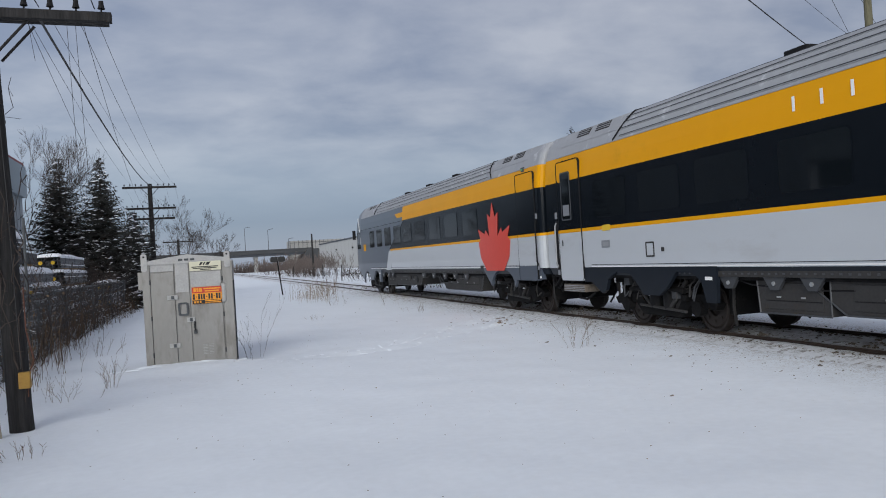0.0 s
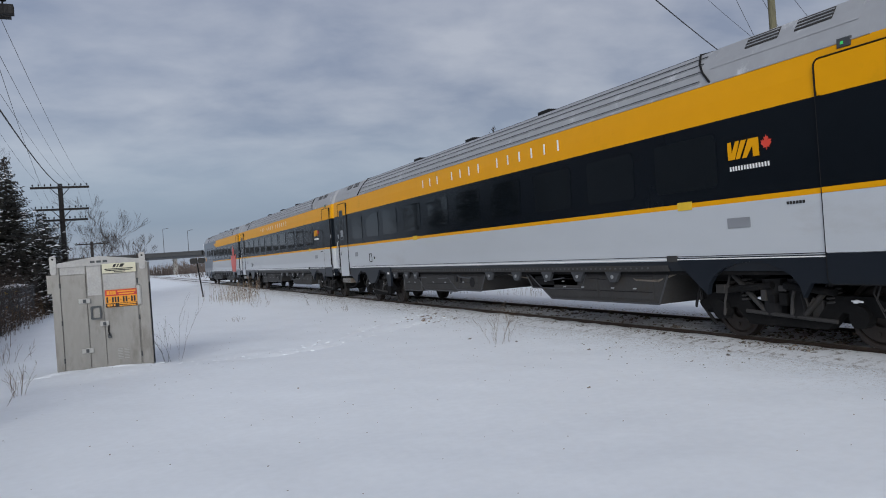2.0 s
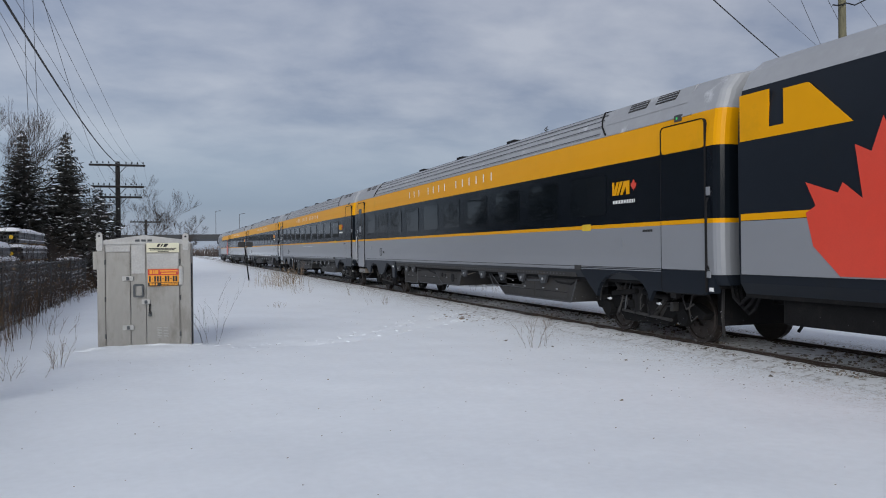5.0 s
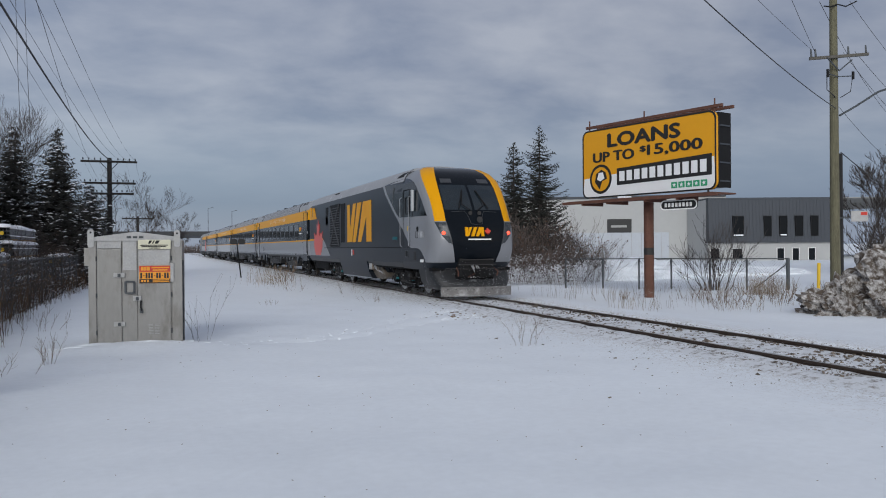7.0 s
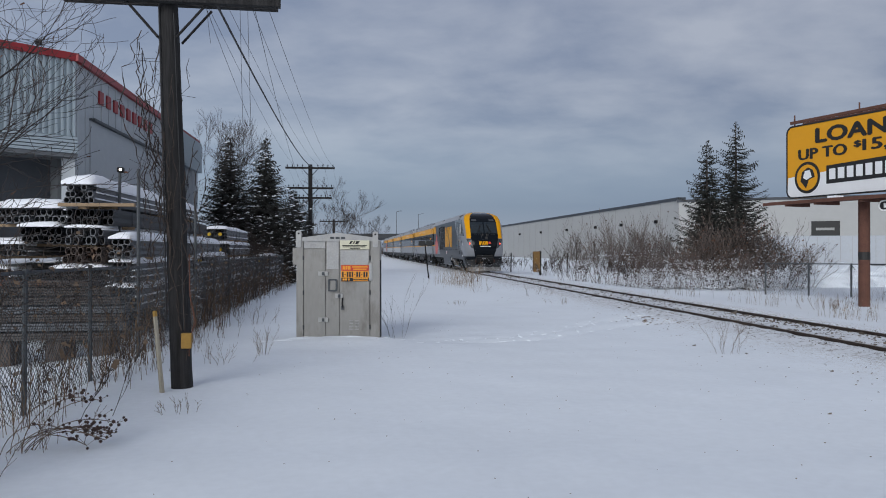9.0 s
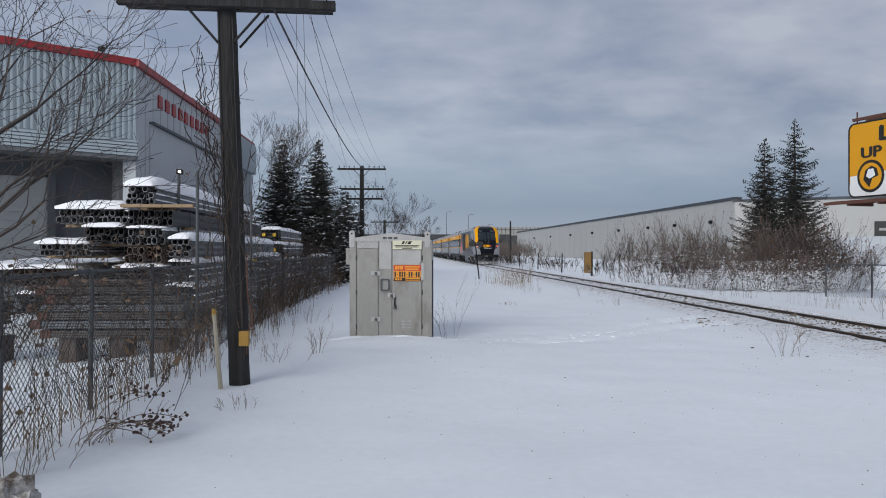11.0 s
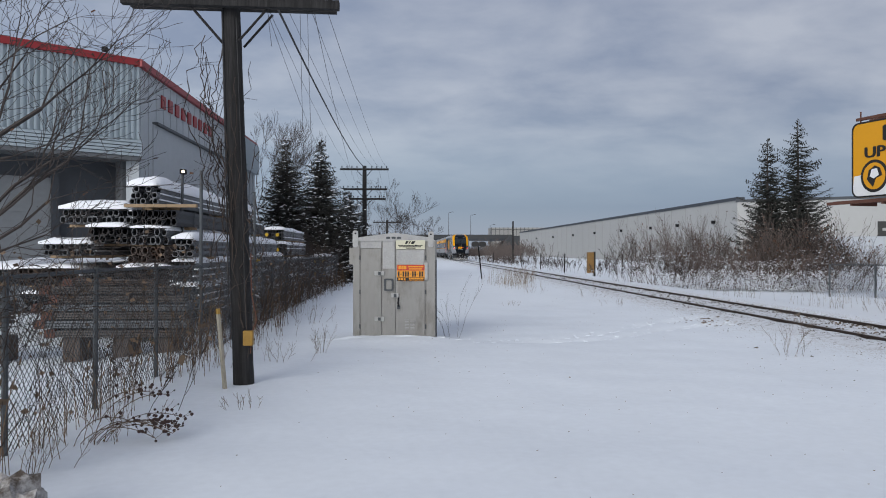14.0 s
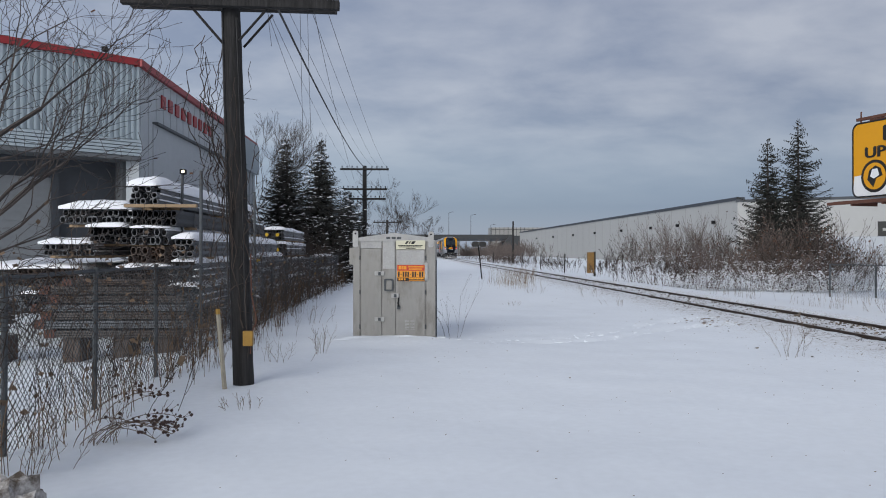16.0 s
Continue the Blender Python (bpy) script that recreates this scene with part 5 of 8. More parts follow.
        part("grey_slash", skin([(-15.86, 4.14), (-16.12, 4.14), (-18.04, 2.96), (-18.4, 2.78), (-18.72, 2.78), (-18.72, 2.40)], s, 0.006), CABGREY, L)
        part("dark_wedge", skin([(-18.69, 2.43), (-18.69, 1.68), (-19.77, 1.68)], s, 0.006), CHARCOAL, L)
        part("dark_lower_panel", skin([(-18.69, 1.675), (-20.5, 1.675), (-20.75, 1.63), (-20.98, 1.52), (-21.16, 1.37), (-21.3, 1.15), (-21.35, 0.97), (-18.69, 0.97)], s, 0.006), CHARCOAL, L)
        part("cab_side_window", skin([(-16.2, 4.13), (-17.5, 4.18), (-18.6, 4.2), (-19.0, 4.18), (-19.45, 4.11), (-19.95, 3.98), (-20.38, 3.75), (-20.83, 3.36), (-21.15, 3.02), (-21.4, 2.75), (-18.55, 2.79), (-18.3, 2.84), (-18.04, 2.98)], s, 0.009), GLASS, L, "long dark cab side window band")
        part("roof_side_grille", skin([(-17.55, 4.29), (-18.35, 4.29), (-18.55, 4.46), (-17.9, 4.46)], s, 0.012), SEAM, L)
        part("cab_joint", skin([(-18.68, 4.2), (-18.72, 4.2), (-18.72, 4.48), (-18.68, 4.48)], s, 0.012), SEAM, L)
        part("window_post", tube((s * 1.53, -17.6, 3.3), (s * 1.5, -17.6, 3.95), 0.012), GALV, L)
        part("sticker", box(*sorted((s * 1.525, s * 1.535)), -19.5, -19.42, 2.3, 2.45), YPOST, L)
        part("cab_door_line", ring_prism(rrect(-19.70, -18.9, 1.7, 3.75, 0.08), rrect(-19.69, -18.91, 1.71, 3.74, 0.07), "x", *sorted((s * 1.51, s * 1.529))), SEAM, L)
        part("cab_door_window", ring_prism(rrect(-19.64, -19.2, 2.87, 3.48, 0.08), rrect(-19.625, -19.215, 2.885, 3.465, 0.07), "x", *sorted((s * 1.50, s * 1.536))), SEAM, L)
        for yy in (-18.76, -19.77):
            part("grab_rail", path_tube([(s * 1.53, yy, 1.72), (s * 1.6, yy, 1.77), (s * 1.6, yy, 3.45), (s * 1.53, yy, 3.5)], 0.016), SILVER, L)
        part("mirror", box(*sorted((s * 1.55, s * 1.63)), -20.27, -20.13, 2.95, 3.68, bevel=0.02), GALV_LIGHT, L)
        part("cab_step", box(*sorted((s * 1.3, s * 1.52)), -19.7, -18.95, 0.55, 0.62), UNDER, L)
        part("step_well", box(*sorted((s * 1.5, s * 1.526)), -19.46, -19.16, 1.37, 1.59, bevel=0.015), SEAM, L)
        part("step_rim", ring_prism(rrect(-19.48, -19.12, 1.34, 1.62, 0.03), rrect(-19.44, -19.17, 1.38, 1.58, 0.02), "x", *sorted((s * 1.5, s * 1.535))), GALV, L)
        part("spec_plate", box(*sorted((s * 1.515, s * 1.53)), -20.32, -20.12, 1.27, 1.55), UNDERGREY, L)
        part("round_port", prism([(-20.55 + 0.09 * math.cos(q * math.tau / 12), 2.33 + 0.09 * math.sin(q * math.tau / 12)) for q in range(12)], "x", *sorted((s * 1.53, s * 1.535))), SEAM, L)
        lettering_bars(-20.68, -21.27, 2.03, 2.23, s * 1.528, L, 4, mat=NUMBER, gap=0.42, name="number_bar")
        part("small_hatch", ring_prism(rrect(-20.6, -20.36, 2.02, 2.26, 0.02), rrect(-20.59, -20.37, 2.03, 2.25, 0.015), "x", *sorted((s * 1.51, s * 1.53))), SEAM, L)
        lettering_bars(-17.55, -18.2, 1.98, 2.1, s * 1.527, L, 7, mat=TEAL, gap=0.35)
        lettering_bars(-20.85, -21.2, 1.2, 1.3, s * 1.524, L, 6, gap=0.3)
        part("fuel_fill_panel", box(*sorted((s * 1.515, s * 1.53)), -11.3, -11.05, 1.38, 1.6, bevel=0.01), SIGNRED, L)
        part("notice", box(*sorted((s * 1.515, s * 1.53)), -10.95, -10.83, 1.33, 1.62), LETTER, L)
        part("roof_walk", tube((s * 1.3, -1.0, 4.22), (s * 1.3, -18.0, 4.22), 0.03), SEAM, L)
        # tank and low side fairing between the trucks
        part("side_fairing", prism([(-8.2, 1.15), (-13.55, 1.15), (-13.62, 1.0), (-13.9, 0.68), (-14.5, 0.43), (-9.2, 0.42)], "x", *sorted((s * 1.2, s * 1.5))), CHARCOAL, L)
        part("fairing_lip", tube((s * 1.5, -9.2, 0.43), (s * 1.5, -14.4, 0.44), 0.02), STEELBR, L)
        al = part("tank_end", prism([(-13.5, 1.1), (-14.9, 1.1), (-15.9, 0.52), (-15.4, 0.43), (-14.2, 0.43), (-13.5, 0.6)], "x", *sorted((s * 0.9, s * 1.3))), GRIMYALU, L, "grimy bare metal tank end")
        part("filter_box", box(*sorted((s * 1.3, s * 1.46)), -14.25, -13.75, 0.78, 1.06, bevel=0.02), GRIMYALU, al)
        for k in range(3):
            part("filter_rib", box(*sorted((s * 1.46, s * 1.475)), -14.2 + 0.16 * k, -14.12 + 0.16 * k, 0.8, 1.04), STEELBR, al)
        for k in range(4):
            part("pipe", path_tube([(s * 1.38, -14.3 - 0.2 * k, 1.0), (s * 1.42, -14.6 - 0.2 * k, 0.85 - 0.06 * k), (s * 1.36, -15.4 - 0.15 * k, 0.72 - 0.05 * k)], 0.02), rng.choice((GRIMYALU, STEELBR, SEAM)), al)
        part("white_tag", box(*sorted((s * 1.5, s * 1.52)), -14.75, -14.3, 1.16, 1.24), GALV, L)
        part("lower_crease", tube((s * 1.525, -4.6, 1.7), (s * 1.525, -18.6, 1.7), 0.012), SEAM, L)
        for k in range(5):
            a = -10.0 - 1.6 * k
            part("roof_hatch", prism([(a, 4.28), (a - 1.3, 4.28), (a - 1.3, 4.34), (a, 4.34)], "x", *sorted((s * 0.7, s * 1.16))), ROOF, L)
        part("roof_intake", prism([(-6.0, 4.25), (-7.2, 4.25), (-7.0, 4.45), (-6.2, 4.45)], "x", *sorted((s * 0.6, s * 1.25))), SEAM, L)
    # front details
    front_plate([(-0.42, 2.05), (-0.34, 2.05), (-0.2, 2.35), (-0.29, 2.35)], 0.05, YELLOW, "emblem_bar")
    front_plate([(-0.44, 2.35), (-0.34, 2.35), (-0.38, 2.05), (-0.45, 2.05)], 0.05, YELLOW, "emblem_bar")
    front_plate([(-0.26, 2.05), (-0.16, 2.05), (-0.02, 2.35), (-0.13, 2.35)], 0.05, YELLOW, "emblem_bar")
    front_plate([(-0.1, 2.05), (0.0, 2.05), (0.1, 2.2), (0.1, 2.05), (0.2, 2.05), (0.2, 2.35), (0.05, 2.35)], 0.05, YELLOW, "emblem_bar")
    front_plate([(0.34 + 0.19 * a, 2.11 + 0.22 * b) for a, b in MAPLE], 0.05, REDLEAF, "emblem_leaf")
    front_plate([(-0.36, 1.93), (0.44, 1.93), (0.44, 1.975), (-0.36, 1.975)], 0.045, LETTER, "lettering_bar")
    for xx, zz, r in ((-0.16, 2.82, 0.07), (0.16, 2.82, 0.07), (0.12, 2.6, 0.1)):
        part("front_lamp", tube((xx, front_y(zz) - 0.02, zz), (xx, front_y(zz) - 0.06, zz), r, n=14), UNDERGREY, L)
    part("coupler_pocket", box(-0.62, 0.62, -22.14, -21.60, 0.72, 1.34, bevel=0.05), SEAM, L)
    part("coupler", box(-0.16, 0.16, -22.75, -21.70, 0.72, 1.0, bevel=0.05), UNDER, L)
    part("buffer_beam", box(-0.66, 0.66, -22.00, -21.70, 0.62, 0.8, bevel=0.04), UNDER, L)
    bm = bmesh.new()
    rings = []
    for z, w, yf in ((1.02, 1.43, -21.68), (0.8, 1.41, -21.82), (0.6, 1.36, -22.00), (0.42, 1.28, -22.12), (0.3, 1.2, -22.10)):
        rings.append([bm.verts.new((u * w, -20.4 + (yf + 20.4) * v, z)) for u, v in cols])
    for a, b in zip(rings, rings[1:]):
        for k in range(len(cols) - 1):
            bm.faces.new((a[k], a[k + 1], b[k + 1], b[k]))
    bm.faces.new(rings[-1])
    bmesh.ops.recalc_face_normals(bm, faces=bm.faces)
    part("pilot_skirt", bm, PILOT, L, "black pilot skirt dusted with snow", smooth=True)
    for s in (-1, 1):
        part("plow", prism([(0.0, -22.38), (s * 1.24, -22.12), (s * 1.24, -22.06), (0.0, -22.32)], "z", 0.1, 0.40), PLOW, L, "scraped steel snow plough blade")
        for k in range(4):
            part("plow_bolt", tube((s * (0.2 + 0.28 * k), -22.35 + 0.0587 * k, 0.33), (s * (0.2 + 0.28 * k), -22.38 + 0.0587 * k, 0.33), 0.018, n=6), UNDER, L)
    part("cross_rail", tube((-0.6, -22.18, 1.28), (0.6, -22.18, 1.28), 0.02), UNDERGREY, L)
    part("cross_rail", tube((-0.66, -22.20, 1.12), (0.66, -22.20, 1.12), 0.02), UNDERGREY, L)
    rng = random.Random(9)
    for k in range(8):
        a = rng.uniform(-0.6, 0.6)
        part("cable", path_tube([(a, -22.15, 1.1), (a + 0.05, -22.35, 0.8 + 0.1 * rng.random()), (a + rng.uniform(-0.3, 0.3), -22.22, 0.7)], 0.02), rng.choice((SEAM, RUST, STEELBR)), L)
    part("main_tank", box(-1.2, 1.2, -15.6, -9.0, 0.45, 1.0, bevel=0.08), CHARCOAL, L)
    truck(-6.65, 1.4, L, 0.508)
    truck(-18.25, 1.4, L, 0.508)
    truck_fittings(-6.65, 1.4, L, 3)
    truck_fittings(-18.25, 1.4, L, 5)
    for w, s, y, r in WHEELS[-8:]:
        part("brake_disc", brake_disc(), [BRAKEDISC, SEAM], w, "scoured steel brake disc")
    gangway(y1, y1 + 0.75, L)
    part("rear_tank", tube((-1.2, -3.2, 0.7), (1.2, -3.2, 0.7), 0.25, n=14), UNDERGREY, L)
    part("rear_equipment", box(-1.3, 1.3, -4.6, -1.0, 0.55, 0.95, bevel=0.05), UNDER, L)
    return L


TRAIN = [coach(0, "cab coach with blue-grey front, yellow band and tall red leaf", WHITE, BLUEGREY, cab=True),
         coach(1, "white coach with yellow upper band and black window band", WHITE, CHARCOAL),
         coach(2, "white coach with yellow upper band, grimy underframe and dark windows", WHITE, CHARCOAL),
         coach(3, "silver-grey coach with yellow upper band and black window band", SILVER, CHARCOAL),
         coach(4, "pale coach with yellow upper band coupled to the locomotive", SILVER, CHARCOAL),
         locomotive()]


def blown_snow():
    """Fine flakes whirled up beside and behind the last vehicle."""
    rng = random.Random(21)
    vs, fs = [], []
    for k in range(90000):
        if rng.random() < 0.62:
            y = -22.0 - abs(rng.gauss(0, 5.0))
            x = rng.gauss(0, 1.3 + 0.06 * (-22.0 - y))
            z = 0.02 + abs(rng.gauss(0, 0.45))
        else:
            y = rng.uniform(-24, 11)
            x = rng.choice((-1, -1, 1)) * (1.55 + abs(rng.gauss(0, 0.75)))
            z = 0.0 + abs(rng.gauss(0, 0.26))
        c, n, r = Vector((x, y, z)), len(vs), rng.uniform(0.0009, 0.0021)
        vs += [c + Vector(u) * r for u in ((1, 0, -0.6), (-0.5, 0.87, -0.6), (-0.5, -0.87, -0.6), (0, 0, 1))]
        fs += [(n, n + 1, n + 3), (n + 1, n + 2, n + 3), (n + 2, n, n + 3), (n + 2, n + 1, n)]
    me = bpy.data.meshes.new("blown_snow")
    me.from_pydata(vs, [], fs)
    me.materials.append(SNOW_TOP)
    return tagged(new("blown_snow", me), "fine powder snow whirled up behind the train", "blowing snow", kind="stuff")


TRAIN.append(blown_snow())


def train_y(t):
    return 17.97 + 20.1156 * t - 0.19086 * t * t + 0.4 * max(0.0, 1 - t / 1.2) ** 2


def motions():
    for k, car in enumerate(TRAIN):
        rows = []
        for i in range(33):
            t = i * 0.5
            rows.append((t, pose(TRACK_X, train_y(t) + CAR - CAR * min(k, 5), 0)))
        walk(car, rows)
    # the wheels roll with the ground that the train covers
    way = [(i / FPS, train_y(i / FPS) - train_y(0)) for i in range(16 * FPS + 1)]
    for w, s, y, r in WHEELS:
        walk(w, [(t, pose(s * 0.77, y, r, s * math.degrees(d / r), 0, 0 if s < 0 else 180)) for t, d in way])


# ---- trackside cabinet ----
def signal_case():
    b = thing("signal_case", "weathered aluminium trackside equipment cabinet standing in snow", "equipment cabinet", at=(-0.2, 16.0, -0.1), rz=-4)
    body = part("body", box(-0.84, 0.84, 0.03, 1.05, -0.15, 2.0, bevel=0.012), ALU, b)
    part("roof", prism([(-0.86, 1.98), (0.86, 1.98), (0.72, 2.06), (0.0, 2.155), (-0.72, 2.06)], "y", -0.02, 1.08), ALU_LIGHT, b, "pale low gabled roof")
    for x0, x1 in ((-0.84, -0.70), (0.66, 0.84)):
        part("corner_post", box(x0, x1, -0.012, 0.05, -0.15, 2.0, bevel=0.008), ALU, b)
    part("left_door", box(-0.69, -0.26, 0.0, 0.04, 0.02, 1.82, bevel=0.006), ALU, b)
    part("middle_panel", box(-0.245, 0.02, 0.008, 0.04, 0.0, 2.0, bevel=0.006), ALU, b)
    d = part("right_door", box(0.035, 0.625, 0.0, 0.04, 0.02, 1.82, bevel=0.006), ALU, b)
    part("head_panel", box(-0.69, -0.26, 0.005, 0.04, 1.84, 1.985, bevel=0.004), ALU_LIGHT, b)
    part("worn_patch", box(0.045, 0.615, -0.004, 0.01, 1.5, 1.80, bevel=0.01), ALU_LIGHT, d)
    part("worn_patch", box(-0.235, 0.012, 0.003, 0.02, 1.42, 1.99, bevel=0.01), ALU_LIGHT, b)
    part("scraped_patch", box(0.60, 0.70, -0.018, 0.0, 1.18, 1.56, bevel=0.03), ALU_LIGHT, b)
    for x, z0, z1 in ((-0.79, 1.86, 2.2), (0.75, 1.86, 2.18)):
        part("lifting_lug", prism(rrect(x - 0.055, x + 0.055, z0, z1, 0.04), "y", -0.04, -0.012), ALU_LIGHT, b)
        part("lug_hole", prism([(x + 0.02 * math.cos(q * math.tau / 8), z1 - 0.06 + 0.02 * math.sin(q * math.tau / 8)) for q in range(8)], "y", -0.043, -0.039), SEAM, b)
    s = part("name_plate", box(0.04, 0.63, -0.022, -0.006, 1.82, 2.0), CREAM, b, "cream name plate")
    for k, (x0, x1) in enumerate(((0.22, 0.28), (0.29, 0.33), (0.34, 0.42))):
        part("emblem_bar", prism([(x0, 1.925), (x1 - 0.02, 1.925), (x1 + 0.02, 1.985), (x0 + 0.03, 1.985)], "y", -0.026, -0.021), INK, s)
    for z, x0, x1 in ((1.895, 0.08, 0.58), (1.868, 0.1, 0.55), (1.84, 0.24, 0.44)):
        part("lettering_bar", box(x0, x1, -0.026, -0.021, z - 0.008, z + 0.008), INK, s)
    o = part("emergency_sign", box(0.06, 0.62, -0.022, -0.005, 1.17, 1.50), ORANGE, d, "red, orange and black emergency notice")
    part("red_field", box(0.063, 0.617, -0.025, -0.021, 1.385, 1.497), SIGNRED, o)
    part("black_field", box(0.063, 0.617, -0.025, -0.021, 1.173, 1.245), INK, o)
    for x0, x1, z0, z1, m in ((0.09, 0.14, 1.41, 1.48, ORANGE), (0.15, 0.18, 1.41, 1.48, ORANGE), (0.19, 0.25, 1.41, 1.48, ORANGE), (0.28, 0.60, 1.45, 1.475, ORANGE), (0.30, 0.57, 1.405, 1.43, ORANGE), (0.30, 0.6, 1.215, 1.235, ORANGE), (0.30, 0.6, 1.185, 1.2, ORANGE), (0.09, 0.13, 1.19, 1.23, ORANGE), (0.14, 0.18, 1.19, 1.23, ORANGE), (0.20, 0.23, 1.19, 1.23, ORANGE)):
        part("lettering_bar", box(x0, x1, -0.029, -0.024, z0, z1), m, o)
    for k in range(11):
        if k in (1, 5, 8):
            part("number_bar", box(0.08 + 0.048 * k, 0.105 + 0.048 * k, -0.026, -0.021, 1.305, 1.318), INK, o)
        else:
            part("number_bar", box(0.078 + 0.048 * k, 0.110 + 0.048 * k, -0.026, -0.021, 1.26, 1.365), INK, o)
    for x, z, w in ((-0.30, 1.33, 0.10), (-0.30, 0.40, 0.10), (0.02, 0.88, 0.075)):
        h = part("latch_plate", box(x - w, x + w, -0.03, 0.0, z - 0.045, z + 0.045, bevel=0.008), ALU_LIGHT, b, "pale latch plate")
        part("latch_knob", box(x - 0.025, x + 0.025, -0.055, -0.03, z - 0.035, z + 0.03, bevel=0.006), GALV, h)
    part("lock_box", ring_prism(rrect(-0.205, -0.02, 0.97, 1.22, 0.03), rrect(-0.17, -0.05, 1.0, 1.19, 0.02), "y", -0.05, 0.0), GALV, b)
    part("lock_plate", box(-0.18, -0.04, -0.02, 0.0, 0.99, 1.2, bevel=0.01), ALU, b)
    part("padlock_chain", path_tube([(0.09, -0.03, 0.84), (0.08, -0.035, 0.72), (0.1, -0.035, 0.64)], 0.015), SEAM, b)
    part("padlock", box(0.06, 0.12, -0.045, -0.01, 0.6, 0.68, bevel=0.01), GALV, b)
    for k in range(7):
        for x in (0.22, 0.33):
            part("louvre_slat", box(x, x + 0.085, -0.014, 0.0, 0.19 + 0.03 * k, 0.202 + 0.03 * k), ALU_LIGHT, d)
    for k in range(3):
        part("roof_vent", box(-0.16 + 0.11 * k, -0.08 + 0.11 * k, -0.03, 0.0, 2.03, 2.07), GALV, b)
    for z in (0.2, 0.9, 1.6):
        part("hinge", tube((-0.70, -0.012, z), (-0.70, -0.012, z + 0.09), 0.012), GALV, b)
        part("hinge", tube((0.64, -0.012, z), (0.64, -0.012, z + 0.09), 0.012), GALV, b)
    part("side_junction_box", box(-0.96, -0.84, 0.3, 0.65, 1.5, 1.85, bevel=0.012), ALU, b)
    part("side_conduit", tube((0.855, 0.1, -0.1), (0.852, 0.1, 1.6), 0.012), GALV, b)
    part("bottom_vent", box(-0.18, -0.06, 0.0, 0.012, 0.03, 0.06), SEAM, b)


signal_case()


# ---- poles and wires ----
def crossarm(parent, z, half, n, lean=0.0, depth=0.12, ins=True, at=(0, 0)):
    a = part("crossarm", box(-half, half, -depth / 2, depth / 2, -0.06, 0.06, bevel=0.008), POLEWOOD, parent, "split grey wooden crossarm")
    a.matrix_basis = pose(at[0], at[1], z, 0, lean, 0)
    if ins:
        for k in range(n):
            x = -half + 0.12 + (2 * half - 0.24) * k / (n - 1)
            if abs(x) < 0.16:
                continue
            bm = bmesh.new()
            add_tube(bm, (x, 0, 0.05), (x, 0, 0.13), 0.012)
            add_tube(bm, (x, 0, 0.11), (x, 0, 0.17), 0.045, 0.03, n=8)
            add_tube(bm, (x, 0, 0.17), (x, 0, 0.21), 0.032, 0.028, n=8)
            part("insulator", bm, SEAM, a)
    return a


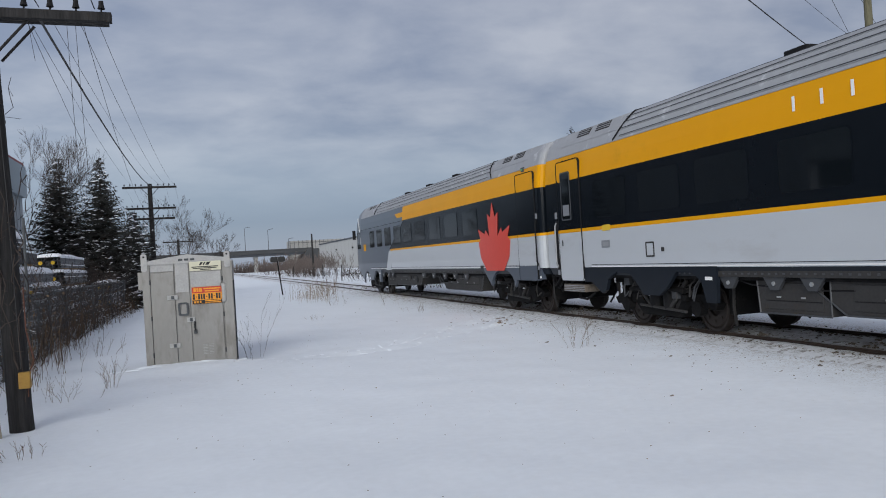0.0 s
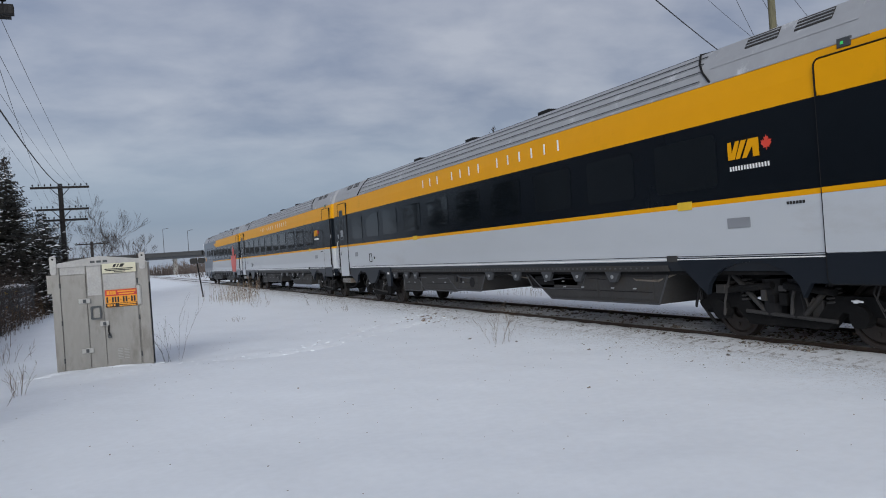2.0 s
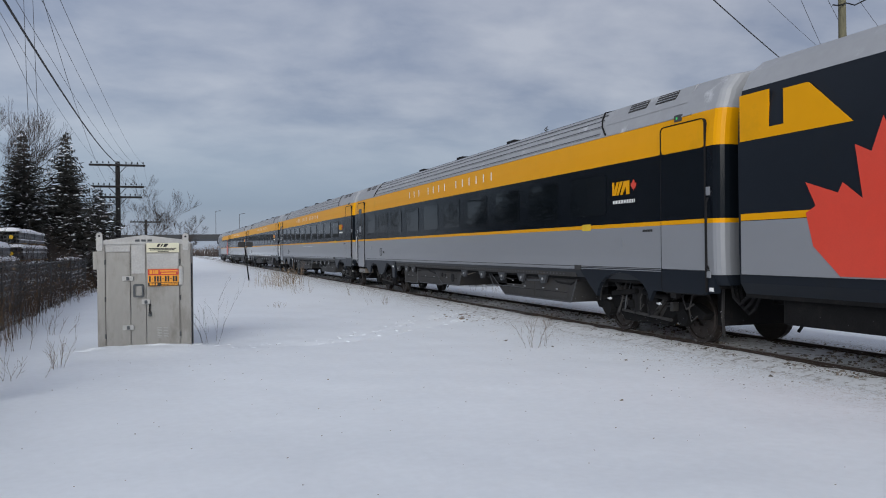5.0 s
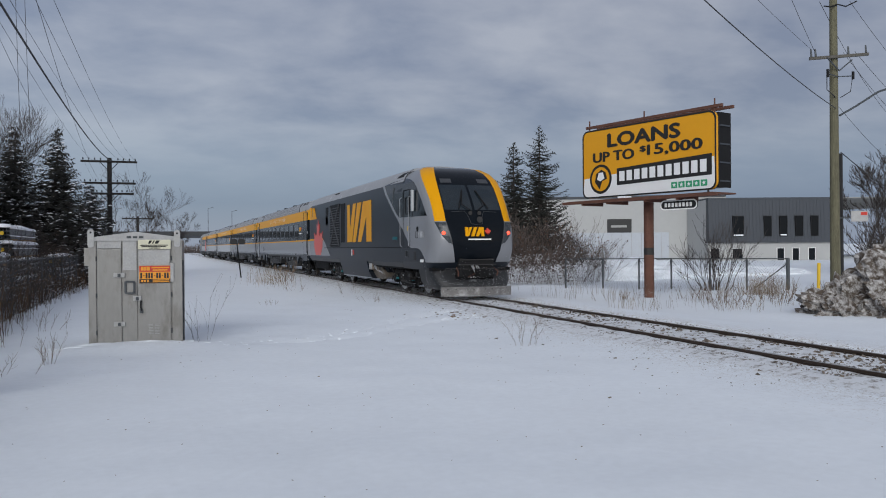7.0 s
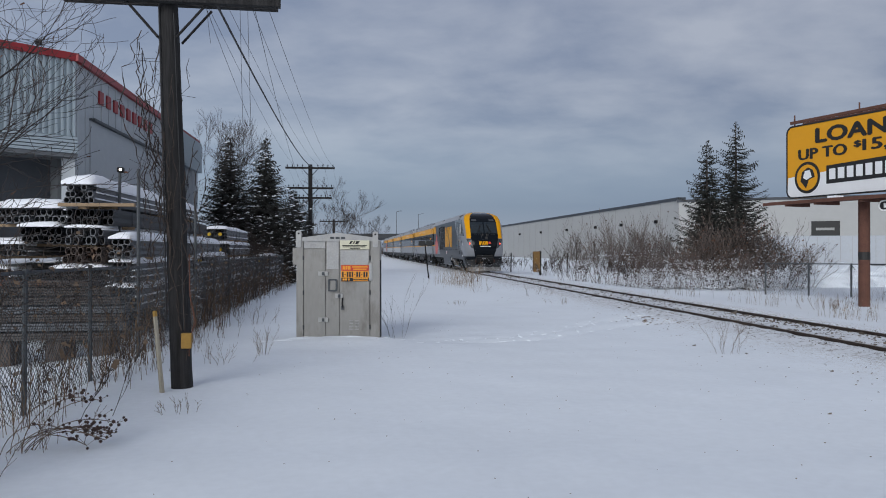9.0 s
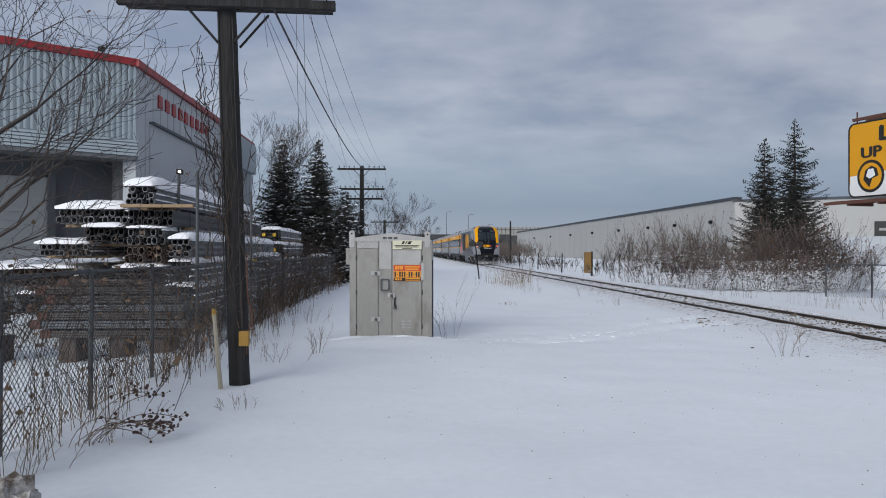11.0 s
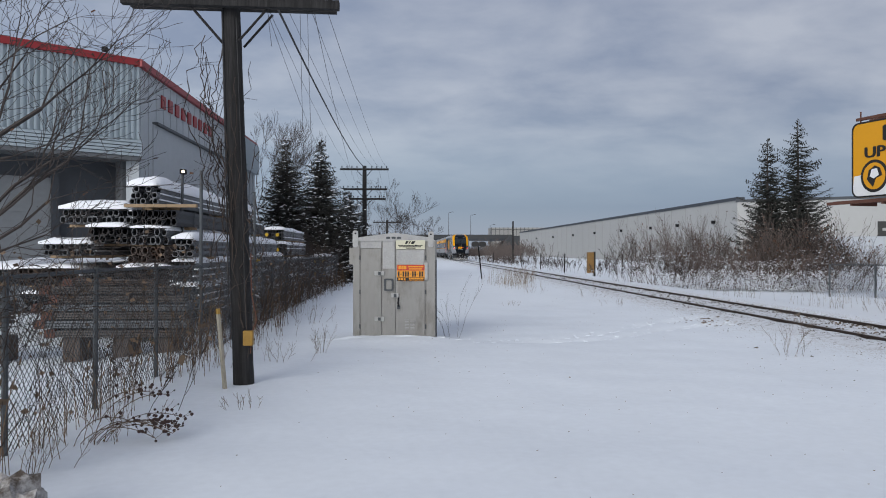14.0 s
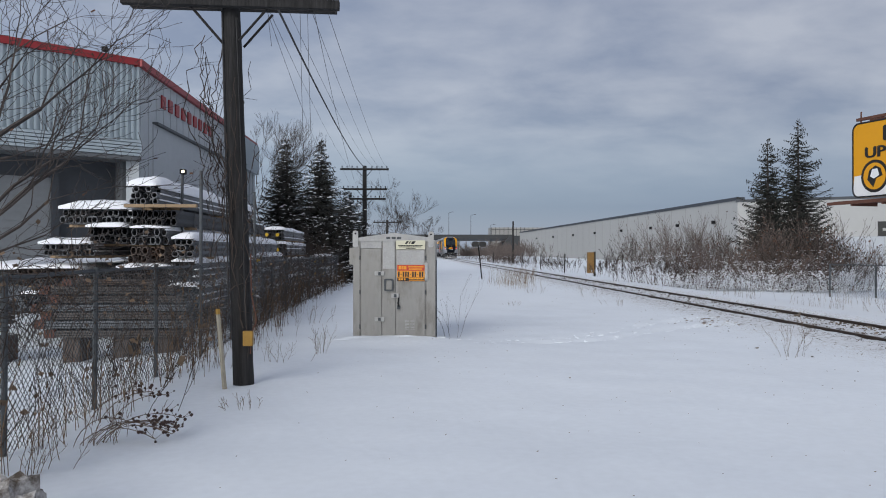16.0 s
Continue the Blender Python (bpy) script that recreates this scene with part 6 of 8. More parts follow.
def near_pole():
    p = thing("utility_pole", "dark weathered wooden telegraph pole overgrown with dry vines", "utility pole", at=(-2.2, 10.9, -0.25))
    bm = bmesh.new()
    rng = random.Random(2)
    n, rings = 14, []
    for k in range(15):
        z = 6.0 * k / 14
        r = 0.142 - 0.003 * z
        rings.append([bm.verts.new((-0.034 * z + (r + rng.uniform(-0.006, 0.006)) * math.cos(q * math.tau / n), (r + rng.uniform(-0.006, 0.006)) * math.sin(q * math.tau / n), z)) for q in range(n)])
    for a, b in zip(rings, rings[1:]):
        for q in range(n):
            bm.faces.new((a[q], a[(q + 1) % n], b[(q + 1) % n], b[q]))
    bm.faces.new(rings[-1])
    part("pole", bm, POLEWOOD, p, smooth=True)
    crossarm(p, 5.28, 1.45, 10, lean=0.8, at=(-0.13, -0.22))
    crossarm(p, 5.36, 1.42, 10, lean=0.8, at=(-0.17, 0.2), ins=False)
    for s in (-1, 1):
        for y in (-0.17, 0.17):
            part("arm_brace", tube((-0.16 + s * 0.12, y, 4.78), (-0.16 + s * 0.52, y, 5.24), 0.018), POLEWOOD, p)
    part("conduit", path_tube([(0.12, -0.17, 0.55), (0.13, -0.18, 0.8), (0.20, -0.16, 1.0), (0.13, -0.16, 1.35), (0.12, -0.16, 1.9)], 0.009), RUST, p)
    part("yellow_box", box(0.03, 0.16, -0.25, -0.15, 0.66, 0.86, bevel=0.01), material("ochre_box", (0.30, 0.17, 0.03), 0.7, vary=0.2), p, "ochre junction box")
    part("cable", path_tube([(-0.18, -0.12, 1.0), (-0.22, -0.12, 3.0), (-0.28, -0.1, 5.2)], 0.012), WIRE, p)
    part("ground_wire", path_tube([(0.05, -0.16, 0.9), (0.0, -0.16, 3), (-0.08, -0.15, 5.1)], 0.006), WIRE, p)
    # dry vines hanging from the arm and climbing the pole
    bm = bmesh.new()
    for k in range(26):
        side = rng.choice((-1, -1, -1, 1))
        x, y, z = -0.15 + side * rng.uniform(0.08, 0.40), rng.uniform(-0.2, 0.1), rng.uniform(3.0, 5.2)
        L = rng.uniform(0.5, 2.6)
        q = Vector((x, y, z))
        for j in range(int(L / 0.11)):
            nq = q + Vector((rng.gauss(0, 0.05), rng.gauss(0, 0.03), -0.11 + rng.gauss(0, 0.03)))
            nq.x += (-0.15 - 0.0 * nq.z - nq.x) * 0.03
            add_tube(bm, q, nq, rng.uniform(0.003, 0.009), n=3, cap=False)
            if rng.random() < 0.3:
                add_tube(bm, nq, nq + Vector((rng.gauss(0, 0.11), rng.gauss(0, 0.06), rng.gauss(0.0, 0.08))), 0.003, n=3, cap=False)
            q = nq
    for k in range(7):
        q = Vector((-0.05 + rng.uniform(-0.2, 0.14), -0.17, rng.uniform(0.4, 2.5)))
        for j in range(14):
            nq = q + Vector((rng.gauss(-0.006, 0.025), rng.gauss(0, 0.008), 0.13))
            add_tube(bm, q, nq, 0.005, n=3, cap=False)
            q = nq
    v = part("vines", bm, TWIG, p, "tangled dry vines")
    tagged(v, kind="stuff")


near_pole()
st = thing("marker_stake", "leaning pale wooden marker stake in the snow", "stake", at=(-2.42, 10.55, -0.2), rz=10)
part("stake", tube((0.04, 0, 0), (-0.05, 0, 1.05), 0.035, 0.03, 6), material("old_stake", (0.30, 0.275, 0.22), 0.85, vary=0.2), st)
part("stake_cap", tube((-0.05, 0, 1.05), (-0.055, 0, 1.12), 0.034, 0.03, 6), material("ochre_box", (0.30, 0.17, 0.03), 0.7, vary=0.2), st)


def far_pole(x, y, base, arms, top, label):
    p = thing("utility_pole", label, "utility pole", at=(x, y, base), group="telegraph poles")
    part("pole", tube((0, 0, 0), (0, 0, top - base), 0.17, 0.13, 10), POLEWOOD, p)
    for z, half, n in arms:
        crossarm(p, z - base, half, n, at=(0, -0.17))
        for s in (-1, 1):
            part("arm_brace", tube((s * 0.08, -0.15, z - base - 0.5), (s * 0.5, -0.2, z - base - 0.04), 0.02), POLEWOOD, p)


far_pole(-2.48, 50.2, -0.6, ((6.87, 1.54, 10), (5.60, 1.45, 10), (4.98, 1.35, 10)), 7.1, "tall dark telegraph pole with three crossarms and insulators")
far_pole(-1.75, 85, -0.6, ((4.75, 1.5, 10),), 5.0, "distant dark telegraph pole with one crossarm")


def wire(a, b, sag, r, label="thin overhead wire strung between poles"):
    a, b = Vector(a), Vector(b)
    pts = [a.lerp(b, k / 16) - Vector((0, 0, sag * 4 * (k / 16) * (1 - k / 16))) for k in range(17)]
    tagged(obj("overhead_wire", path_tube(pts, r, 4), WIRE), label, "wire", group="overhead wires")


arm_z = 5.03
wire((-1.72, 10.7, arm_z - 0.05), (-2.4, 50.1, 6.95), 0.35, 0.022, "thick black overhead cable strung between poles")
for x0, x1, z1, sag in ((-1.88, -3.4, 6.95, 0.3), (-1.62, -1.7, 6.95, 0.5), (-1.30, -1.35, 6.95, 0.55), (-1.08, -1.0, 6.95, 0.4), (-1.9, -3.9, 5.7, 0.6), (-1.25, -2.6, 5.7, 0.9)):
    wire((x0, 10.72, arm_z + 0.02), (x1, 50.1, z1), sag, 0.0045)
for x0, z in ((-3.9, 6.98), (-3.1, 6.98), (-1.6, 6.98), (-1.05, 6.98), (-3.7, 5.7), (-1.2, 5.7)):
    wire((x0, 50.2, z), (x0 + 0.6, 85, 4.85), 0.5, 0.0045)
for x0, L in ((-1.42, 2.3), (-1.32, 2.0), (-1.86, 0.55)):
    tagged(obj("hanging_wire", path_tube([(x0, 10.75, arm_z), (x0 + 0.02, 10.78, arm_z - L * 0.5), (x0 + 0.05, 10.8, arm_z - L)], 0.0028, 4), WIRE), "loose wire end hanging from the crossarm", "wire", group="overhead wires")
# lines from further left into the near pole
for z0, z1 in ((6.2, 4.2), (6.6, 4.6)):
    wire((-9.3, 36, z0 - 1.2), (-2.4, 10.9, z1 - 0.2), 0.2, 0.006)
# lines running back over the camera
for x0 in (-3.5, -1.72, -1.08):
    wire((x0, 10.7, arm_z + 0.1), (x0 + 0.2, -40, 6.0), 0.5, 0.008)


def street_pole():
    p = thing("utility_pole", "tall greenish treated power pole with crossarm and lamp bracket", "utility pole", at=(29.45, 27.6, -0.6))
    part("pole", tube((0, 0, 0), (-0.05, 0, 14.5), 0.23, 0.16, 12), POLEGREEN, p)
    a = part("crossarm", box(-1.35, 1.35, -0.06, 0.06, -0.065, 0.065, bevel=0.01), material("grey_arm_wood", (0.085, 0.08, 0.07), 0.9, vary=0.3, stretch=(0.1, 1, 1)), p)
    a.matrix_basis = pose(-0.02, -0.28, 10.85, 0, -4, -20)
    for x in (-1.25, -1.05, 0.45, 1.25):
        bm = bmesh.new()
        add_tube(bm, (x, 0, 0.08), (x, 0, 0.42), 0.05, 0.035, n=8)
        part("insulator", bm, GALV, a)
    b2 = part("bracket_arm", path_tube([(-0.9, -0.3, 13.05), (-0.4, -0.2, 13.1), (0, -0.2, 13.25), (0.5, -0.2, 13.2), (1.0, -0.35, 13.45)], 0.03), SEAM, p)
    for s in (-1, 1):
        part("arm_brace", tube((0, -0.28, 10.2), (s * 0.75, -0.3, 10.75), 0.03), GALV, p)
        part("cutout_fuse", tube((s * 0.75, -0.35, 9.85), (s * 0.75, -0.35, 10.2), 0.06), SEAM, p)
        part("fuse_lead", path_tube([(s * 0.75, -0.3, 9.85), (s * 0.7, -0.25, 9.3), (s * 0.15, -0.2, 9.0)], 0.022), WIRE, p)
        part("fuse_arm", tube((0, -0.2, 9.95), (s * 0.75, -0.35, 10.0), 0.025), GALV, p)
    part("lamp_bracket", path_tube([(0.2, -0.1, 8.2), (0.9, -0.3, 8.6), (2.0, -0.6, 9.3), (3.2, -0.9, 9.7)], 0.05), GALV, p)
    part("cable_guard", tube((0.2, 0, 0), (0.2, 0, 4), 0.04), GALV, p)
    q = thing("power_pole", "shorter grey wooden service pole behind the power pole", "utility pole", at=(30.75, 28.6, -0.6))
    part("pole", tube((0, 0, 0), (0, 0, 6.6), 0.2, 0.17, 10), POLEWOOD, q)
    # service drop and three lines crossing the track
    wire((29.3, 27.4, 7.9), (-2.3, 5.2, 8.6), 0.5, 0.022, "black service cable crossing above the track")
    wire((28.22, 27.76, 10.6), (-4.0, 5.0, 10.6), 0.4, 0.010)
    wire((28.6, 27.9, 10.55), (-2.0, 2.0, 10.9), 0.4, 0.010)
    wire((28.5, 27.6, 13.0), (2.0, 2.0, 13.4), 0.4, 0.010)
    wire((30.3, 27.2, 13.2), (6.0, -2.0, 13.6), 0.4, 0.010)
    for z, dx in ((12.9, 0.9), (12.7, -0.9), (10.6, 1.2), (10.5, 0.5), (8.0, 0.2)):
        wire((29.4 + dx, 27.5, z), (58 + 4 * dx, 44, z - 2.6), 1.0, 0.012)
    wire((29.6, 27.4, 5.9), (58, 40, 3.2), 1.2, 0.03, "thick sagging communication cable")


street_pole()


# ---- plants ----
def spruce(x, y, base, h, r, seed, mat, label, sparse=1.0, snow=0.0, droop=0.28):
    rng = random.Random(seed)
    t = thing("spruce_tree", label, "conifer tree", at=(x, y, base))
    part("trunk", tube((0, 0, 0), (rng.uniform(-.1, .1), 0, h * 0.985), 0.022 * h, 0.012, 8), BARK, t)
    bm, sn, tw = bmesh.new(), bmesh.new(), bmesh.new()
    z = h * 0.07
    while z < h * 0.985:
        k = 1 - z / h
        reach = r * (k ** 0.85) * rng.uniform(0.72, 1.12) + 0.06
        nb = max(3, int((9 * k + 3.5) * sparse))
        a0 = rng.uniform(0, 6.28)
        for j in range(nb):
            a = a0 + j * math.tau / nb + rng.uniform(-0.35, 0.35)
            L = reach * rng.uniform(0.5, 1.15) * (1 + 0.22 * noise.noise((a * 1.3 + seed, z * 0.7, seed)))
            d = Vector((math.cos(a), math.sin(a), 0))
            side = Vector((-d.y, d.x, 0))
            p0 = Vector((0, 0, z + rng.uniform(-0.1, 0.1)))
            tip = p0 + d * L + Vector((0, 0, -L * droop * rng.uniform(0.5, 1.4) + 0.12 * L))
            add_tube(tw, p0, tip, 0.012 + 0.012 * k, 0.004, n=3, cap=False)
            steps = max(3, int(L / 0.12))
            for q in range(1, steps + 1):
                f = q / steps
                c = p0.lerp(tip, f) + Vector((0, 0, -0.10 * L * math.sin(f * math.pi) + 0.10 * L * f * f))
                w = (0.34 * (1 - f) + 0.14) * min(1.0, L)
                for s in (-1, 1):
                    if rng.random() > 0.93 * min(1, sparse + 0.15):
                        continue
                    e = c + side * s * w * rng.uniform(0.35, 1.25) + d * w * rng.uniform(0.1, 1.0) + Vector((0, 0, rng.uniform(-0.2, 0.09)))
                    hw = rng.uniform(0.018, 0.042)
                    up = Vector((0, 0, hw))
                    v = [bm.verts.new(c + d * hw), bm.verts.new(c - d * hw - up), bm.verts.new(e), bm.verts.new(c + up)]
                    bm.faces.new((v[0], v[1], v[2])); bm.faces.new((v[0], v[2], v[3])); bm.faces.new((v[1], v[3], v[2]))
                if snow and rng.random() < snow * (0.35 + 0.9 * k):
                    s0 = rng.uniform(0.06, 0.15)
                    cc = c + Vector((0, 0, 0.05))
                    vs = [cc + d * s0 * 1.4, cc + side * s0, cc - d * s0, cc - side * s0, cc + Vector((0, 0, s0 * 0.5))]
                    vs = [sn.verts.new(u) for u in vs]
                    for i in range(4):
                        sn.faces.new((vs[i], vs[(i + 1) % 4], vs[4]))
        z += h * 0.016 / max(0.55, sparse) + 0.04
    tagged(part("bough_wood", tw, BARK, t), kind="stuff")
    tagged(part("needles", bm, mat, t), kind="stuff")
    if snow:
        tagged(part("branch_snow", sn, SNOW_TOP, t, "snow lying on the boughs"), kind="stuff")
    else:
        sn.free()
    return t


def grow(bm, p, d, L, r, level, rng, spread=0.5, up=0.12, twig=0.004, kids=(2, 4), leaves=None, jitter=0.16):
    steps = 4 if level else 6
    pts = []
    for k in range(steps):
        q = p + d * (L / steps)
        r2 = max(twig, r * (1 - 0.13))
        add_tube(bm, p, q, r, r2, n=6 if r > 0.05 else (4 if r > 0.015 else 3), cap=False)
        p, r = q, r2
        pts.append((Vector(p), r, Vector(d)))
        d = (d + Vector((rng.gauss(0, jitter), rng.gauss(0, jitter), rng.gauss(up, jitter * 0.6)))).normalized()
    if level <= 0:
        if leaves is not None and rng.random() < leaves[1]:
            c = pts[-1][0]
            s = leaves[2] * rng.uniform(0.6, 1.4)
            a, b = Vector((rng.gauss(0, 1), rng.gauss(0, 1), rng.gauss(0, 1))).normalized(), Vector((rng.gauss(0, 1), rng.gauss(0, 1), rng.gauss(0, 1))).normalized()
            v = [leaves[0].verts.new(c + q) for q in (a * s, b * s, -a * s * 0.7, -b * s)]
            leaves[0].faces.new(v)
        return
    for (q, rr, dd) in pts[(1 if level > 1 else 0):]:
        for _ in range(rng.randint(*kids) // 2 + (1 if q is pts[-1][0] else 0)):
            axis = Vector((rng.gauss(0, 1), rng.gauss(0, 1), rng.gauss(0, 0.6))).normalized()
            nd = (dd + axis * spread * rng.uniform(0.6, 1.5)).normalized()
            grow(bm, q, nd, L * rng.uniform(0.45, 0.7), max(twig, rr * rng.uniform(0.45, 0.7)), level - 1, rng, spread, up, twig, kids, leaves, jitter)


def bare_tree(x, y, base, h, seed, label, level=4, lean=(0, 0), r=None, spread=0.55, leaves=0.0, mat=BARK, twig=0.006, name="bare_tree"):
    rng = random.Random(seed)
    t = thing(name, label, "tree", at=(x, y, base))
    bm, lv = bmesh.new(), bmesh.new()
    grow(bm, Vector((0, 0, 0)), Vector((lean[0], lean[1], 1)).normalized(), h * 0.5, r or h * 0.018, level, rng, spread, 0.10, twig, (2, 3), (lv, leaves, 0.06) if leaves else None)
    part("trunk", bm, mat, t)
    if leaves:
        tagged(part("dead_leaves", lv, RUSSET, t, "few curled brown leaves"), kind="stuff")
    else:
        lv.free()
    return t


def shrub(x, y, base, h, w, seed, label, stems=14, mat=TWIG, level=2, snow=0.0, leaves=0.0, leafmat=RUSSET, twig=0.005, name="bare_shrub", thick=1.0):
    rng = random.Random(seed)
    t = thing(name, label, "shrub", at=(x, y, base))
    bm, sn, lv = bmesh.new(), bmesh.new(), bmesh.new()
    for k in range(stems):
        p = Vector((rng.gauss(0, w * 0.28), rng.gauss(0, w * 0.2), 0))
        d = Vector((p.x / w * 0.8 + rng.gauss(0, 0.18), p.y / w * 0.8 + rng.gauss(0, 0.18), 1)).normalized()
        grow(bm, p, d, h * rng.uniform(0.4, 0.72), (0.0035 + 0.0065 * h) * thick, level, rng, 0.45, 0.08, twig, (2, 3), (lv, leaves, 0.05) if leaves else None)
    if snow:
        for k in range(int(130 * snow * w)):
            a, q = rng.uniform(0, 6.28), w * 0.6 * math.sqrt(rng.random())
            c = Vector((q * math.cos(a), q * math.sin(a), h * rng.uniform(0.0, 0.6)))
            s = rng.uniform(0.018, 0.062)
            vs = [sn.verts.new(c + Vector(u) * s) for u in ((1.5, 0, 0), (0, 1, 0.1), (-1.5, 0, -0.1), (0, -1, 0), (0, 0, 0.6))]
            for i in range(4):
                sn.faces.new((vs[i], vs[(i + 1) % 4], vs[4]))
    tagged(part("twig_mass", bm, mat, t), kind="stuff")
    if snow:
        tagged(part("clinging_snow", sn, SNOW_TOP, t, "snow caught in the stems"), kind="stuff")
    else:
        sn.free()
    if leaves:
        tagged(part("dead_leaves", lv, leafmat, t, "dry brown leaves"), kind="stuff")
    else:
        lv.free()
    return t


def dry_grass(x, y, w, d, n, h, seed, label, mat=STRAW, heads=True, name="dry_grass"):
    rng = random.Random(seed)
    bm = bmesh.new()
    for k in range(n):
        px, py = x + rng.gauss(0, w * 0.4), y + rng.gauss(0, d * 0.4)
        z = ground_z(px, py) - 0.03
        L = h * rng.uniform(0.4, 1.1)
        a = rng.uniform(0, 6.28)
        b = rng.uniform(0.05, 0.35) * L
        p0, p1, p2 = Vector((px, py, z)), Vector((px + b * 0.4 * math.cos(a), py + b * 0.4 * math.sin(a), z + L * 0.6)), Vector((px + b * math.cos(a), py + b * math.sin(a), z + L))
        add_tube(bm, p0, p1, 0.0045, 0.0035, n=3, cap=False)
        add_tube(bm, p1, p2, 0.0035, 0.002, n=3, cap=False)
        if heads and rng.random() < 0.4:
            add_tube(bm, p2, p2 + Vector((0.02, 0, 0.07)), 0.011, 0.003, n=4)
    return tagged(obj(name, bm, mat), label, "grass", kind="stuff")


spruce(-4.85, 46.3, -0.7, 8.95, 3.7, 5, NEEDLE, "dark green spruce with snow on its lower boughs", snow=0.15, sparse=1.45, droop=0.34)
spruce(-6.75, 45.4, -0.7, 8.85, 3.6, 6, NEEDLE, "dark green spruce standing close to its neighbour", snow=0.14, sparse=1.4, droop=0.34)
spruce(-3.4, 48.5, -0.7, 6.2, 3.2, 15, NEEDLE, "lower dark spruce behind the others", snow=0.16, sparse=1.3, droop=0.34)
spruce(21.4, 45.0, -0.4, 8.8, 3.0, 7, NEEDLE2, "thin ragged spruce with brown lower branches", sparse=1.05, droop=0.1)
spruce(23.2, 44.9, -0.4, 10.0, 3.2, 8, NEEDLE2, "tall thin ragged spruce with sparse branches", sparse=1.0, droop=0.1)
bare_tree(-8.9, 44.0, -0.6, 9.4, 3, "tall bare tree with fine upright twigs", level=5, spread=0.46, r=0.08, twig=0.005)
bare_tree(-8.0, 47.5, -0.6, 9.0, 4, "slender bare tree behind the spruces", level=5, spread=0.46, r=0.07, twig=0.005)
for k, (x, y, h) in enumerate(((-1.2, 60, 6.6), (0.2, 62, 5.6), (-3.3, 56, 5.6), (1.0, 66, 4.8), (-2.0, 70, 5.4))):
    bare_tree(x, y, -0.6, h, 20 + k, "small bare rounded tree beside the pole line", level=5, spread=0.5, r=0.045, twig=0.0042)
# bare tree whose limbs sweep in over the steel yard


def yard_tree(x, y, base, fork, limbs, seed, label):
    rng = random.Random(seed)
    t = thing("bare_tree", label, "tree", at=(x, y, base))
    part("trunk", tube((0, 0, 0), (0.12, 0, fork), 0.12, 0.09, 10), BARK, t)
    lv = bmesh.new()
    for dx, dy, dz, L, r in limbs:
        bm = bmesh.new()
        grow(bm, Vector((0.1, 0, fork - 0.25 + 0.3 * rng.random())), Vector((dx, dy, dz)).normalized(), L, r, 3, rng, 0.62, 0.05, 0.003, (2, 3), (lv, 0.02, 0.03), 0.24)
        part("limb", bm, BARK, t)
    tagged(part("dead_leaves", lv, RUSSET, t, "few curled brown leaves"), kind="stuff")
    return t


yard_tree(-5.7, 9.4, -0.4, 1.9, ((0.62, -0.05, 0.9, 2.5, 0.042), (0.9, 0.0, 0.75, 2.2, 0.034), (0.35, 0.1, 1.0, 2.7, 0.040), (0.95, -0.1, 0.35, 1.8, 0.026), (0.75, 0.2, 0.95, 2.0, 0.030), (1.0, 0.05, 0.12, 1.4, 0.018)), 33, "bare branching tree with a few clinging brown leaves")
yard_tree(-5.6, 8.2, -0.4, 2.4, ((0.55, 0.1, 0.9, 1.9, 0.034), (0.7, 0.1, 0.9, 1.6, 0.026), (0.25, 0.0, 1.0, 2.0, 0.03)), 47, "bare tree with long thin branches over the fence")
# thicket along the track
TH = [(13.7, 46, 2.4, 2.4), (15.2, 45, 3.2, 2.6), (16.4, 44.5, 3.5, 2.4), (17.8, 44, 3.0, 2.4), (18.8, 42.6, 2.6, 2.4), (20.0, 41.8, 2.6, 2.6), (21.2, 41.4, 2.8, 2.6), (22.2, 42.0, 3.6, 2.4), (17.0, 42.5, 1.8, 2.4), (23.4, 41.6, 3.0, 2.2), (19.4, 40.6, 1.7, 2.6), (21.8, 39.6, 1.8, 2.4), (15.6, 43.2, 1.5, 2.2), (24.2, 40.6, 2.2, 2.0), (20.8, 43.4, 3.6, 2.4)]
for k, (x, y, h, w) in enumerate(TH):
    shrub(x, y, -0.45, h, w, 60 + k, "dense bare thicket of brown stems caught with snow", stems=30, level=2, snow=3.4 if h < 3.0 else 1.5, leaves=0.3 if k % 2 else 0.12, twig=0.0065, mat=FARBRUSH if k % 3 else TWIG, thick=0.75)
for k in range(14):
    x, y = 16.4 - 0.06 * k, 55 + 6.5 * k
    shrub(x + random.Random(k).uniform(-1, 1), y, -0.4, random.Random(k + 50).uniform(0.8, 1.5), 2.4, 90 + k, "bare brown trackside shrub by the railway", stems=14, level=2, snow=0.2, twig=0.008, thick=0.6)
for k in range(10):
    shrub(14.5 + 1.6 * k, 175 + 4 * (k % 3), -0.3, 2.6 + 1.2 * (k % 2), 6, 130 + k, "distant brown bare thicket near the overpass", stems=16, level=2, twig=0.018, thick=0.9, mat=FARBRUSH)
shrub(25.6, 31.2, -0.6, 3.0, 1.6, 160, "bare many-stemmed bush by the fence", stems=22, level=2, twig=0.007, mat=BARK)
shrub(-0.9 + 1.95, 16.6, -0.15, 1.5, 0.5, 161, "thin bare saplings beside the metal cabinet", stems=6, level=1, twig=0.0016, thick=0.24)
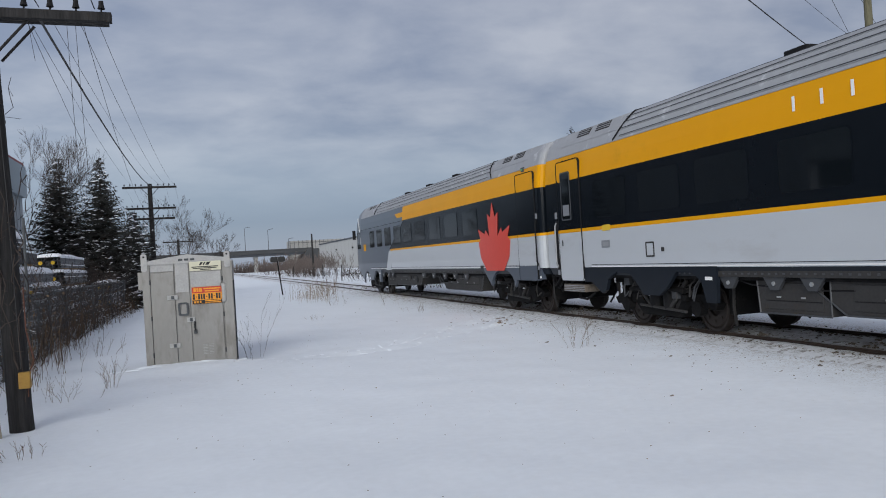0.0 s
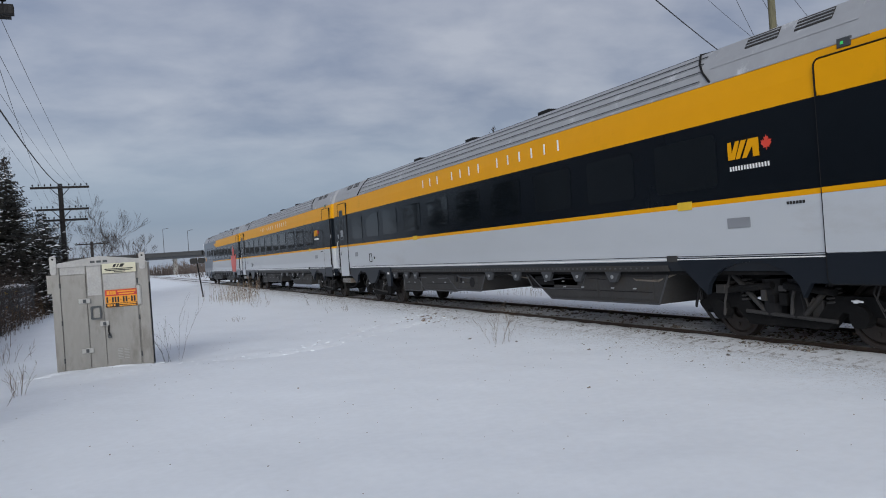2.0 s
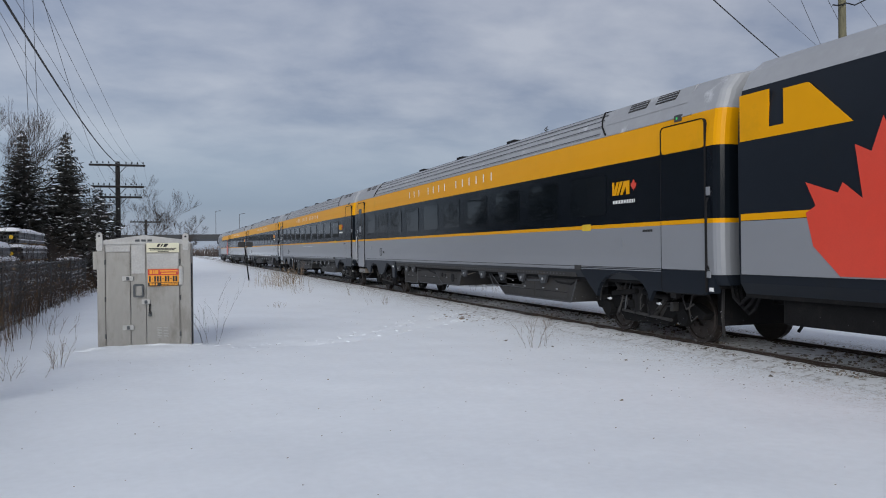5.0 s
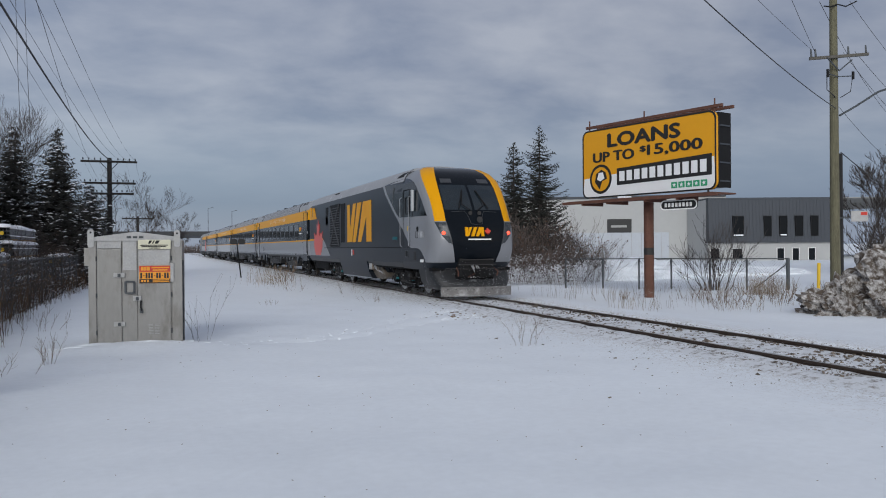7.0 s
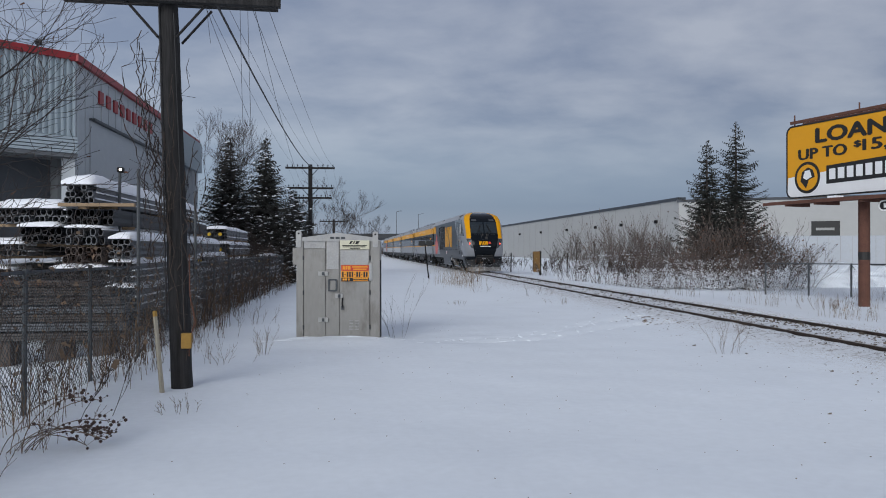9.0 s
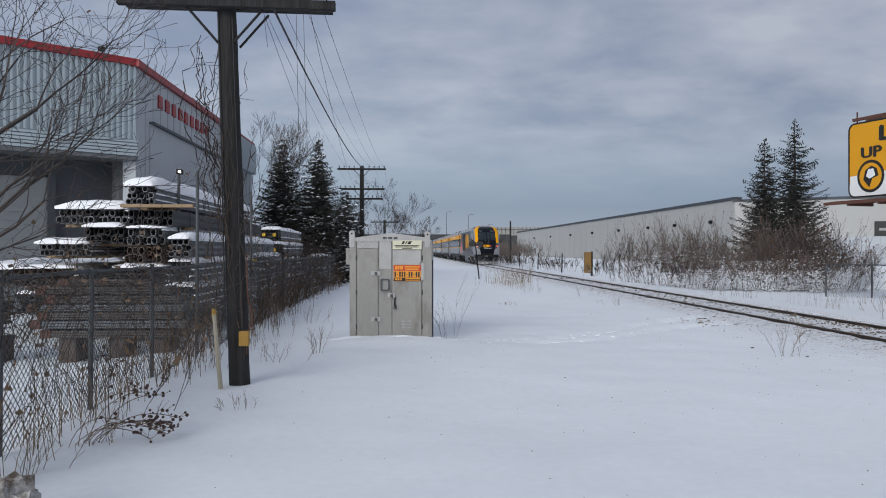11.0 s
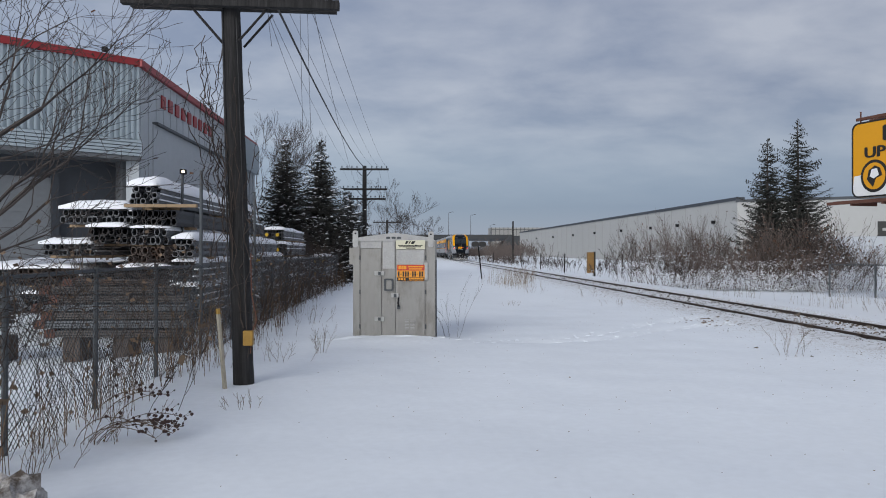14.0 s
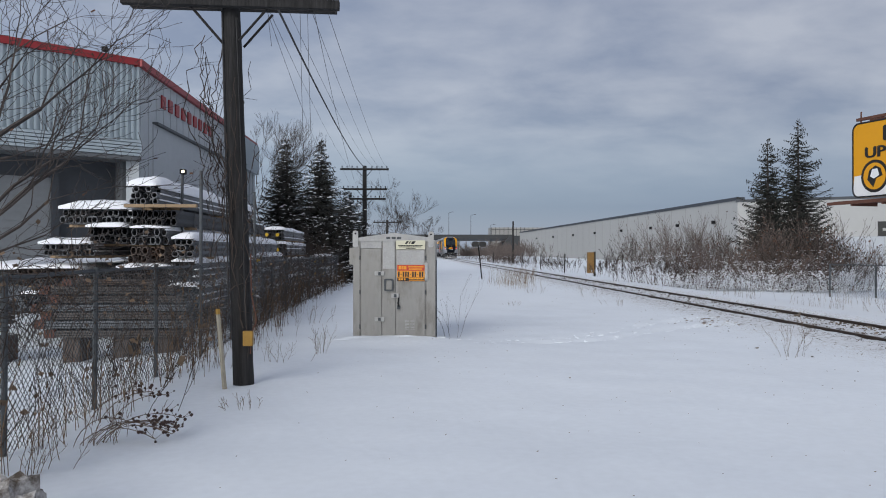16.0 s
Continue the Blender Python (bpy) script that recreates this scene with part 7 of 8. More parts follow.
for k, (x, y, h, w) in enumerate(((20.5, 24.5, 0.9, 2.2), (22.0, 23.5, 1.0, 2.4), (23.8, 25.0, 1.1, 2.0), (21.0, 26.5, 0.8, 2.2), (19.0, 22.3, 0.55, 2.0), (24.8, 23.0, 0.9, 1.6), (17.6, 27.0, 0.6, 1.8), (23.0, 20.6, 0.8, 1.2))):
    shrub(x, y, -0.55, h, w, 170 + k, "dry weed stalks standing in snow across the track", stems=20, level=1, mat=WEED, twig=0.004, name="dry_weeds")
for k, (x, y, w) in enumerate(((13.8, 20.5, 1.0), (16.5, 23.5, 1.6), (18.6, 21.4, 1.6), (20.2, 25.2, 2.0), (22.6, 27.0, 2.0), (24.0, 24.4, 2.0), (21.4, 22.2, 1.8), (16.0, 29.0, 1.6), (18.6, 31.5, 2.0), (14.6, 33.0, 1.4), (26.6, 29.5, 1.8), (22.4, 31.6, 2.0))):
    dry_grass(x, y, w, w * 0.9, 32, 0.6, 800 + k, "sparse tan grass poking through the snow across the track", mat=WEED if k % 2 else STRAW)
dry_grass(25.2, 27.5, 1.4, 0.8, 240, 0.9, 31, "clump of tan dry grass by the fence")
dry_grass(5.6, 40.6, 1.3, 6.0, 170, 0.95, 32, "bank of tall tan dry grass in the snow")
shrub(6.5, 42.5, -0.13, 1.2, 1.2, 181, "dark dry weeds among the grass", stems=14, level=1, mat=WEED, twig=0.006, name="dry_weeds")
shrub(6.55, 12.9, -0.12, 0.75, 0.5, 182, "single fine dry weed standing in the snow", stems=8, level=1, mat=WEED, twig=0.0018, name="dry_weeds", thick=0.4)
for k, (x, y, h, w) in enumerate(((7.2, 30, 0.5, 1.2), (6.9, 25, 0.3, 1.0), (5.6, 33, 0.35, 0.9), (-1.85, 9.1, 0.22, 0.35), (-2.1, 13.0, 0.45, 0.6), (-1.46, 14.0, 0.5, 0.4), (-2.9, 14.5, 0.7, 0.7), (-2.6, 17.0, 0.7, 0.8), (-2.3, 20.0, 0.6, 0.8), (3.6, 26, 0.2, 0.5), (-3.0, 12.4, 0.6, 0.5), (-3.1, 6.7, 0.5, 0.5), (-2.75, 7.7, 0.45, 0.6))):
    shrub(x, y, ground_z(x, y), h, w, 190 + k, "sparse dry weed stalks poking out of the snow", stems=9, level=1, mat=WEED, twig=0.0018, name="dry_weeds", thick=0.5)


def arching_weed():
    t = thing("dry_weeds", "arching dry weed with dark seed heads in the snow", "weed", at=(-3.0, 7.6, -0.15))
    bm, hd = bmesh.new(), bmesh.new()
    rng = random.Random(77)
    for k in range(12):
        q, a = Vector((rng.uniform(-0.15, 0.15), rng.uniform(-0.1, 0.1), 0)), rng.uniform(-0.4, 0.5)
        d = Vector((0.5 + rng.uniform(-0.5, 0.5), a, 1)).normalized()
        for j in range(9):
            nq = q + d * 0.09
            add_tube(bm, q, nq, 0.005, 0.004, n=3, cap=False)
            d = (d + Vector((0.12, rng.gauss(0, 0.06), -0.16))).normalized()
            q = nq
            if j > 5:
                for _ in range(3):
                    e = q + Vector((rng.gauss(0, 0.05), rng.gauss(0, 0.05), rng.gauss(0.02, 0.04)))
                    add_tube(bm, q, e, 0.002, n=3, cap=False)
                    bmesh.ops.create_icosphere(hd, subdivisions=1, radius=rng.uniform(0.01, 0.02), matrix=Matrix.Translation(e))
    part("stems", bm, WEED, t)
    part("seed_heads", hd, material("seed_heads", (0.05, 0.03, 0.025), 0.9, vary=0.3), t)


arching_weed()


# ---- steel yard and shop on the near side ----
ROLLER = material("roller_door_grey", (0.19, 0.205, 0.22), 0.6, vary=0.08, scale=0.6, grain=6)


def yard_shop():
    b = thing("shop_building", "pale corrugated metal industrial building with red roof trim", "building", at=(0, 0, 0))
    # long wall parallel to the track
    part("side_wall", box(-9.9, -9.45, 28.5, 50.4, -0.8, 8.25), SIDING2, b)
    bm = bmesh.new()
    for k in range(24):
        y = 28.6 + k * 0.91
        add_box(bm, -9.45, -9.42, y, y + 0.03, 3.2, 8.2)
    part("panel_seam", bm, SIDING2, b)
    part("lower_side_wall", box(-9.45, -9.40, 30.0, 44.0, -0.8, 6.45), SIDING2, b)
    # shadow line on top of the lower wall, drawn as a dark strip
    part("shadow_line_ledge", box(-9.45, -9.25, 30.0, 44.2, 6.45, 6.54), GALV, b, "thin dark ledge standing in for the wall's shadow line")
    part("far_upper_block", box(-9.45, -9.2, 44.6, 50.5, 6.5, 8.3), SIDING, b)
    part("side_trim", box(-9.95, -9.3, 28.4, 50.5, 8.25, 8.5), TRIMRED, b, "red roof trim")
    # front wall turned towards the yard
    d = Vector((-9.45 + 14.2, 28.5 - 24.3, 0))
    L = d.length * 2.2
    ang = math.degrees(math.atan2(-d.y, -d.x))
    m = pose(-9.45, 28.5, 0, 0, 0, ang)

    def fbox(name, x0, x1, y0, y1, z0, z1, mat, label=""):
        return part(name, box(x0, x1, y0, y1, z0, z1, m=m), mat, b, label)
    fbox("front_wall", 0, L, -0.5, -0.05, 5.0, 8.3, SIDING)
    bm = bmesh.new()
    for k in range(int(L / 0.2)):
        add_box(bm, 0.2 * k, 0.2 * k + 0.08, -0.05, 0.03, 5.65, 8.3, m=m)
    part("corrugation", bm, SIDING, b)
    for k in range(5):
        fbox("eave_board", -0.05, L, -0.02, 0.14 - 0.01 * k, 5.05 + 0.12 * k, 5.14 + 0.12 * k, SIDING)
    fbox("front_trim", -0.1, L, -0.5, 0.12, 8.28, 8.52, TRIMRED, "red roof trim")
    # recess under the canopy: its shade is put into these dark wall colours
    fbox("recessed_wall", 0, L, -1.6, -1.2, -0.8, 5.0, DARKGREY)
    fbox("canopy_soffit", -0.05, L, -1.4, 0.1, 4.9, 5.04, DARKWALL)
    g = fbox("roller_door", 2.6, 7.6, -1.2, -1.1, -0.7, 4.2, ROLLER)
    for k in range(16):
        part("door_slat", box(2.65, 7.55, -1.1, -1.08, -0.6 + 0.3 * k, -0.4 + 0.3 * k, m=m), ROLLER, g)
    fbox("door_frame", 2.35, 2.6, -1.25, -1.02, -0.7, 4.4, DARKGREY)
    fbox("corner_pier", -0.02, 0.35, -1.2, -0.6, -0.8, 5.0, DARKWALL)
    part("roof", prism([(-9.9, 28.4), (-9.9, 50.5), (-30, 50.5), (-30, 10)], "z", 8.1, 8.26), CONCRETE, b)
    # red raised sign letters as plain bars
    for k in range(9):
        y = 31.0 + k * 0.93
        part("sign_bar", box(-9.45, -9.38, y, y + 0.5, 7.25, 7.75, bevel=0.02), TRIMRED, b, "raised red sign letter")
    part("roof_floodlight", box(-10.32, -10.14, 27.3, 27.5, 8.52, 8.68, bevel=0.03), SEAM, b)


yard_shop()
fl = thing("flood_lamp", "small lit floodlight on a thin galvanised mast", "lamp", at=(-5.23, 18.6, -0.5))
part("mast", tube((0, 0, 0), (0.06, 0, 4.05), 0.035), GALV, fl)
part("lamp_head", box(0.02, 0.15, -0.12, 0.06, 3.97, 4.09, bevel=0.02), SEAM, fl)
part("lamp_lens", box(0.075, 0.135, -0.128, -0.12, 4.0, 4.06), LAMPW, fl)


STEEL = material("bare_steel_profiles", (0.125, 0.133, 0.145), 0.6, 0.3, vary=0.3, scale=1.5, grain=20, stretch=(1, 0.15, 1))
STEELBLACK = material("black_pipe_and_inner_shade", (0.016, 0.018, 0.022), 0.6, vary=0.3)
STEELRUST = material("rusting_steel", (0.085, 0.065, 0.055), 0.8, vary=0.3, scale=3, grain=20, dirt=(0.10, 0.045, 0.02), dirt_amount=0.4, dirt_scale=2)
BUNDLES = {}


def bundle(x0, x1, y0, y1, z0, h, mat, seed, rz=0.0, snow=0.1, label="bundle of hollow steel profiles with snow lying on top"):
    """A strapped stack of hollow profiles lying along y, open ends towards -y, with a snow cap."""
    rng = random.Random(seed)
    w, L = x1 - x0, y1 - y0
    t = thing("profile_bundle", label, "steel profiles", at=((x0 + x1) / 2, y0, z0), rz=rz, group="bundles of steel profiles in the yard")
    rows, cols = max(1, round(h / 0.15)), max(2, round(w / 0.135))
    cw_, ch = w / cols, h / rows
    for i in range(rows):
        for j in range(cols):
            cx, cz = -w / 2 + cw_ * (j + 0.5), ch * (i + 0.5)
            hexo = [(cx + cw_ * 0.5 * a, cz + ch * 0.5 * b) for a, b in ((-1, 0), (-0.6, 0.96), (0.6, 0.96), (1, 0), (0.6, -0.96), (-0.6, -0.96))]
            hexi = [(cx + cw_ * 0.40 * a, cz + ch * 0.38 * b) for a, b in ((-1, 0), (-0.6, 0.96), (0.6, 0.96), (1, 0), (0.6, -0.96), (-0.6, -0.96))]
            off = rng.uniform(0, 0.34)
            part("hollow_profile", ring_prism(hexo, hexi, "y", off, L), mat, t)
    for i in range(rows):
        if snow and rng.random() < 0.8:
            part("ledge_snow", box(w / 2 - 0.05, w / 2 + 0.018, 0.25 * rng.random(), L, ch * (i + 0.72), ch * (i + 0.95), bevel=0.008), SNOW_TOP, t, "line of snow along the side")
    # added dark box gives the hollow profiles their inner shade
    part("inside_shade_fill", box(-w / 2 + 0.03, w / 2 - 0.03, 0.6, L - 0.3, 0.03, h - 0.03), STEELBLACK, t)
    for f in (0.12, 0.5, 0.85):
        part("timber_bearer", box(-w / 2 - 0.12, w / 2 + 0.12, L * f, L * f + 0.1, -0.06, 0.0), LUMBER, t)
        part("strap", ring_prism(rrect(-w / 2 - 0.012, w / 2 + 0.012, -0.012, h + 0.012, 0.01), rrect(-w / 2, w / 2, 0, h, 0.008), "y", L * f + 0.3, L * f + 0.34), GALV, t)
    if snow:
        bm = bmesh.new()
        ny, nx = max(6, int(L / 0.5)), 6
        top, low = [], []
        for a in range(ny + 1):
            y = L * a / ny
            for q in range(nx + 1):
                x = -w / 2 + w * q / nx
                e = (0.45 + 0.55 * min(1, min(q, nx - q) / 1.2)) * min(1, (a + 0.6) / 1.0, (ny - a + 0.6) / 1.0)
                top.append(bm.verts.new((x, y, h + 0.006 + 2.1 * snow * e * (0.75 + 0.5 * noise.noise((x * 2 + seed, y * 0.8, seed))))))
        for a in range(ny):
            for q in range(nx):
                i = a * (nx + 1) + q
                bm.faces.new((top[i], top[i + 1], top[i + nx + 2], top[i + nx + 1]))
        bot = [bm.verts.new((v.co.x, v.co.y, h - 0.002)) for v in top]
        idx = [q for q in range(nx + 1)] + [(a + 1) * (nx + 1) + nx for a in range(ny)] + [ny * (nx + 1) + nx - 1 - q for q in range(nx)] + [(ny - 1 - a) * (nx + 1) for a in range(ny - 1)]
        for i, j in zip(idx, idx[1:] + idx[:1]):
            bm.faces.new((bot[i], bot[j], top[j], top[i]))
        bmesh.ops.recalc_face_normals(bm, faces=bm.faces)
        part("snow_cap", bm, SNOW_TOP, t, "smooth cap of snow", smooth=True)
    return t


# tall pile, from the ground up
S = 17.3
for k, (x0, x1, z0, h, mat, sn) in enumerate((
        (-6.5, -5.2, -0.1, 0.42, STEELRUST, 0.0), (-6.4, -5.3, 0.4, 0.40, STEEL, 0.05), (-6.3, -5.15, 0.9, 0.42, STEELRUST, 0.08), (-5.98, -5.2, 1.42, 0.36, STEELRUST, 0.0),
        (-5.97, -5.2, 1.82, 0.37, STEEL, 0.06), (-5.98, -5.05, 2.24, 0.36, STEELBLACK, 0.0), (-6.0, -5.35, 2.70, 0.40, STEEL, 0.13),
        (-5.15, -4.5, 0.4, 0.5, STEEL, 0.06), (-5.1, -4.6, 1.0, 0.45, STEEL, 0.07), (-5.05, -4.6, 1.55, 0.4, STEEL, 0.1))):
    bundle(x0, x1, S + 0.1 * (k % 3), S + 11.5, z0, h, mat, 300 + k, snow=sn)
for k, (x0, x1, y0, z0, h, mat, sn) in enumerate((
        (-8.05, -6.9, 17.7, 1.58, 0.26, STEEL, 0.10), (-6.95, -6.12, 17.5, 1.85, 0.36, STEELBLACK, 0.08), (-7.65, -6.1, 17.8, 2.30, 0.32, STEEL, 0.14),
        (-8.6, -7.2, 17.8, 0.9, 0.4, STEELRUST, 0.05), (-8.4, -6.9, 17.6, 0.3, 0.45, STEEL, 0.06), (-9.9, -8.9, 18.6, 0.9, 0.36, STEEL, 0.12))):
    bundle(x0, x1, y0, y0 + 8.5, z0, h, mat, 330 + k, rz=3, snow=sn, label="shorter bundle of steel profiles under thick snow")
# long deck profiles lying across, seen from the side
SHEETBROWN = material("weathered_sheet_steel", (0.105, 0.092, 0.085), 0.75, 0.2, vary=0.35, scale=2, grain=25, dirt=(0.07, 0.045, 0.032), dirt_amount=0.4, dirt_scale=2.5, stretch=(0.2, 1, 1))
for k, (x0, x1, y, z0, h, mat) in enumerate(((-6.5, -4.0, 14.6, 0.16, 0.13, SHEETBROWN), (-6.7, -3.95, 14.65, 0.32, 0.14, STEEL), (-6.6, -4.05, 14.7, 0.48, 0.13, SHEETBROWN), (-6.8, -4.0, 14.75, 0.63, 0.12, STEEL), (-6.5, -4.1, 14.8, 0.78, 0.13, SHEETBROWN), (-6.7, -4.3, 14.85, 0.94, 0.14, SHEETBROWN), (-6.3, -4.6, 14.9, 1.1, 0.1, STEELRUST), (-9.2, -7.1, 14.2, 0.42, 0.22, STEELRUST), (-9.0, -7.2, 14.5, 0.64, 0.2, STEEL))):
    t = thing("steel_deck_profile", "long weathered ribbed steel deck profile lying across the yard", "steel profiles", at=(x0, y, z0 - 0.05), rz=1.0 * (k % 3 - 1), group="deck profiles in the yard")
    for j in range(3):
        part("rib", box(0, x1 - x0, -0.03 * (j % 2), 0.5, h * j / 3, h * (j + 0.8) / 3, bevel=0.008), mat, t)
    part("end_plate", box(-0.03, 0.16, -0.035, 0.5, -0.01, h + 0.01, bevel=0.006), RUST, t)
# supports of the deck profiles
for x in (-8.3, -7.5, -6.1, -5.2, -4.4):
    t = thing("timber_support", "short rusted support beam under the profiles", "support beam", at=(x, 14.9, -0.5), group="supports in the yard")
    part("beam", box(-0.16, 0.16, -0.2, 0.45, -0.1, 0.6, bevel=0.04), STEELRUST, t)
# further piles
for k, (x0, x1, y0, L, z0, h, mat) in enumerate(((-5.6, -4.4, 30.2, 6, 0.2, 0.5, STEEL), (-5.6, -4.5, 30.3, 6, 0.85, 0.5, STEEL), (-5.5, -4.5, 30.4, 6, 1.5, 0.45, STEEL), (-5.5, -4.6, 30.4, 6, 2.1, 0.4, STEEL),
                                              (-6.9, -5.8, 31, 6, 0.3, 0.6, STEELRUST), (-6.8, -5.8, 31, 6, 1.1, 0.5, STEEL), (-4.6, -3.9, 39, 5, 0.3, 0.5, STEEL), (-4.6, -3.9, 39, 5, 0.95, 0.45, STEEL),
                                              (-5.3, -4.3, 24.5, 5, 0.1, 0.4, STEEL), (-5.2, -4.4, 24.6, 5, 0.65, 0.4, STEEL), (-5.2, -4.5, 24.7, 5, 1.2, 0.34, STEEL), (-6.6, -5.7, 37.5, 5, 0.5, 0.5, STEEL), (-6.5, -5.7, 37.6, 5, 1.15, 0.4, STEEL))):
    bundle(x0, x1, y0, y0 + L, z0, h, mat, 360 + k, snow=0.07, label="snow-covered bundle of pipes stacked behind the fence")
    for q in range(2):
        part("cap_yellow", tube((x0 + 0.25 + 0.4 * q - (x0 + x1) / 2, -0.02, h * 0.5), (x0 + 0.25 + 0.4 * q - (x0 + x1) / 2, 0.02, h * 0.5), 0.07, n=8), YPOST, bpy.data.objects[[o.name for o in bpy.data.objects if o.name.startswith("profile_bundle")][-1]])
tm = thing("timber_beam", "raw yellow timber beam between the stacked bundles", "timber", at=(-6.05, 17.25, 2.63))
part("beam", box(0, 1.55, 0, 0.14, 0, 0.07, bevel=0.01), LUMBER, tm)


def chain_fence():
    f = thing("chain_link_fence", "sagging galvanised chain-link fence grown through with dry vines", "fence", at=(0, 0, 0))
    X = -3.58
    for k, y in enumerate((5.2, 7.2, 9.25, 11.5, 14.0, 16.5, 19.0, 21.5, 24.0, 27.0, 30.0, 33.0, 36.0, 39.0, 42.0)):
        tall = 3.1 if k in (4, 5, 6) else 1.5
        part("post", tube((X, y, -0.5), (X + 0.01 * (k % 3), y, tall), 0.03, n=8), GALV, f)
    for (y0, z0, y1, z1) in ((4.0, 1.42, 9.25, 1.46), (9.25, 1.46, 16.5, 1.40), (16.5, 1.40, 42, 1.42)):
        part("top_rail", tube((X, y0, z0), (X, y1, z1), 0.024, n=6), GALV, f)
    bm = bmesh.new()
    sp, h0, h1 = 0.085, -0.22, 1.43
    H = h1 - h0
    y = 3.5 - H
    while y < 24:
        for sgn in (1, -1):
            a, b = (y, y + H) if sgn > 0 else (y + H, y)
            pts = []
            for q in range(9):
                u = q / 8
                yy = a + (b - a) * u
                pts.append(Vector((X + 0.03 * math.sin(yy * 1.7) * (1 - u) + 0.05 * noise.noise((yy * 0.6, u * 2, 3)), yy, h0 + H * u + 0.02 * math.sin(yy * 2.1))))
            if min(a, b) > 3.2:
                for p0, p1 in zip(pts, pts[1:]):
                    add_tube(bm, p0, p1, 0.0036, n=3, cap=False)
        y += sp
    tagged(part("chain_mesh", bm, GALV, f, "woven wire mesh"), kind="stuff")
    bm = bmesh.new()
    y = 24.0
    while y < 42:
        for sgn in (1, -1):
            a, b = (y, y + H) if sgn > 0 else (y + H, y)
            add_tube(bm, (X, a, h0), (X, b, h1), 0.003, n=3, cap=False)
        y += 0.16
    tagged(part("far_chain_mesh", bm, GALV, f), kind="stuff")


chain_fence()


def fence_vines():
    rng = random.Random(88)
    bm, lf = bmesh.new(), bmesh.new()
    for k in range(1900):
        y = 5.0 + 34 * rng.random() ** 1.5
        x = -3.58 + rng.gauss(0.0, 0.16)
        low = rng.random() < (0.2 if y < 11 else 0.5)
        q = Vector((x, y, rng.uniform(-0.25, 0.3) if low else rng.uniform(1.0, 1.5)))
        d = Vector((rng.gauss(0, 0.25), rng.gauss(0, 0.5), 1 if low else rng.gauss(0, 0.4))).normalized()
        r = rng.uniform(0.0025, 0.006)
        for j in range(rng.randint(3, 10)):
            nq = q + d * rng.uniform(0.09, 0.17)
            add_tube(bm, q, nq, r, r * 0.85, n=3, cap=False)
            if rng.random() < 0.12:
                a = Vector((rng.gauss(0, 1), rng.gauss(0, 1), rng.gauss(0, 1))).normalized() * rng.uniform(0.015, 0.04)
                b = a.cross(Vector((rng.gauss(0, 1), rng.gauss(0, 1), 1))).normalized() * 0.025
                lf.faces.new([lf.verts.new(nq + u) for u in (a, b, -a, -b)])
            d = (d + Vector((rng.gauss(0, 0.14), rng.gauss(0, 0.3), rng.gauss(0 if low else -0.05, 0.22)))).normalized()
            q, r = nq, r * 0.9
    tagged(obj("fence_vines", bm, TWIG), "tangle of dry brown vines and stems along the fence", "dry vines", kind="stuff")
    tagged(obj("vine_leaves", lf, WEED), "shrivelled dark leaves caught on the vines", "dry leaves", kind="stuff")


fence_vines()
for k in range(9):
    dry_grass(-3.3 + 0.2 * math.sin(k), 12.5 + 3.4 * k, 0.5, 1.7, 45, 1.15, 400 + k, "tall brown dry stalks growing along the fence", mat=STALK)
for k in range(13):
    shrub(-4.5 - 0.25 * (k % 3), 19 + 2.2 * k, -0.45, 1.8 + 0.5 * (k % 3), 1.7, 420 + k, "dark bare brush growing behind the fence", stems=11, level=2, snow=0.7, mat=BARK if k % 2 else TWIG, twig=0.004)

# small heap of dirty snow at the edge of the lot


def snow_heap(name, x, y, z, sx, sy, sz, seed, label, mat=DIRTSNOW, rough=0.3, sub=4):
    bm = bmesh.new()
    bmesh.ops.create_icosphere(bm, subdivisions=sub, radius=1.0)
    for v in bm.verts:
        n = v.co.normalized()
        k = 1 + rough * noise.noise((n.x * 2 + seed, n.y * 2, n.z * 2)) + rough * 0.75 * noise.noise((n.x * 5 + seed, n.y * 5, n.z * 5)) + rough * 0.5 * noise.noise((n.x * 15, n.y * 15 + seed, n.z * 15))
        k += rough * 0.09 * abs(noise.noise((n.x * 32, n.y * 32, n.z * 32 + seed)))
        v.co = Vector((n.x * sx * k, n.y * sy * k, max(-0.15, n.z * sz * k)))
    ob = tagged(obj(name, bm, mat, smooth=False), label, "snow heap")
    ob.location = (x, y, z)
    return ob


snow_heap("dirty_snow_heap", -2.62, 5.15, -0.16, 0.34, 0.36, 0.36, 3, "small heap of grey dirty frozen snow")
snow_heap("dirty_snow_heap", 23.0, 18.0, -0.6, 2.4, 2.0, 2.05, 5, "large ploughed heap of brown dirty snow", rough=0.42, sub=5)
snow_heap("dirty_snow_heap", 21.1, 19.1, -0.6, 1.7, 1.1, 1.0, 6, "lower shoulder of a ploughed dirty snow heap", rough=0.45, sub=5)
snow_heap("snow_drift", 0.2, 15.9, -0.17, 0.55, 0.3, 0.13, 21, "little drift of snow against the metal cabinet", mat=SNOW, rough=0.2, sub=3)
snow_heap("snow_drift", -0.6, 15.95, -0.17, 0.5, 0.25, 0.07, 22, "low drift of snow at the foot of the cabinet", mat=SNOW, rough=0.2, sub=3)
snow_heap("snow_mound", 29.0, 44.0, -0.6, 5.0, 3.0, 1.45, 8, "broad white mound of ploughed snow", mat=SNOW, rough=0.14)
snow_heap("snow_mound", 36.0, 41.0, -0.6, 6.0, 2.5, 0.9, 9, "long white bank of ploughed snow", mat=SNOW, rough=0.14)


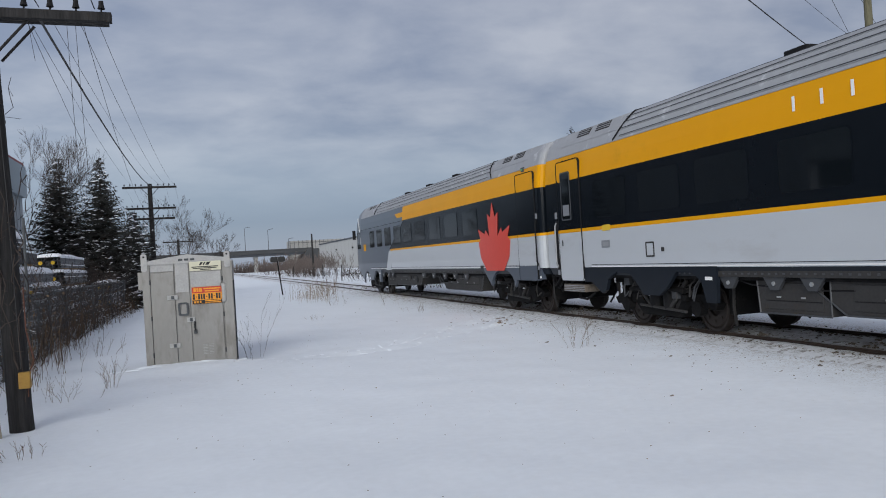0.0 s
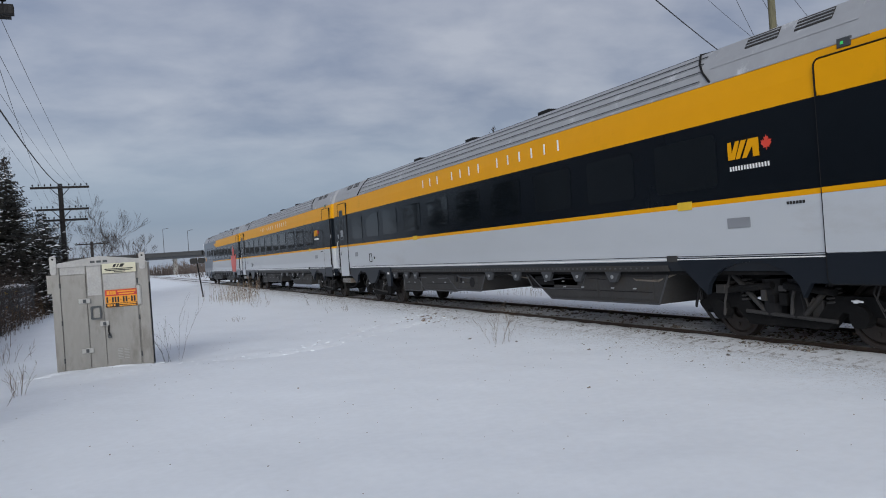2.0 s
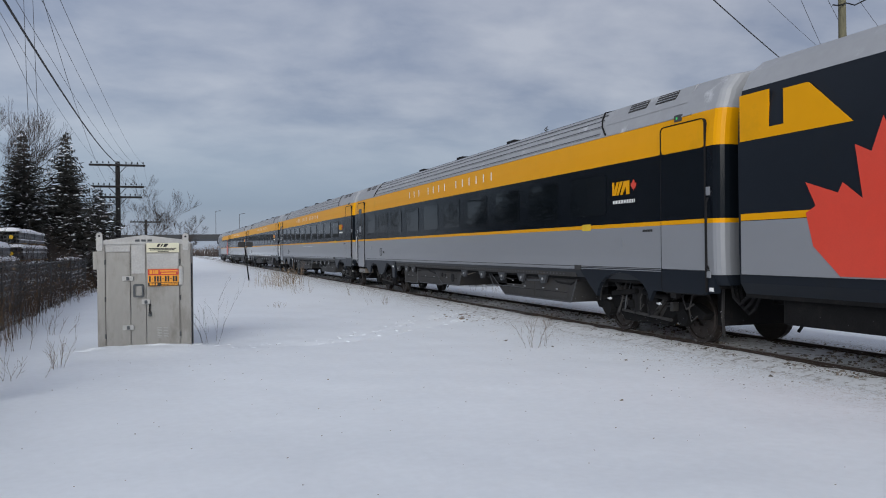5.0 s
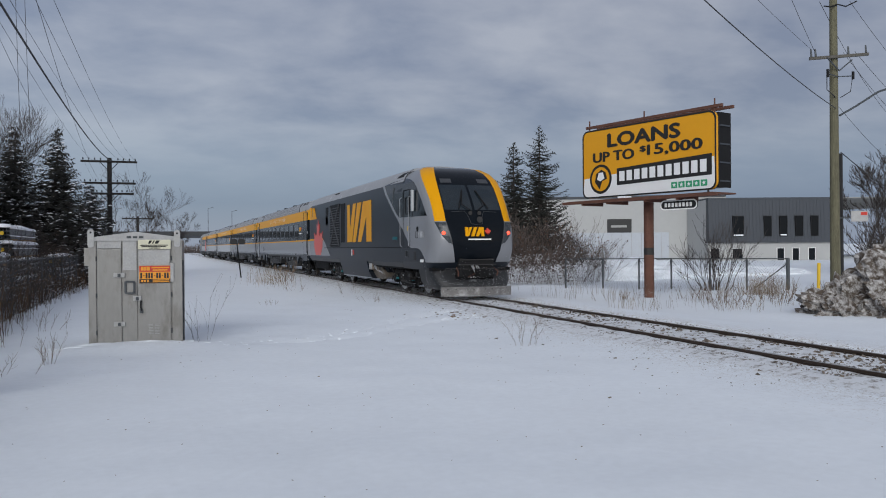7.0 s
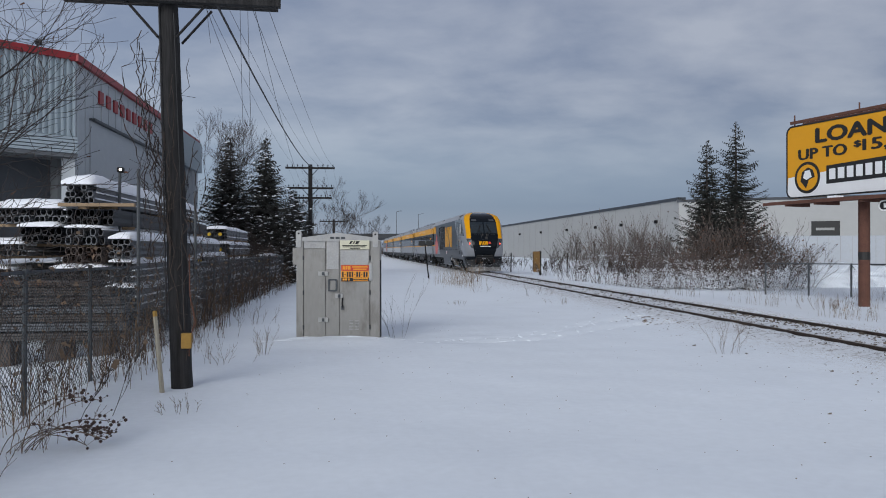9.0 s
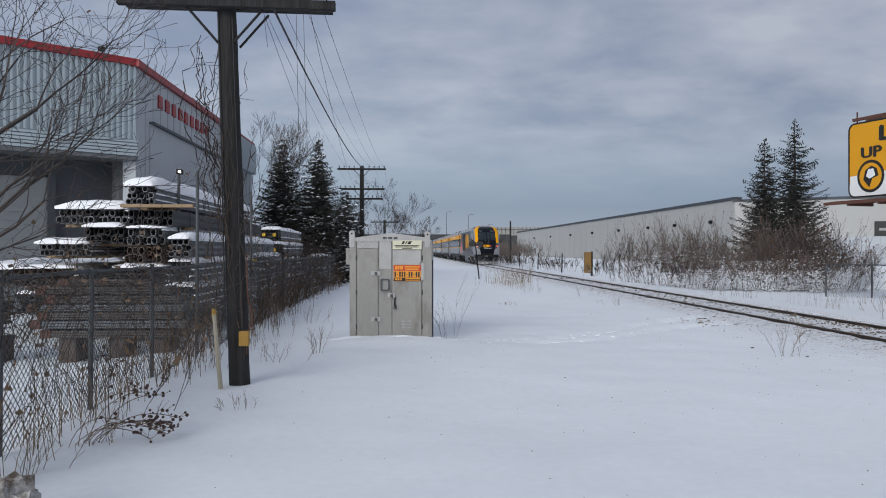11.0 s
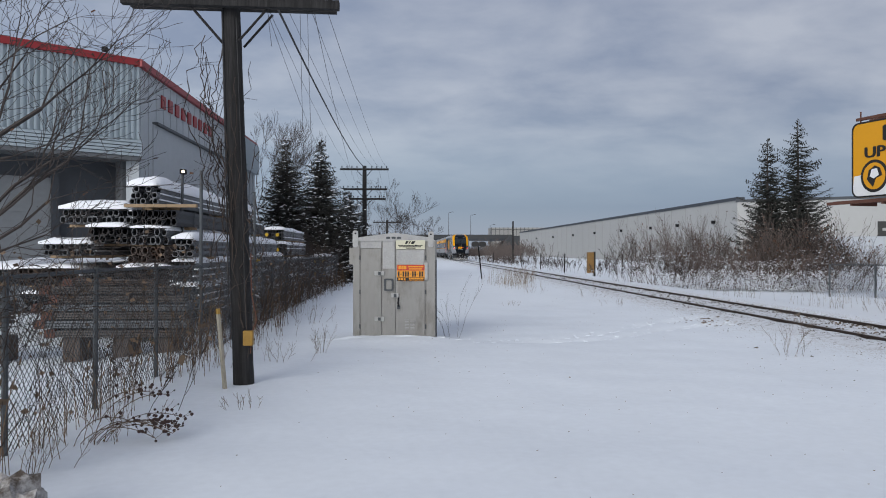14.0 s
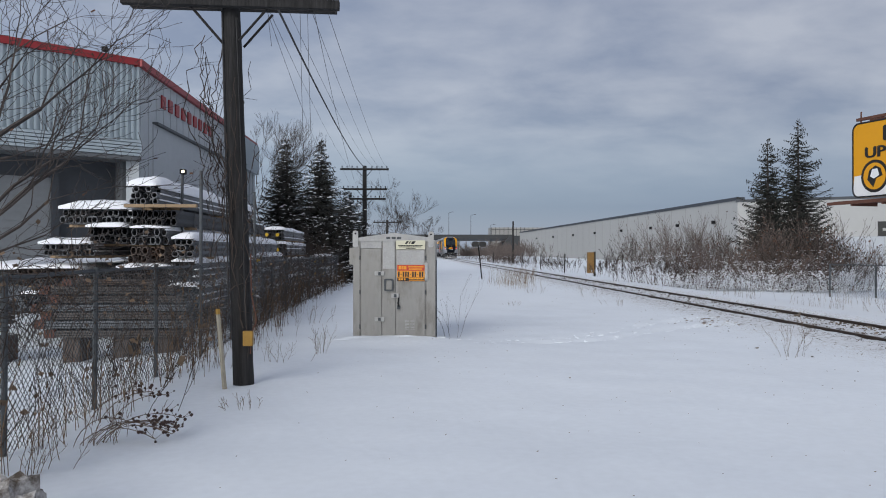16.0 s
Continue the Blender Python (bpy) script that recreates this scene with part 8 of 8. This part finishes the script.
# ---- billboard ----
def billboard():
    b = thing("billboard", "yellow and white loan advertisement billboard on a rusty post", "billboard", at=(19.55, 28.19, -0.6), rz=-75.2)
    W, z0, z1 = 3.59, 4.46, 7.54
    fr = part("panel", prism(rrect(-W, W, z0, z1, 0.32, 6), "y", 0.0, 0.12), BOARD, b, "yellow painted panel face")

    def flat(name, poly, lift, mat, parent=fr):
        return part(name, prism(poly, "y", -lift, 0.0), mat, parent)
    H = z1 - z0
    def P(u, v):
        return (-W + 2 * W * u, z0 + H * v)
    rr = rrect(-W + 0.05, W - 0.05, z0 + 0.05, z1 - 0.05, 0.3, 6)
    lower = [(a, c) for a, c in rr if c < z0 + H * 0.34]
    lower = sorted([q for q in lower if q[0] < 0], key=lambda q: -q[1]) + sorted([q for q in lower if q[0] >= 0], key=lambda q: q[1])
    flat("white_field", lower + [P(0.986, 0.42), P(0.014, 0.29)][0:2], 0.006, BOARDWHITE)
    part("border", ring_prism(rrect(-W, W, z0, z1, 0.32, 6), rrect(-W + 0.06, W - 0.06, z0 + 0.06, z1 - 0.06, 0.28, 6), "y", -0.02, 0.0), INK, b)
    for body, u0, u1, v, cap in (("LOANS", 0.22, 0.76, 0.815, 0.185), ("UP TO", 0.095, 0.425, 0.585, 0.14), ("$", 0.475, 0.515, 0.625, 0.085), ("15,000", 0.53, 0.91, 0.605, 0.135)):
        tb = text_mesh(body, 1.0, extrude=0.004)
        xs, ys = [q.co.x for q in tb.verts], [q.co.y for q in tb.verts]
        (xa, za), xb, zb = P(u0, v), P(u1, v)[0], P(u1, v)[1]
        x0_, x1_, y1_ = min(xs), max(xs), max(ys)
        y0_ = min(ys) + (0.157 * (y1_ - min(ys)) if body == "15,000" else 0.0)
        for v_ in tb.verts:
            f_ = (v_.co.x - x0_) / (x1_ - x0_)
            v_.co = Vector((xa + (xb - xa) * f_, -v_.co.z - 0.012, za + (zb - za) * f_ + cap * H * ((v_.co.y - y0_) / (y1_ - y0_) - 0.5)))
        for letter in islands(tb):
            w_ = part("letter", letter, INK, fr)
            # bold: slightly shifted copies of the letter
            for q, (dx, dz) in enumerate(((0.05, 0.0), (-0.05, 0.0), (0, 0.03), (0, -0.03)) if body == "LOANS" else ((0.034, 0.0), (-0.034, 0.0), (0.0, 0.02))):
                c = new("letter", w_.data)
                c.parent = fr
                c.location = (dx, -0.002 * (q + 1), dz)
    cx, cz = P(0.155, 0.27)
    def disc(r, n=28):
        return [(cx + r * math.cos(q * math.tau / n), cz + r * math.sin(q * math.tau / n)) for q in range(n)]
    flat("badge_ring", disc(0.66), 0.012, INK)
    flat("badge_field", disc(0.54), 0.018, BOARD)
    flat("badge_shape", [(cx - 0.34, cz - 0.12), (cx - 0.25, cz + 0.25), (cx + 0.05, cz + 0.42), (cx + 0.3, cz + 0.3), (cx + 0.4, cz), (cx + 0.1, cz - 0.1), (cx - 0.05, cz - 0.45)], 0.024, INK)
    flat("badge_mark", [(cx - 0.2, cz), (cx - 0.1, cz + 0.28), (cx + 0.15, cz + 0.3), (cx + 0.25, cz + 0.02), (cx - 0.02, cz - 0.1)], 0.030, BOARDWHITE)
    flat("banner", [P(0.29, 0.16), P(0.972, 0.19), P(0.972, 0.46), P(0.29, 0.40)], 0.012, INK)
    n = 11
    for k in range(n):
        u = 0.31 + 0.645 * k / n
        flat("letter_bar", [P(u, 0.215 + 0.02 * k / n), P(u + 0.042, 0.215 + 0.02 * k / n), P(u + 0.042, 0.355 + 0.045 * k / n), P(u, 0.355 + 0.045 * k / n)], 0.018, BOARDWHITE)
    for k in range(5):
        flat("star_tile", [P(0.70 + 0.05 * k, 0.055), P(0.742 + 0.05 * k, 0.055), P(0.742 + 0.05 * k, 0.135), P(0.70 + 0.05 * k, 0.135)], 0.012, GREEN)
        c_ = P(0.721 + 0.05 * k, 0.095)
        flat("star", [(c_[0] + (0.1 if q % 2 == 0 else 0.045) * math.sin(q * math.pi / 5), c_[1] + (0.1 if q % 2 == 0 else 0.045) * math.cos(q * math.pi / 5)) for q in range(10)], 0.016, BOARDWHITE)
    part("back_box", box(-W + 0.1, W - 0.05, 0.12, 0.9, z0 + 0.1, z1 - 0.1), INK, b, "dark side return of the panel")
    for k in range(4):
        part("side_rib", box(W - 0.05, W + 0.03, 0.2, 0.9, z0 + 0.3 + 0.72 * k, z0 + 0.36 + 0.72 * k), DARKGREY, b)
    part("side_return", box(W - 0.05, W, 0.13, 0.92, z0 + 0.08, z1 - 0.08), SEAM, b)
    for yy in (0.05, 0.75):
        part("top_rail", box(-W + 0.2, W + 0.25, yy - 0.06, yy + 0.06, z1 + 0.08, z1 + 0.2, bevel=0.01), RUST, b, "rusty steel rail above the panel")
    for x in (-W + 0.4, 0, W - 0.1):
        part("rail_stub", tube((x, 0.05, z1 - 0.1), (x, 0.05, z1 + 0.45), 0.03), RUST, b)
    part("catwalk_beam", box(-W - 0.6, W + 0.5, -0.75, -0.6, z0 - 0.28, z0 - 0.16, bevel=0.01), RUST, b, "rusty catwalk below the panel")
    part("catwalk_deck", box(-W - 0.3, W + 0.3, -0.7, 0.8, z0 - 0.2, z0 - 0.14), RUST, b)
    for x in (-3, -1.5, 0.6, 2.2):
        part("catwalk_bracket", box(x, x + 0.1, -0.7, 0.6, z0 - 0.36, z0 - 0.2), RUST, b)
    part("snow_on_catwalk", box(-0.9, -0.5, -0.65, -0.2, z0 - 0.138, z0 - 0.05, bevel=0.03), SNOW_TOP, b)
    part("post", tube((-0.05, 0.35, -0.3), (-0.05, 0.35, z0 - 0.1), 0.21, n=16), RUST, b, "rust-brown steel post")
    part("post_band", tube((-0.05, 0.35, 1.9), (-0.05, 0.35, 2.2), 0.215, n=16), INK, b)
    pl = part("name_plaque", prism(rrect(1.2, 3.0, 3.72, 4.12, 0.19, 6), "y", -0.4, -0.34), INK, b, "black oval plaque with white border")
    part("plaque_border", ring_prism(rrect(1.2, 3.0, 3.72, 4.12, 0.19, 6), rrect(1.25, 2.95, 3.77, 4.07, 0.15, 6), "y", -0.41, -0.4), LETTER, pl)
    for k in range(8):
        part("letter_bar", box(1.42 + 0.175 * k, 1.53 + 0.175 * k, -0.41, -0.4, 3.84, 4.0), LETTER, pl)


billboard()


# ---- buildings across the track ----
def warehouse():
    b = thing("warehouse", "long white flat-roofed warehouse with dark roof edge", "warehouse")
    part("long_wall", box(42.2, 43.0, 97, 282, -0.8, 8.05), WALLWHITE, b)
    part("roof_edge", box(42.05, 43.1, 96.9, 282.2, 8.05, 8.45), DARKGREY, b, "dark metal roof edge")
    for y in np.arange(103, 280, 6.1):
        part("panel_joint", box(42.17, 42.2, y, y + 0.06, -0.8, 8.0), CONCRETE, b)
    for y in (104, 118, 131, 149, 170, 192, 218, 245):
        part("wall_lamp", box(41.8, 42.2, y, y + 0.5, 5.3, 5.75, bevel=0.05), SEAM, b)
    a = math.degrees(math.atan2(82.31 - 96.9, 66.35 - 42.6))
    m = pose(42.2, 97, 0, 0, 0, a)
    L = math.hypot(66.35 - 42.2, 82.31 - 97)
    part("front_wall", box(0, L + 2, 0.0, 0.6, -0.8, 7.8, m=m), WALLWHITE, b)
    part("front_roof_edge", box(-0.2, L + 2, -0.12, 0.7, 7.8, 8.12, m=m), DARKGREY, b)
    part("roof", prism([(42.6, 97.2), (42.6, 282), (110, 282), (110, 60), (67, 82.8)], "z", 7.4, 7.5), CONCRETE, b)
    part("wall_sign", box(15.5, 18.6, -0.08, 0.0, 3.2, 5.1, m=m), INK, b)
    part("sign_bar", box(16.0, 18.0, -0.1, -0.08, 4.0, 4.3, m=m), CONCRETE, b)
    part("loading_door", box(6, 9, -0.06, 0.0, -0.8, 3.2, m=m), CONCRETE, b)


warehouse()


def office():
    d = Vector((73.98 - 61.06, 71.03 - 75.72, 0))
    a = math.degrees(math.atan2(d.y, d.x))
    b = thing("office_block", "low office block with dark grey cladding over a cream ground floor", "building", at=(61.06, 75.72, 0), rz=a)
    L = d.length + 0.6
    part("ground_floor", box(0, L, 0.35, 10, -0.9, 1.95), WALLWHITE, b, "cream ground floor wall")
    part("cladding", prism([(0.0, 1.9), (0.45, 7.05), (1.2, 7.05), (1.2, 1.9)], "x", 0, L), DARKGREY, b, "dark standing-seam cladding")
    part("roof", box(-0.05, L + 0.05, 0.4, 10, 7.0, 7.2), DARKGREY, b)
    part("side_wall", box(-0.02, 0.2, 1.2, 10, -0.9, 7.0), WALLWHITE, b)
    for k in range(int(L / 0.4)):
        part("seam_rib", prism([(-0.03, 1.9), (0.42, 7.05), (0.46, 7.05), (0.01, 1.9)], "x", 0.4 * k, 0.4 * k + 0.05), DARKGREY, b)
    for x, w in ((2.85, 1.15), (6.55, 0.7), (8.35, 0.75), (10.2, 0.75), (12.05, 0.7)):
        wn = part("window", box(x, x + w, 0.0, 0.4, 2.7, 4.95), GLASS, b, "narrow dark window")
        part("window_frame", ring_prism(rrect(x - 0.08, x + w + 0.08, 2.62, 5.03, 0.02), rrect(x, x + w, 2.7, 4.95, 0.01), "y", -0.03, 0.3), SEAM, wn)
        if x in (2.85, 8.35):
            part("sill_snow", box(x, x + w, -0.06, 0.02, 2.7, 2.85, bevel=0.02), SNOW_TOP, wn)
    for x, w, z0, z1 in ((0.25, 1.0, 0.1, 1.2), (2.8, 1.2, 0.0, 1.2), (8.1, 0.8, -0.2, 1.2), (9.9, 0.75, -0.8, 1.2), (11.8, 0.75, -0.8, 1.2)):
        wn = part("ground_window", box(x, x + w, 0.3, 0.36, z0, z1), GLASS, b)
        part("window_frame", ring_prism(rrect(x - 0.06, x + w + 0.06, z0 - 0.06, z1 + 0.06, 0.02), rrect(x, x + w, z0, z1, 0.01), "y", 0.27, 0.35), LETTER, wn)


office()


def trailer():
    d = Vector((51.69 - 35.8, 70.6 - 76.36, 0))
    t = thing("semi_trailer", "grey-white box semi-trailer parked by the warehouse", "trailer", at=(35.8, 76.36, -0.6), rz=math.degrees(math.atan2(d.y, d.x)))
    L = d.length
    part("box_body", box(0, L, 0, 2.5, 0.85, 3.65, bevel=0.04), TRAILER, t)
    for k in range(16):
        part("panel_rib", box(0.2 + k * L / 16, 0.24 + k * L / 16, -0.012, 0.0, 0.9, 3.6), CONCRETE, t)
    part("front_panel", box(L, L + 0.02, 0.1, 2.4, 1.2, 3.55), ALU_LIGHT, t)
    part("lower_rail", box(0, L, -0.02, 0.06, 0.72, 0.88), UNDERGREY, t)
    part("chassis", box(0.2, L - 0.2, 0.5, 2.0, 0.8, 1.1), UNDER, t)
    for x in (1.2, 2.5):
        for y in (0.25, 2.25):
            w = part("wheel", tube((x, y - 0.18, 0.5), (x, y + 0.18, 0.5), 0.5, n=18), SEAM, t)
    part("landing_leg", box(L - 2.2, L - 2.0, 0.4, 0.6, 0.0, 1.1), GALV, t)


trailer()


def yard_fence():
    f = thing("yard_fence", "low galvanised chain-link fence with top rail by the lot", "fence")
    pts = [(20.2, 36.2), (21.7, 35.0), (23.2, 34.0), (24.5, 33.1), (25.9, 31.9), (27.2, 30.8), (28.6, 29.6)]
    for (x, y) in pts:
        part("post", tube((x, y, -0.9), (x, y, 1.05), 0.045 if x < 28 else 0.085, n=8), GALV, f)
    for a, b in zip(pts, pts[1:]):
        part("top_rail", tube((*a, 1.02), (*b, 1.02), 0.028, n=6), GALV, f)
        bm = bmesh.new()
        A, B = Vector((*a, -0.5)), Vector((*b, -0.5))
        n = int((B - A).length / 0.12)
        for k in range(n):
            for s in (0, 1):
                k2 = k + (10 if s else -10)
                p0, p1 = A.lerp(B, k / n), A.lerp(B, min(1, max(0, k2 / n)))
                add_tube(bm, p0, (p1.x, p1.y, 1.0), 0.003, n=3, cap=False)
        tagged(part("chain_mesh", bm, GALV, f), kind="stuff")
    part("brace", tube((28.6, 29.6, 0.8), (27.4, 30.6, -0.5), 0.03, n=6), GALV, f)


yard_fence()
for x, y in ((26.75, 25.95),):
    bo = thing("bollard", "yellow steel bollard in the snow", "bollard", at=(x, y, -0.7), group="yellow bollards")
    part("tube", tube((0, 0, 0), (0.04, 0, 1.6), 0.07, n=10), YPOST, bo)
sg = thing("notice_sign", "small white sign with a red mark on the power pole", "sign", at=(31.2, 27.9, 2.6), rz=-20)
part("plate", box(-0.35, 0.45, -0.02, 0.02, 0.15, 0.65, bevel=0.01), ALU_LIGHT, sg)
part("red_mark", box(0.1, 0.4, -0.03, -0.02, 0.45, 0.6, bevel=0.008), SIGNRED, sg)
part("bracket", box(-1.4, 0.5, 0.02, 0.06, 0.3, 0.36), GALV, sg)
for k, (x, y, h) in enumerate(((46, 41, 7.5), (49, 43, 8.5), (43, 36, 6.5), (53, 45, 9), (45, 38, 7.0), (51, 40, 8.0), (56, 44, 9), (54, 40, 8.0), (60, 46, 9.5), (48, 38.5, 7.0))):
    bare_tree(x, y, -0.6, h, 500 + k, "bare twiggy tree beyond the power pole", level=5, spread=0.45, r=0.07, twig=0.009)
for k in range(8):
    shrub(43 + 2.2 * k, 36 + 1.1 * k, -0.5, 3.2, 3.2, 520 + k, "dark bare brush under the trees", stems=22, level=2, twig=0.014, mat=BARK)
tp = thing("small_far_pole", "distant wooden pole with a short crossarm", "utility pole", at=(74, 92, 0))
part("pole", tube((0, 0, 0), (0, 0, 10.5), 0.15, n=8), POLEWOOD, tp)
part("crossarm", box(-1.1, 1.1, -0.06, 0.06, 9.6, 9.75), POLEWOOD, tp)


# ---- far end of the line ----
# concrete colour lowered to hold the shade of faces turned from the light
BRIDGE = material("shaded_concrete", (0.05, 0.053, 0.057), 0.9, vary=0.2, scale=0.3, grain=4)


def overpass():
    b = thing("road_overpass", "concrete road overpass crossing above the railway", "bridge")
    part("deck", box(-70, 42, 296, 306, 6.2, 7.3), BRIDGE, b)
    part("parapet", box(-70, 42, 295.8, 296.2, 7.3, 7.75), BRIDGE, b)
    part("girder", box(-70, 42, 296.6, 305, 5.4, 6.2), DARKGREY, b)
    for x in (-12, 1.5, 21, 34):
        part("pier", box(x - 0.6, x + 0.6, 298, 304, -1, 5.4), CONCRETE, b)
    part("abutment", prism([(34, -1), (44, -1), (44, 7.3), (40, 7.3)], "y", 294, 308), BRIDGE, b)
    for x, h in ((17.5, 9.0), (26.0, 8.0), (-14, 8.5), (33.5, 4.2)):
        q = thing("street_lamp", "tall slim street lamp standing on the overpass", "street lamp", at=(x, 301, 7.3), group="lamps on the overpass")
        part("pole", tube((0, 0, 0), (0, 0, h), 0.12, 0.08, 6), GALV, q)
        part("arm", tube((0, 0, h), (1.6, 0, h + 0.3), 0.07, n=5), GALV, q)
        part("head", box(1.2, 2.0, -0.15, 0.15, h + 0.22, h + 0.36), GALV, q)


overpass()


def far_woods():
    """Low bare woods that close the view beyond the overpass."""
    rng = random.Random(17)
    vs, fs = [], []
    for k in range(5200):
        x, y = rng.uniform(-95, 62), rng.uniform(312, 345)
        h = rng.uniform(2.2, 4.6) * (1 + 0.3 * noise.noise((x * 0.08, 0.0, 4.0)))
        lean = rng.gauss(0, 0.5)
        w, n = rng.uniform(0.05, 0.16), len(vs)
        vs += [(x - w, y, -0.6), (x + w, y, -0.6), (x, y + w, -0.6), (x + lean, y, h - 0.6)]
        fs += [(n, n + 1, n + 3), (n + 1, n + 2, n + 3), (n + 2, n, n + 3)]
    me = bpy.data.meshes.new("far_woods")
    me.from_pydata(vs, [], fs)
    me.materials.append(FARBRUSH)
    tagged(new("far_woods", me), "distant low bare brown woods beyond the overpass", "woods", kind="stuff")


far_woods()


def glass_block():
    b = thing("gridded_building", "pale distant building with a gridded facade", "building", at=(37, 328, 0))
    part("wall", box(0, 36, 0, 12, -1, 11.4), CONCRETE, b)
    for k in range(21):
        part("mullion", box(k * 1.75, k * 1.75 + 0.16, -0.2, 0, -1, 11.5), GALV, b)
    for k in range(4):
        part("floor_band", box(0, 36, -0.25, 0, 1.5 + 3 * k, 1.65 + 3 * k), GALV, b)


glass_block()
far_pole(18.3, 130, -0.6, (), 6.6, "distant bare dark wooden pole")


def track_marker():
    t = thing("track_sign", "leaning thin post with dark paddle signs by the track", "trackside sign", at=(5.05, 50.3, -0.2), rz=0)
    part("post", tube((0, 0, 0), (-0.26, 0, 2.45), 0.045, n=6), UNDER, t)
    for x in (-0.66, -0.18):
        part("paddle", prism(rrect(x, x + 0.44, 2.14, 2.48, 0.12), "y", -0.04, 0.0), INK, t)


track_marker()
ob_ = thing("relay_box", "rusty orange upright box on a post by the thicket", "equipment box", at=(15.6, 65.3, -0.4))
part("case", box(-0.12, 0.4, -0.25, 0.25, 0.2, 1.95, bevel=0.03), material("ochre_case", (0.19, 0.105, 0.03), 0.8, vary=0.25, dirt=(0.12, 0.07, 0.03), dirt_amount=0.3), ob_)
part("post", box(0.42, 0.56, -0.1, 0.1, -0.2, 2.0), POLEWOOD, ob_)
for k, (x, y) in enumerate(((17.5, 62), (14.5, 70), (14.8, 84), (15.2, 100), (13.6, 118))):
    q = thing("fence_post", "short dark wooden post in the brush", "post", at=(x, y, -0.5), group="old posts along the line")
    part("post", tube((0, 0, 0), (0.05, 0, 1.9), 0.065, 0.055, 7), POLEWOOD, q)

drift = snow_heap("snow_drift", -0.2, 15.95, -0.2, 1.35, 0.55, 0.17, 31, "low drift of clean snow against the cabinet", mat=SNOW, rough=0.25, sub=4)

# dry weeds and a leafy tangle against the near stretch of the fence
for k in range(7):
    dry_grass(-3.32 + 0.14 * math.sin(k * 2.1), 5.6 + 0.85 * k, 0.22, 0.95 + 0.35 * (k % 3), 12, 0.8, 700 + k, "brown dry weed stalks growing through the fence", mat=WEED if k % 2 else STALK)
for k, (x, y, h) in enumerate(((-3.45, 6.3, 1.1), (-3.45, 8.9, 1.2))):
    shrub(x, y, -0.3, h, 0.8, 720 + k, "bare vine bush with shrivelled leaves on the fence", stems=5, level=2, leaves=0.3, leafmat=WEED, twig=0.003, thick=0.5)
# dark brush beside the track towards the overpass
for k, (x, y, h) in enumerate(((15.2, 122, 2.4), (17.0, 128, 2.8), (15.8, 137, 3.2), (19.0, 134, 3.0), (16.6, 150, 3.6), (20.5, 146, 3.6))):
    shrub(x, y, -0.6, h, 4.5, 740 + k, "brown bare brush beside the track near the overpass", stems=22, level=2, twig=0.011, mat=FARBRUSH, thick=1.0)


motions()
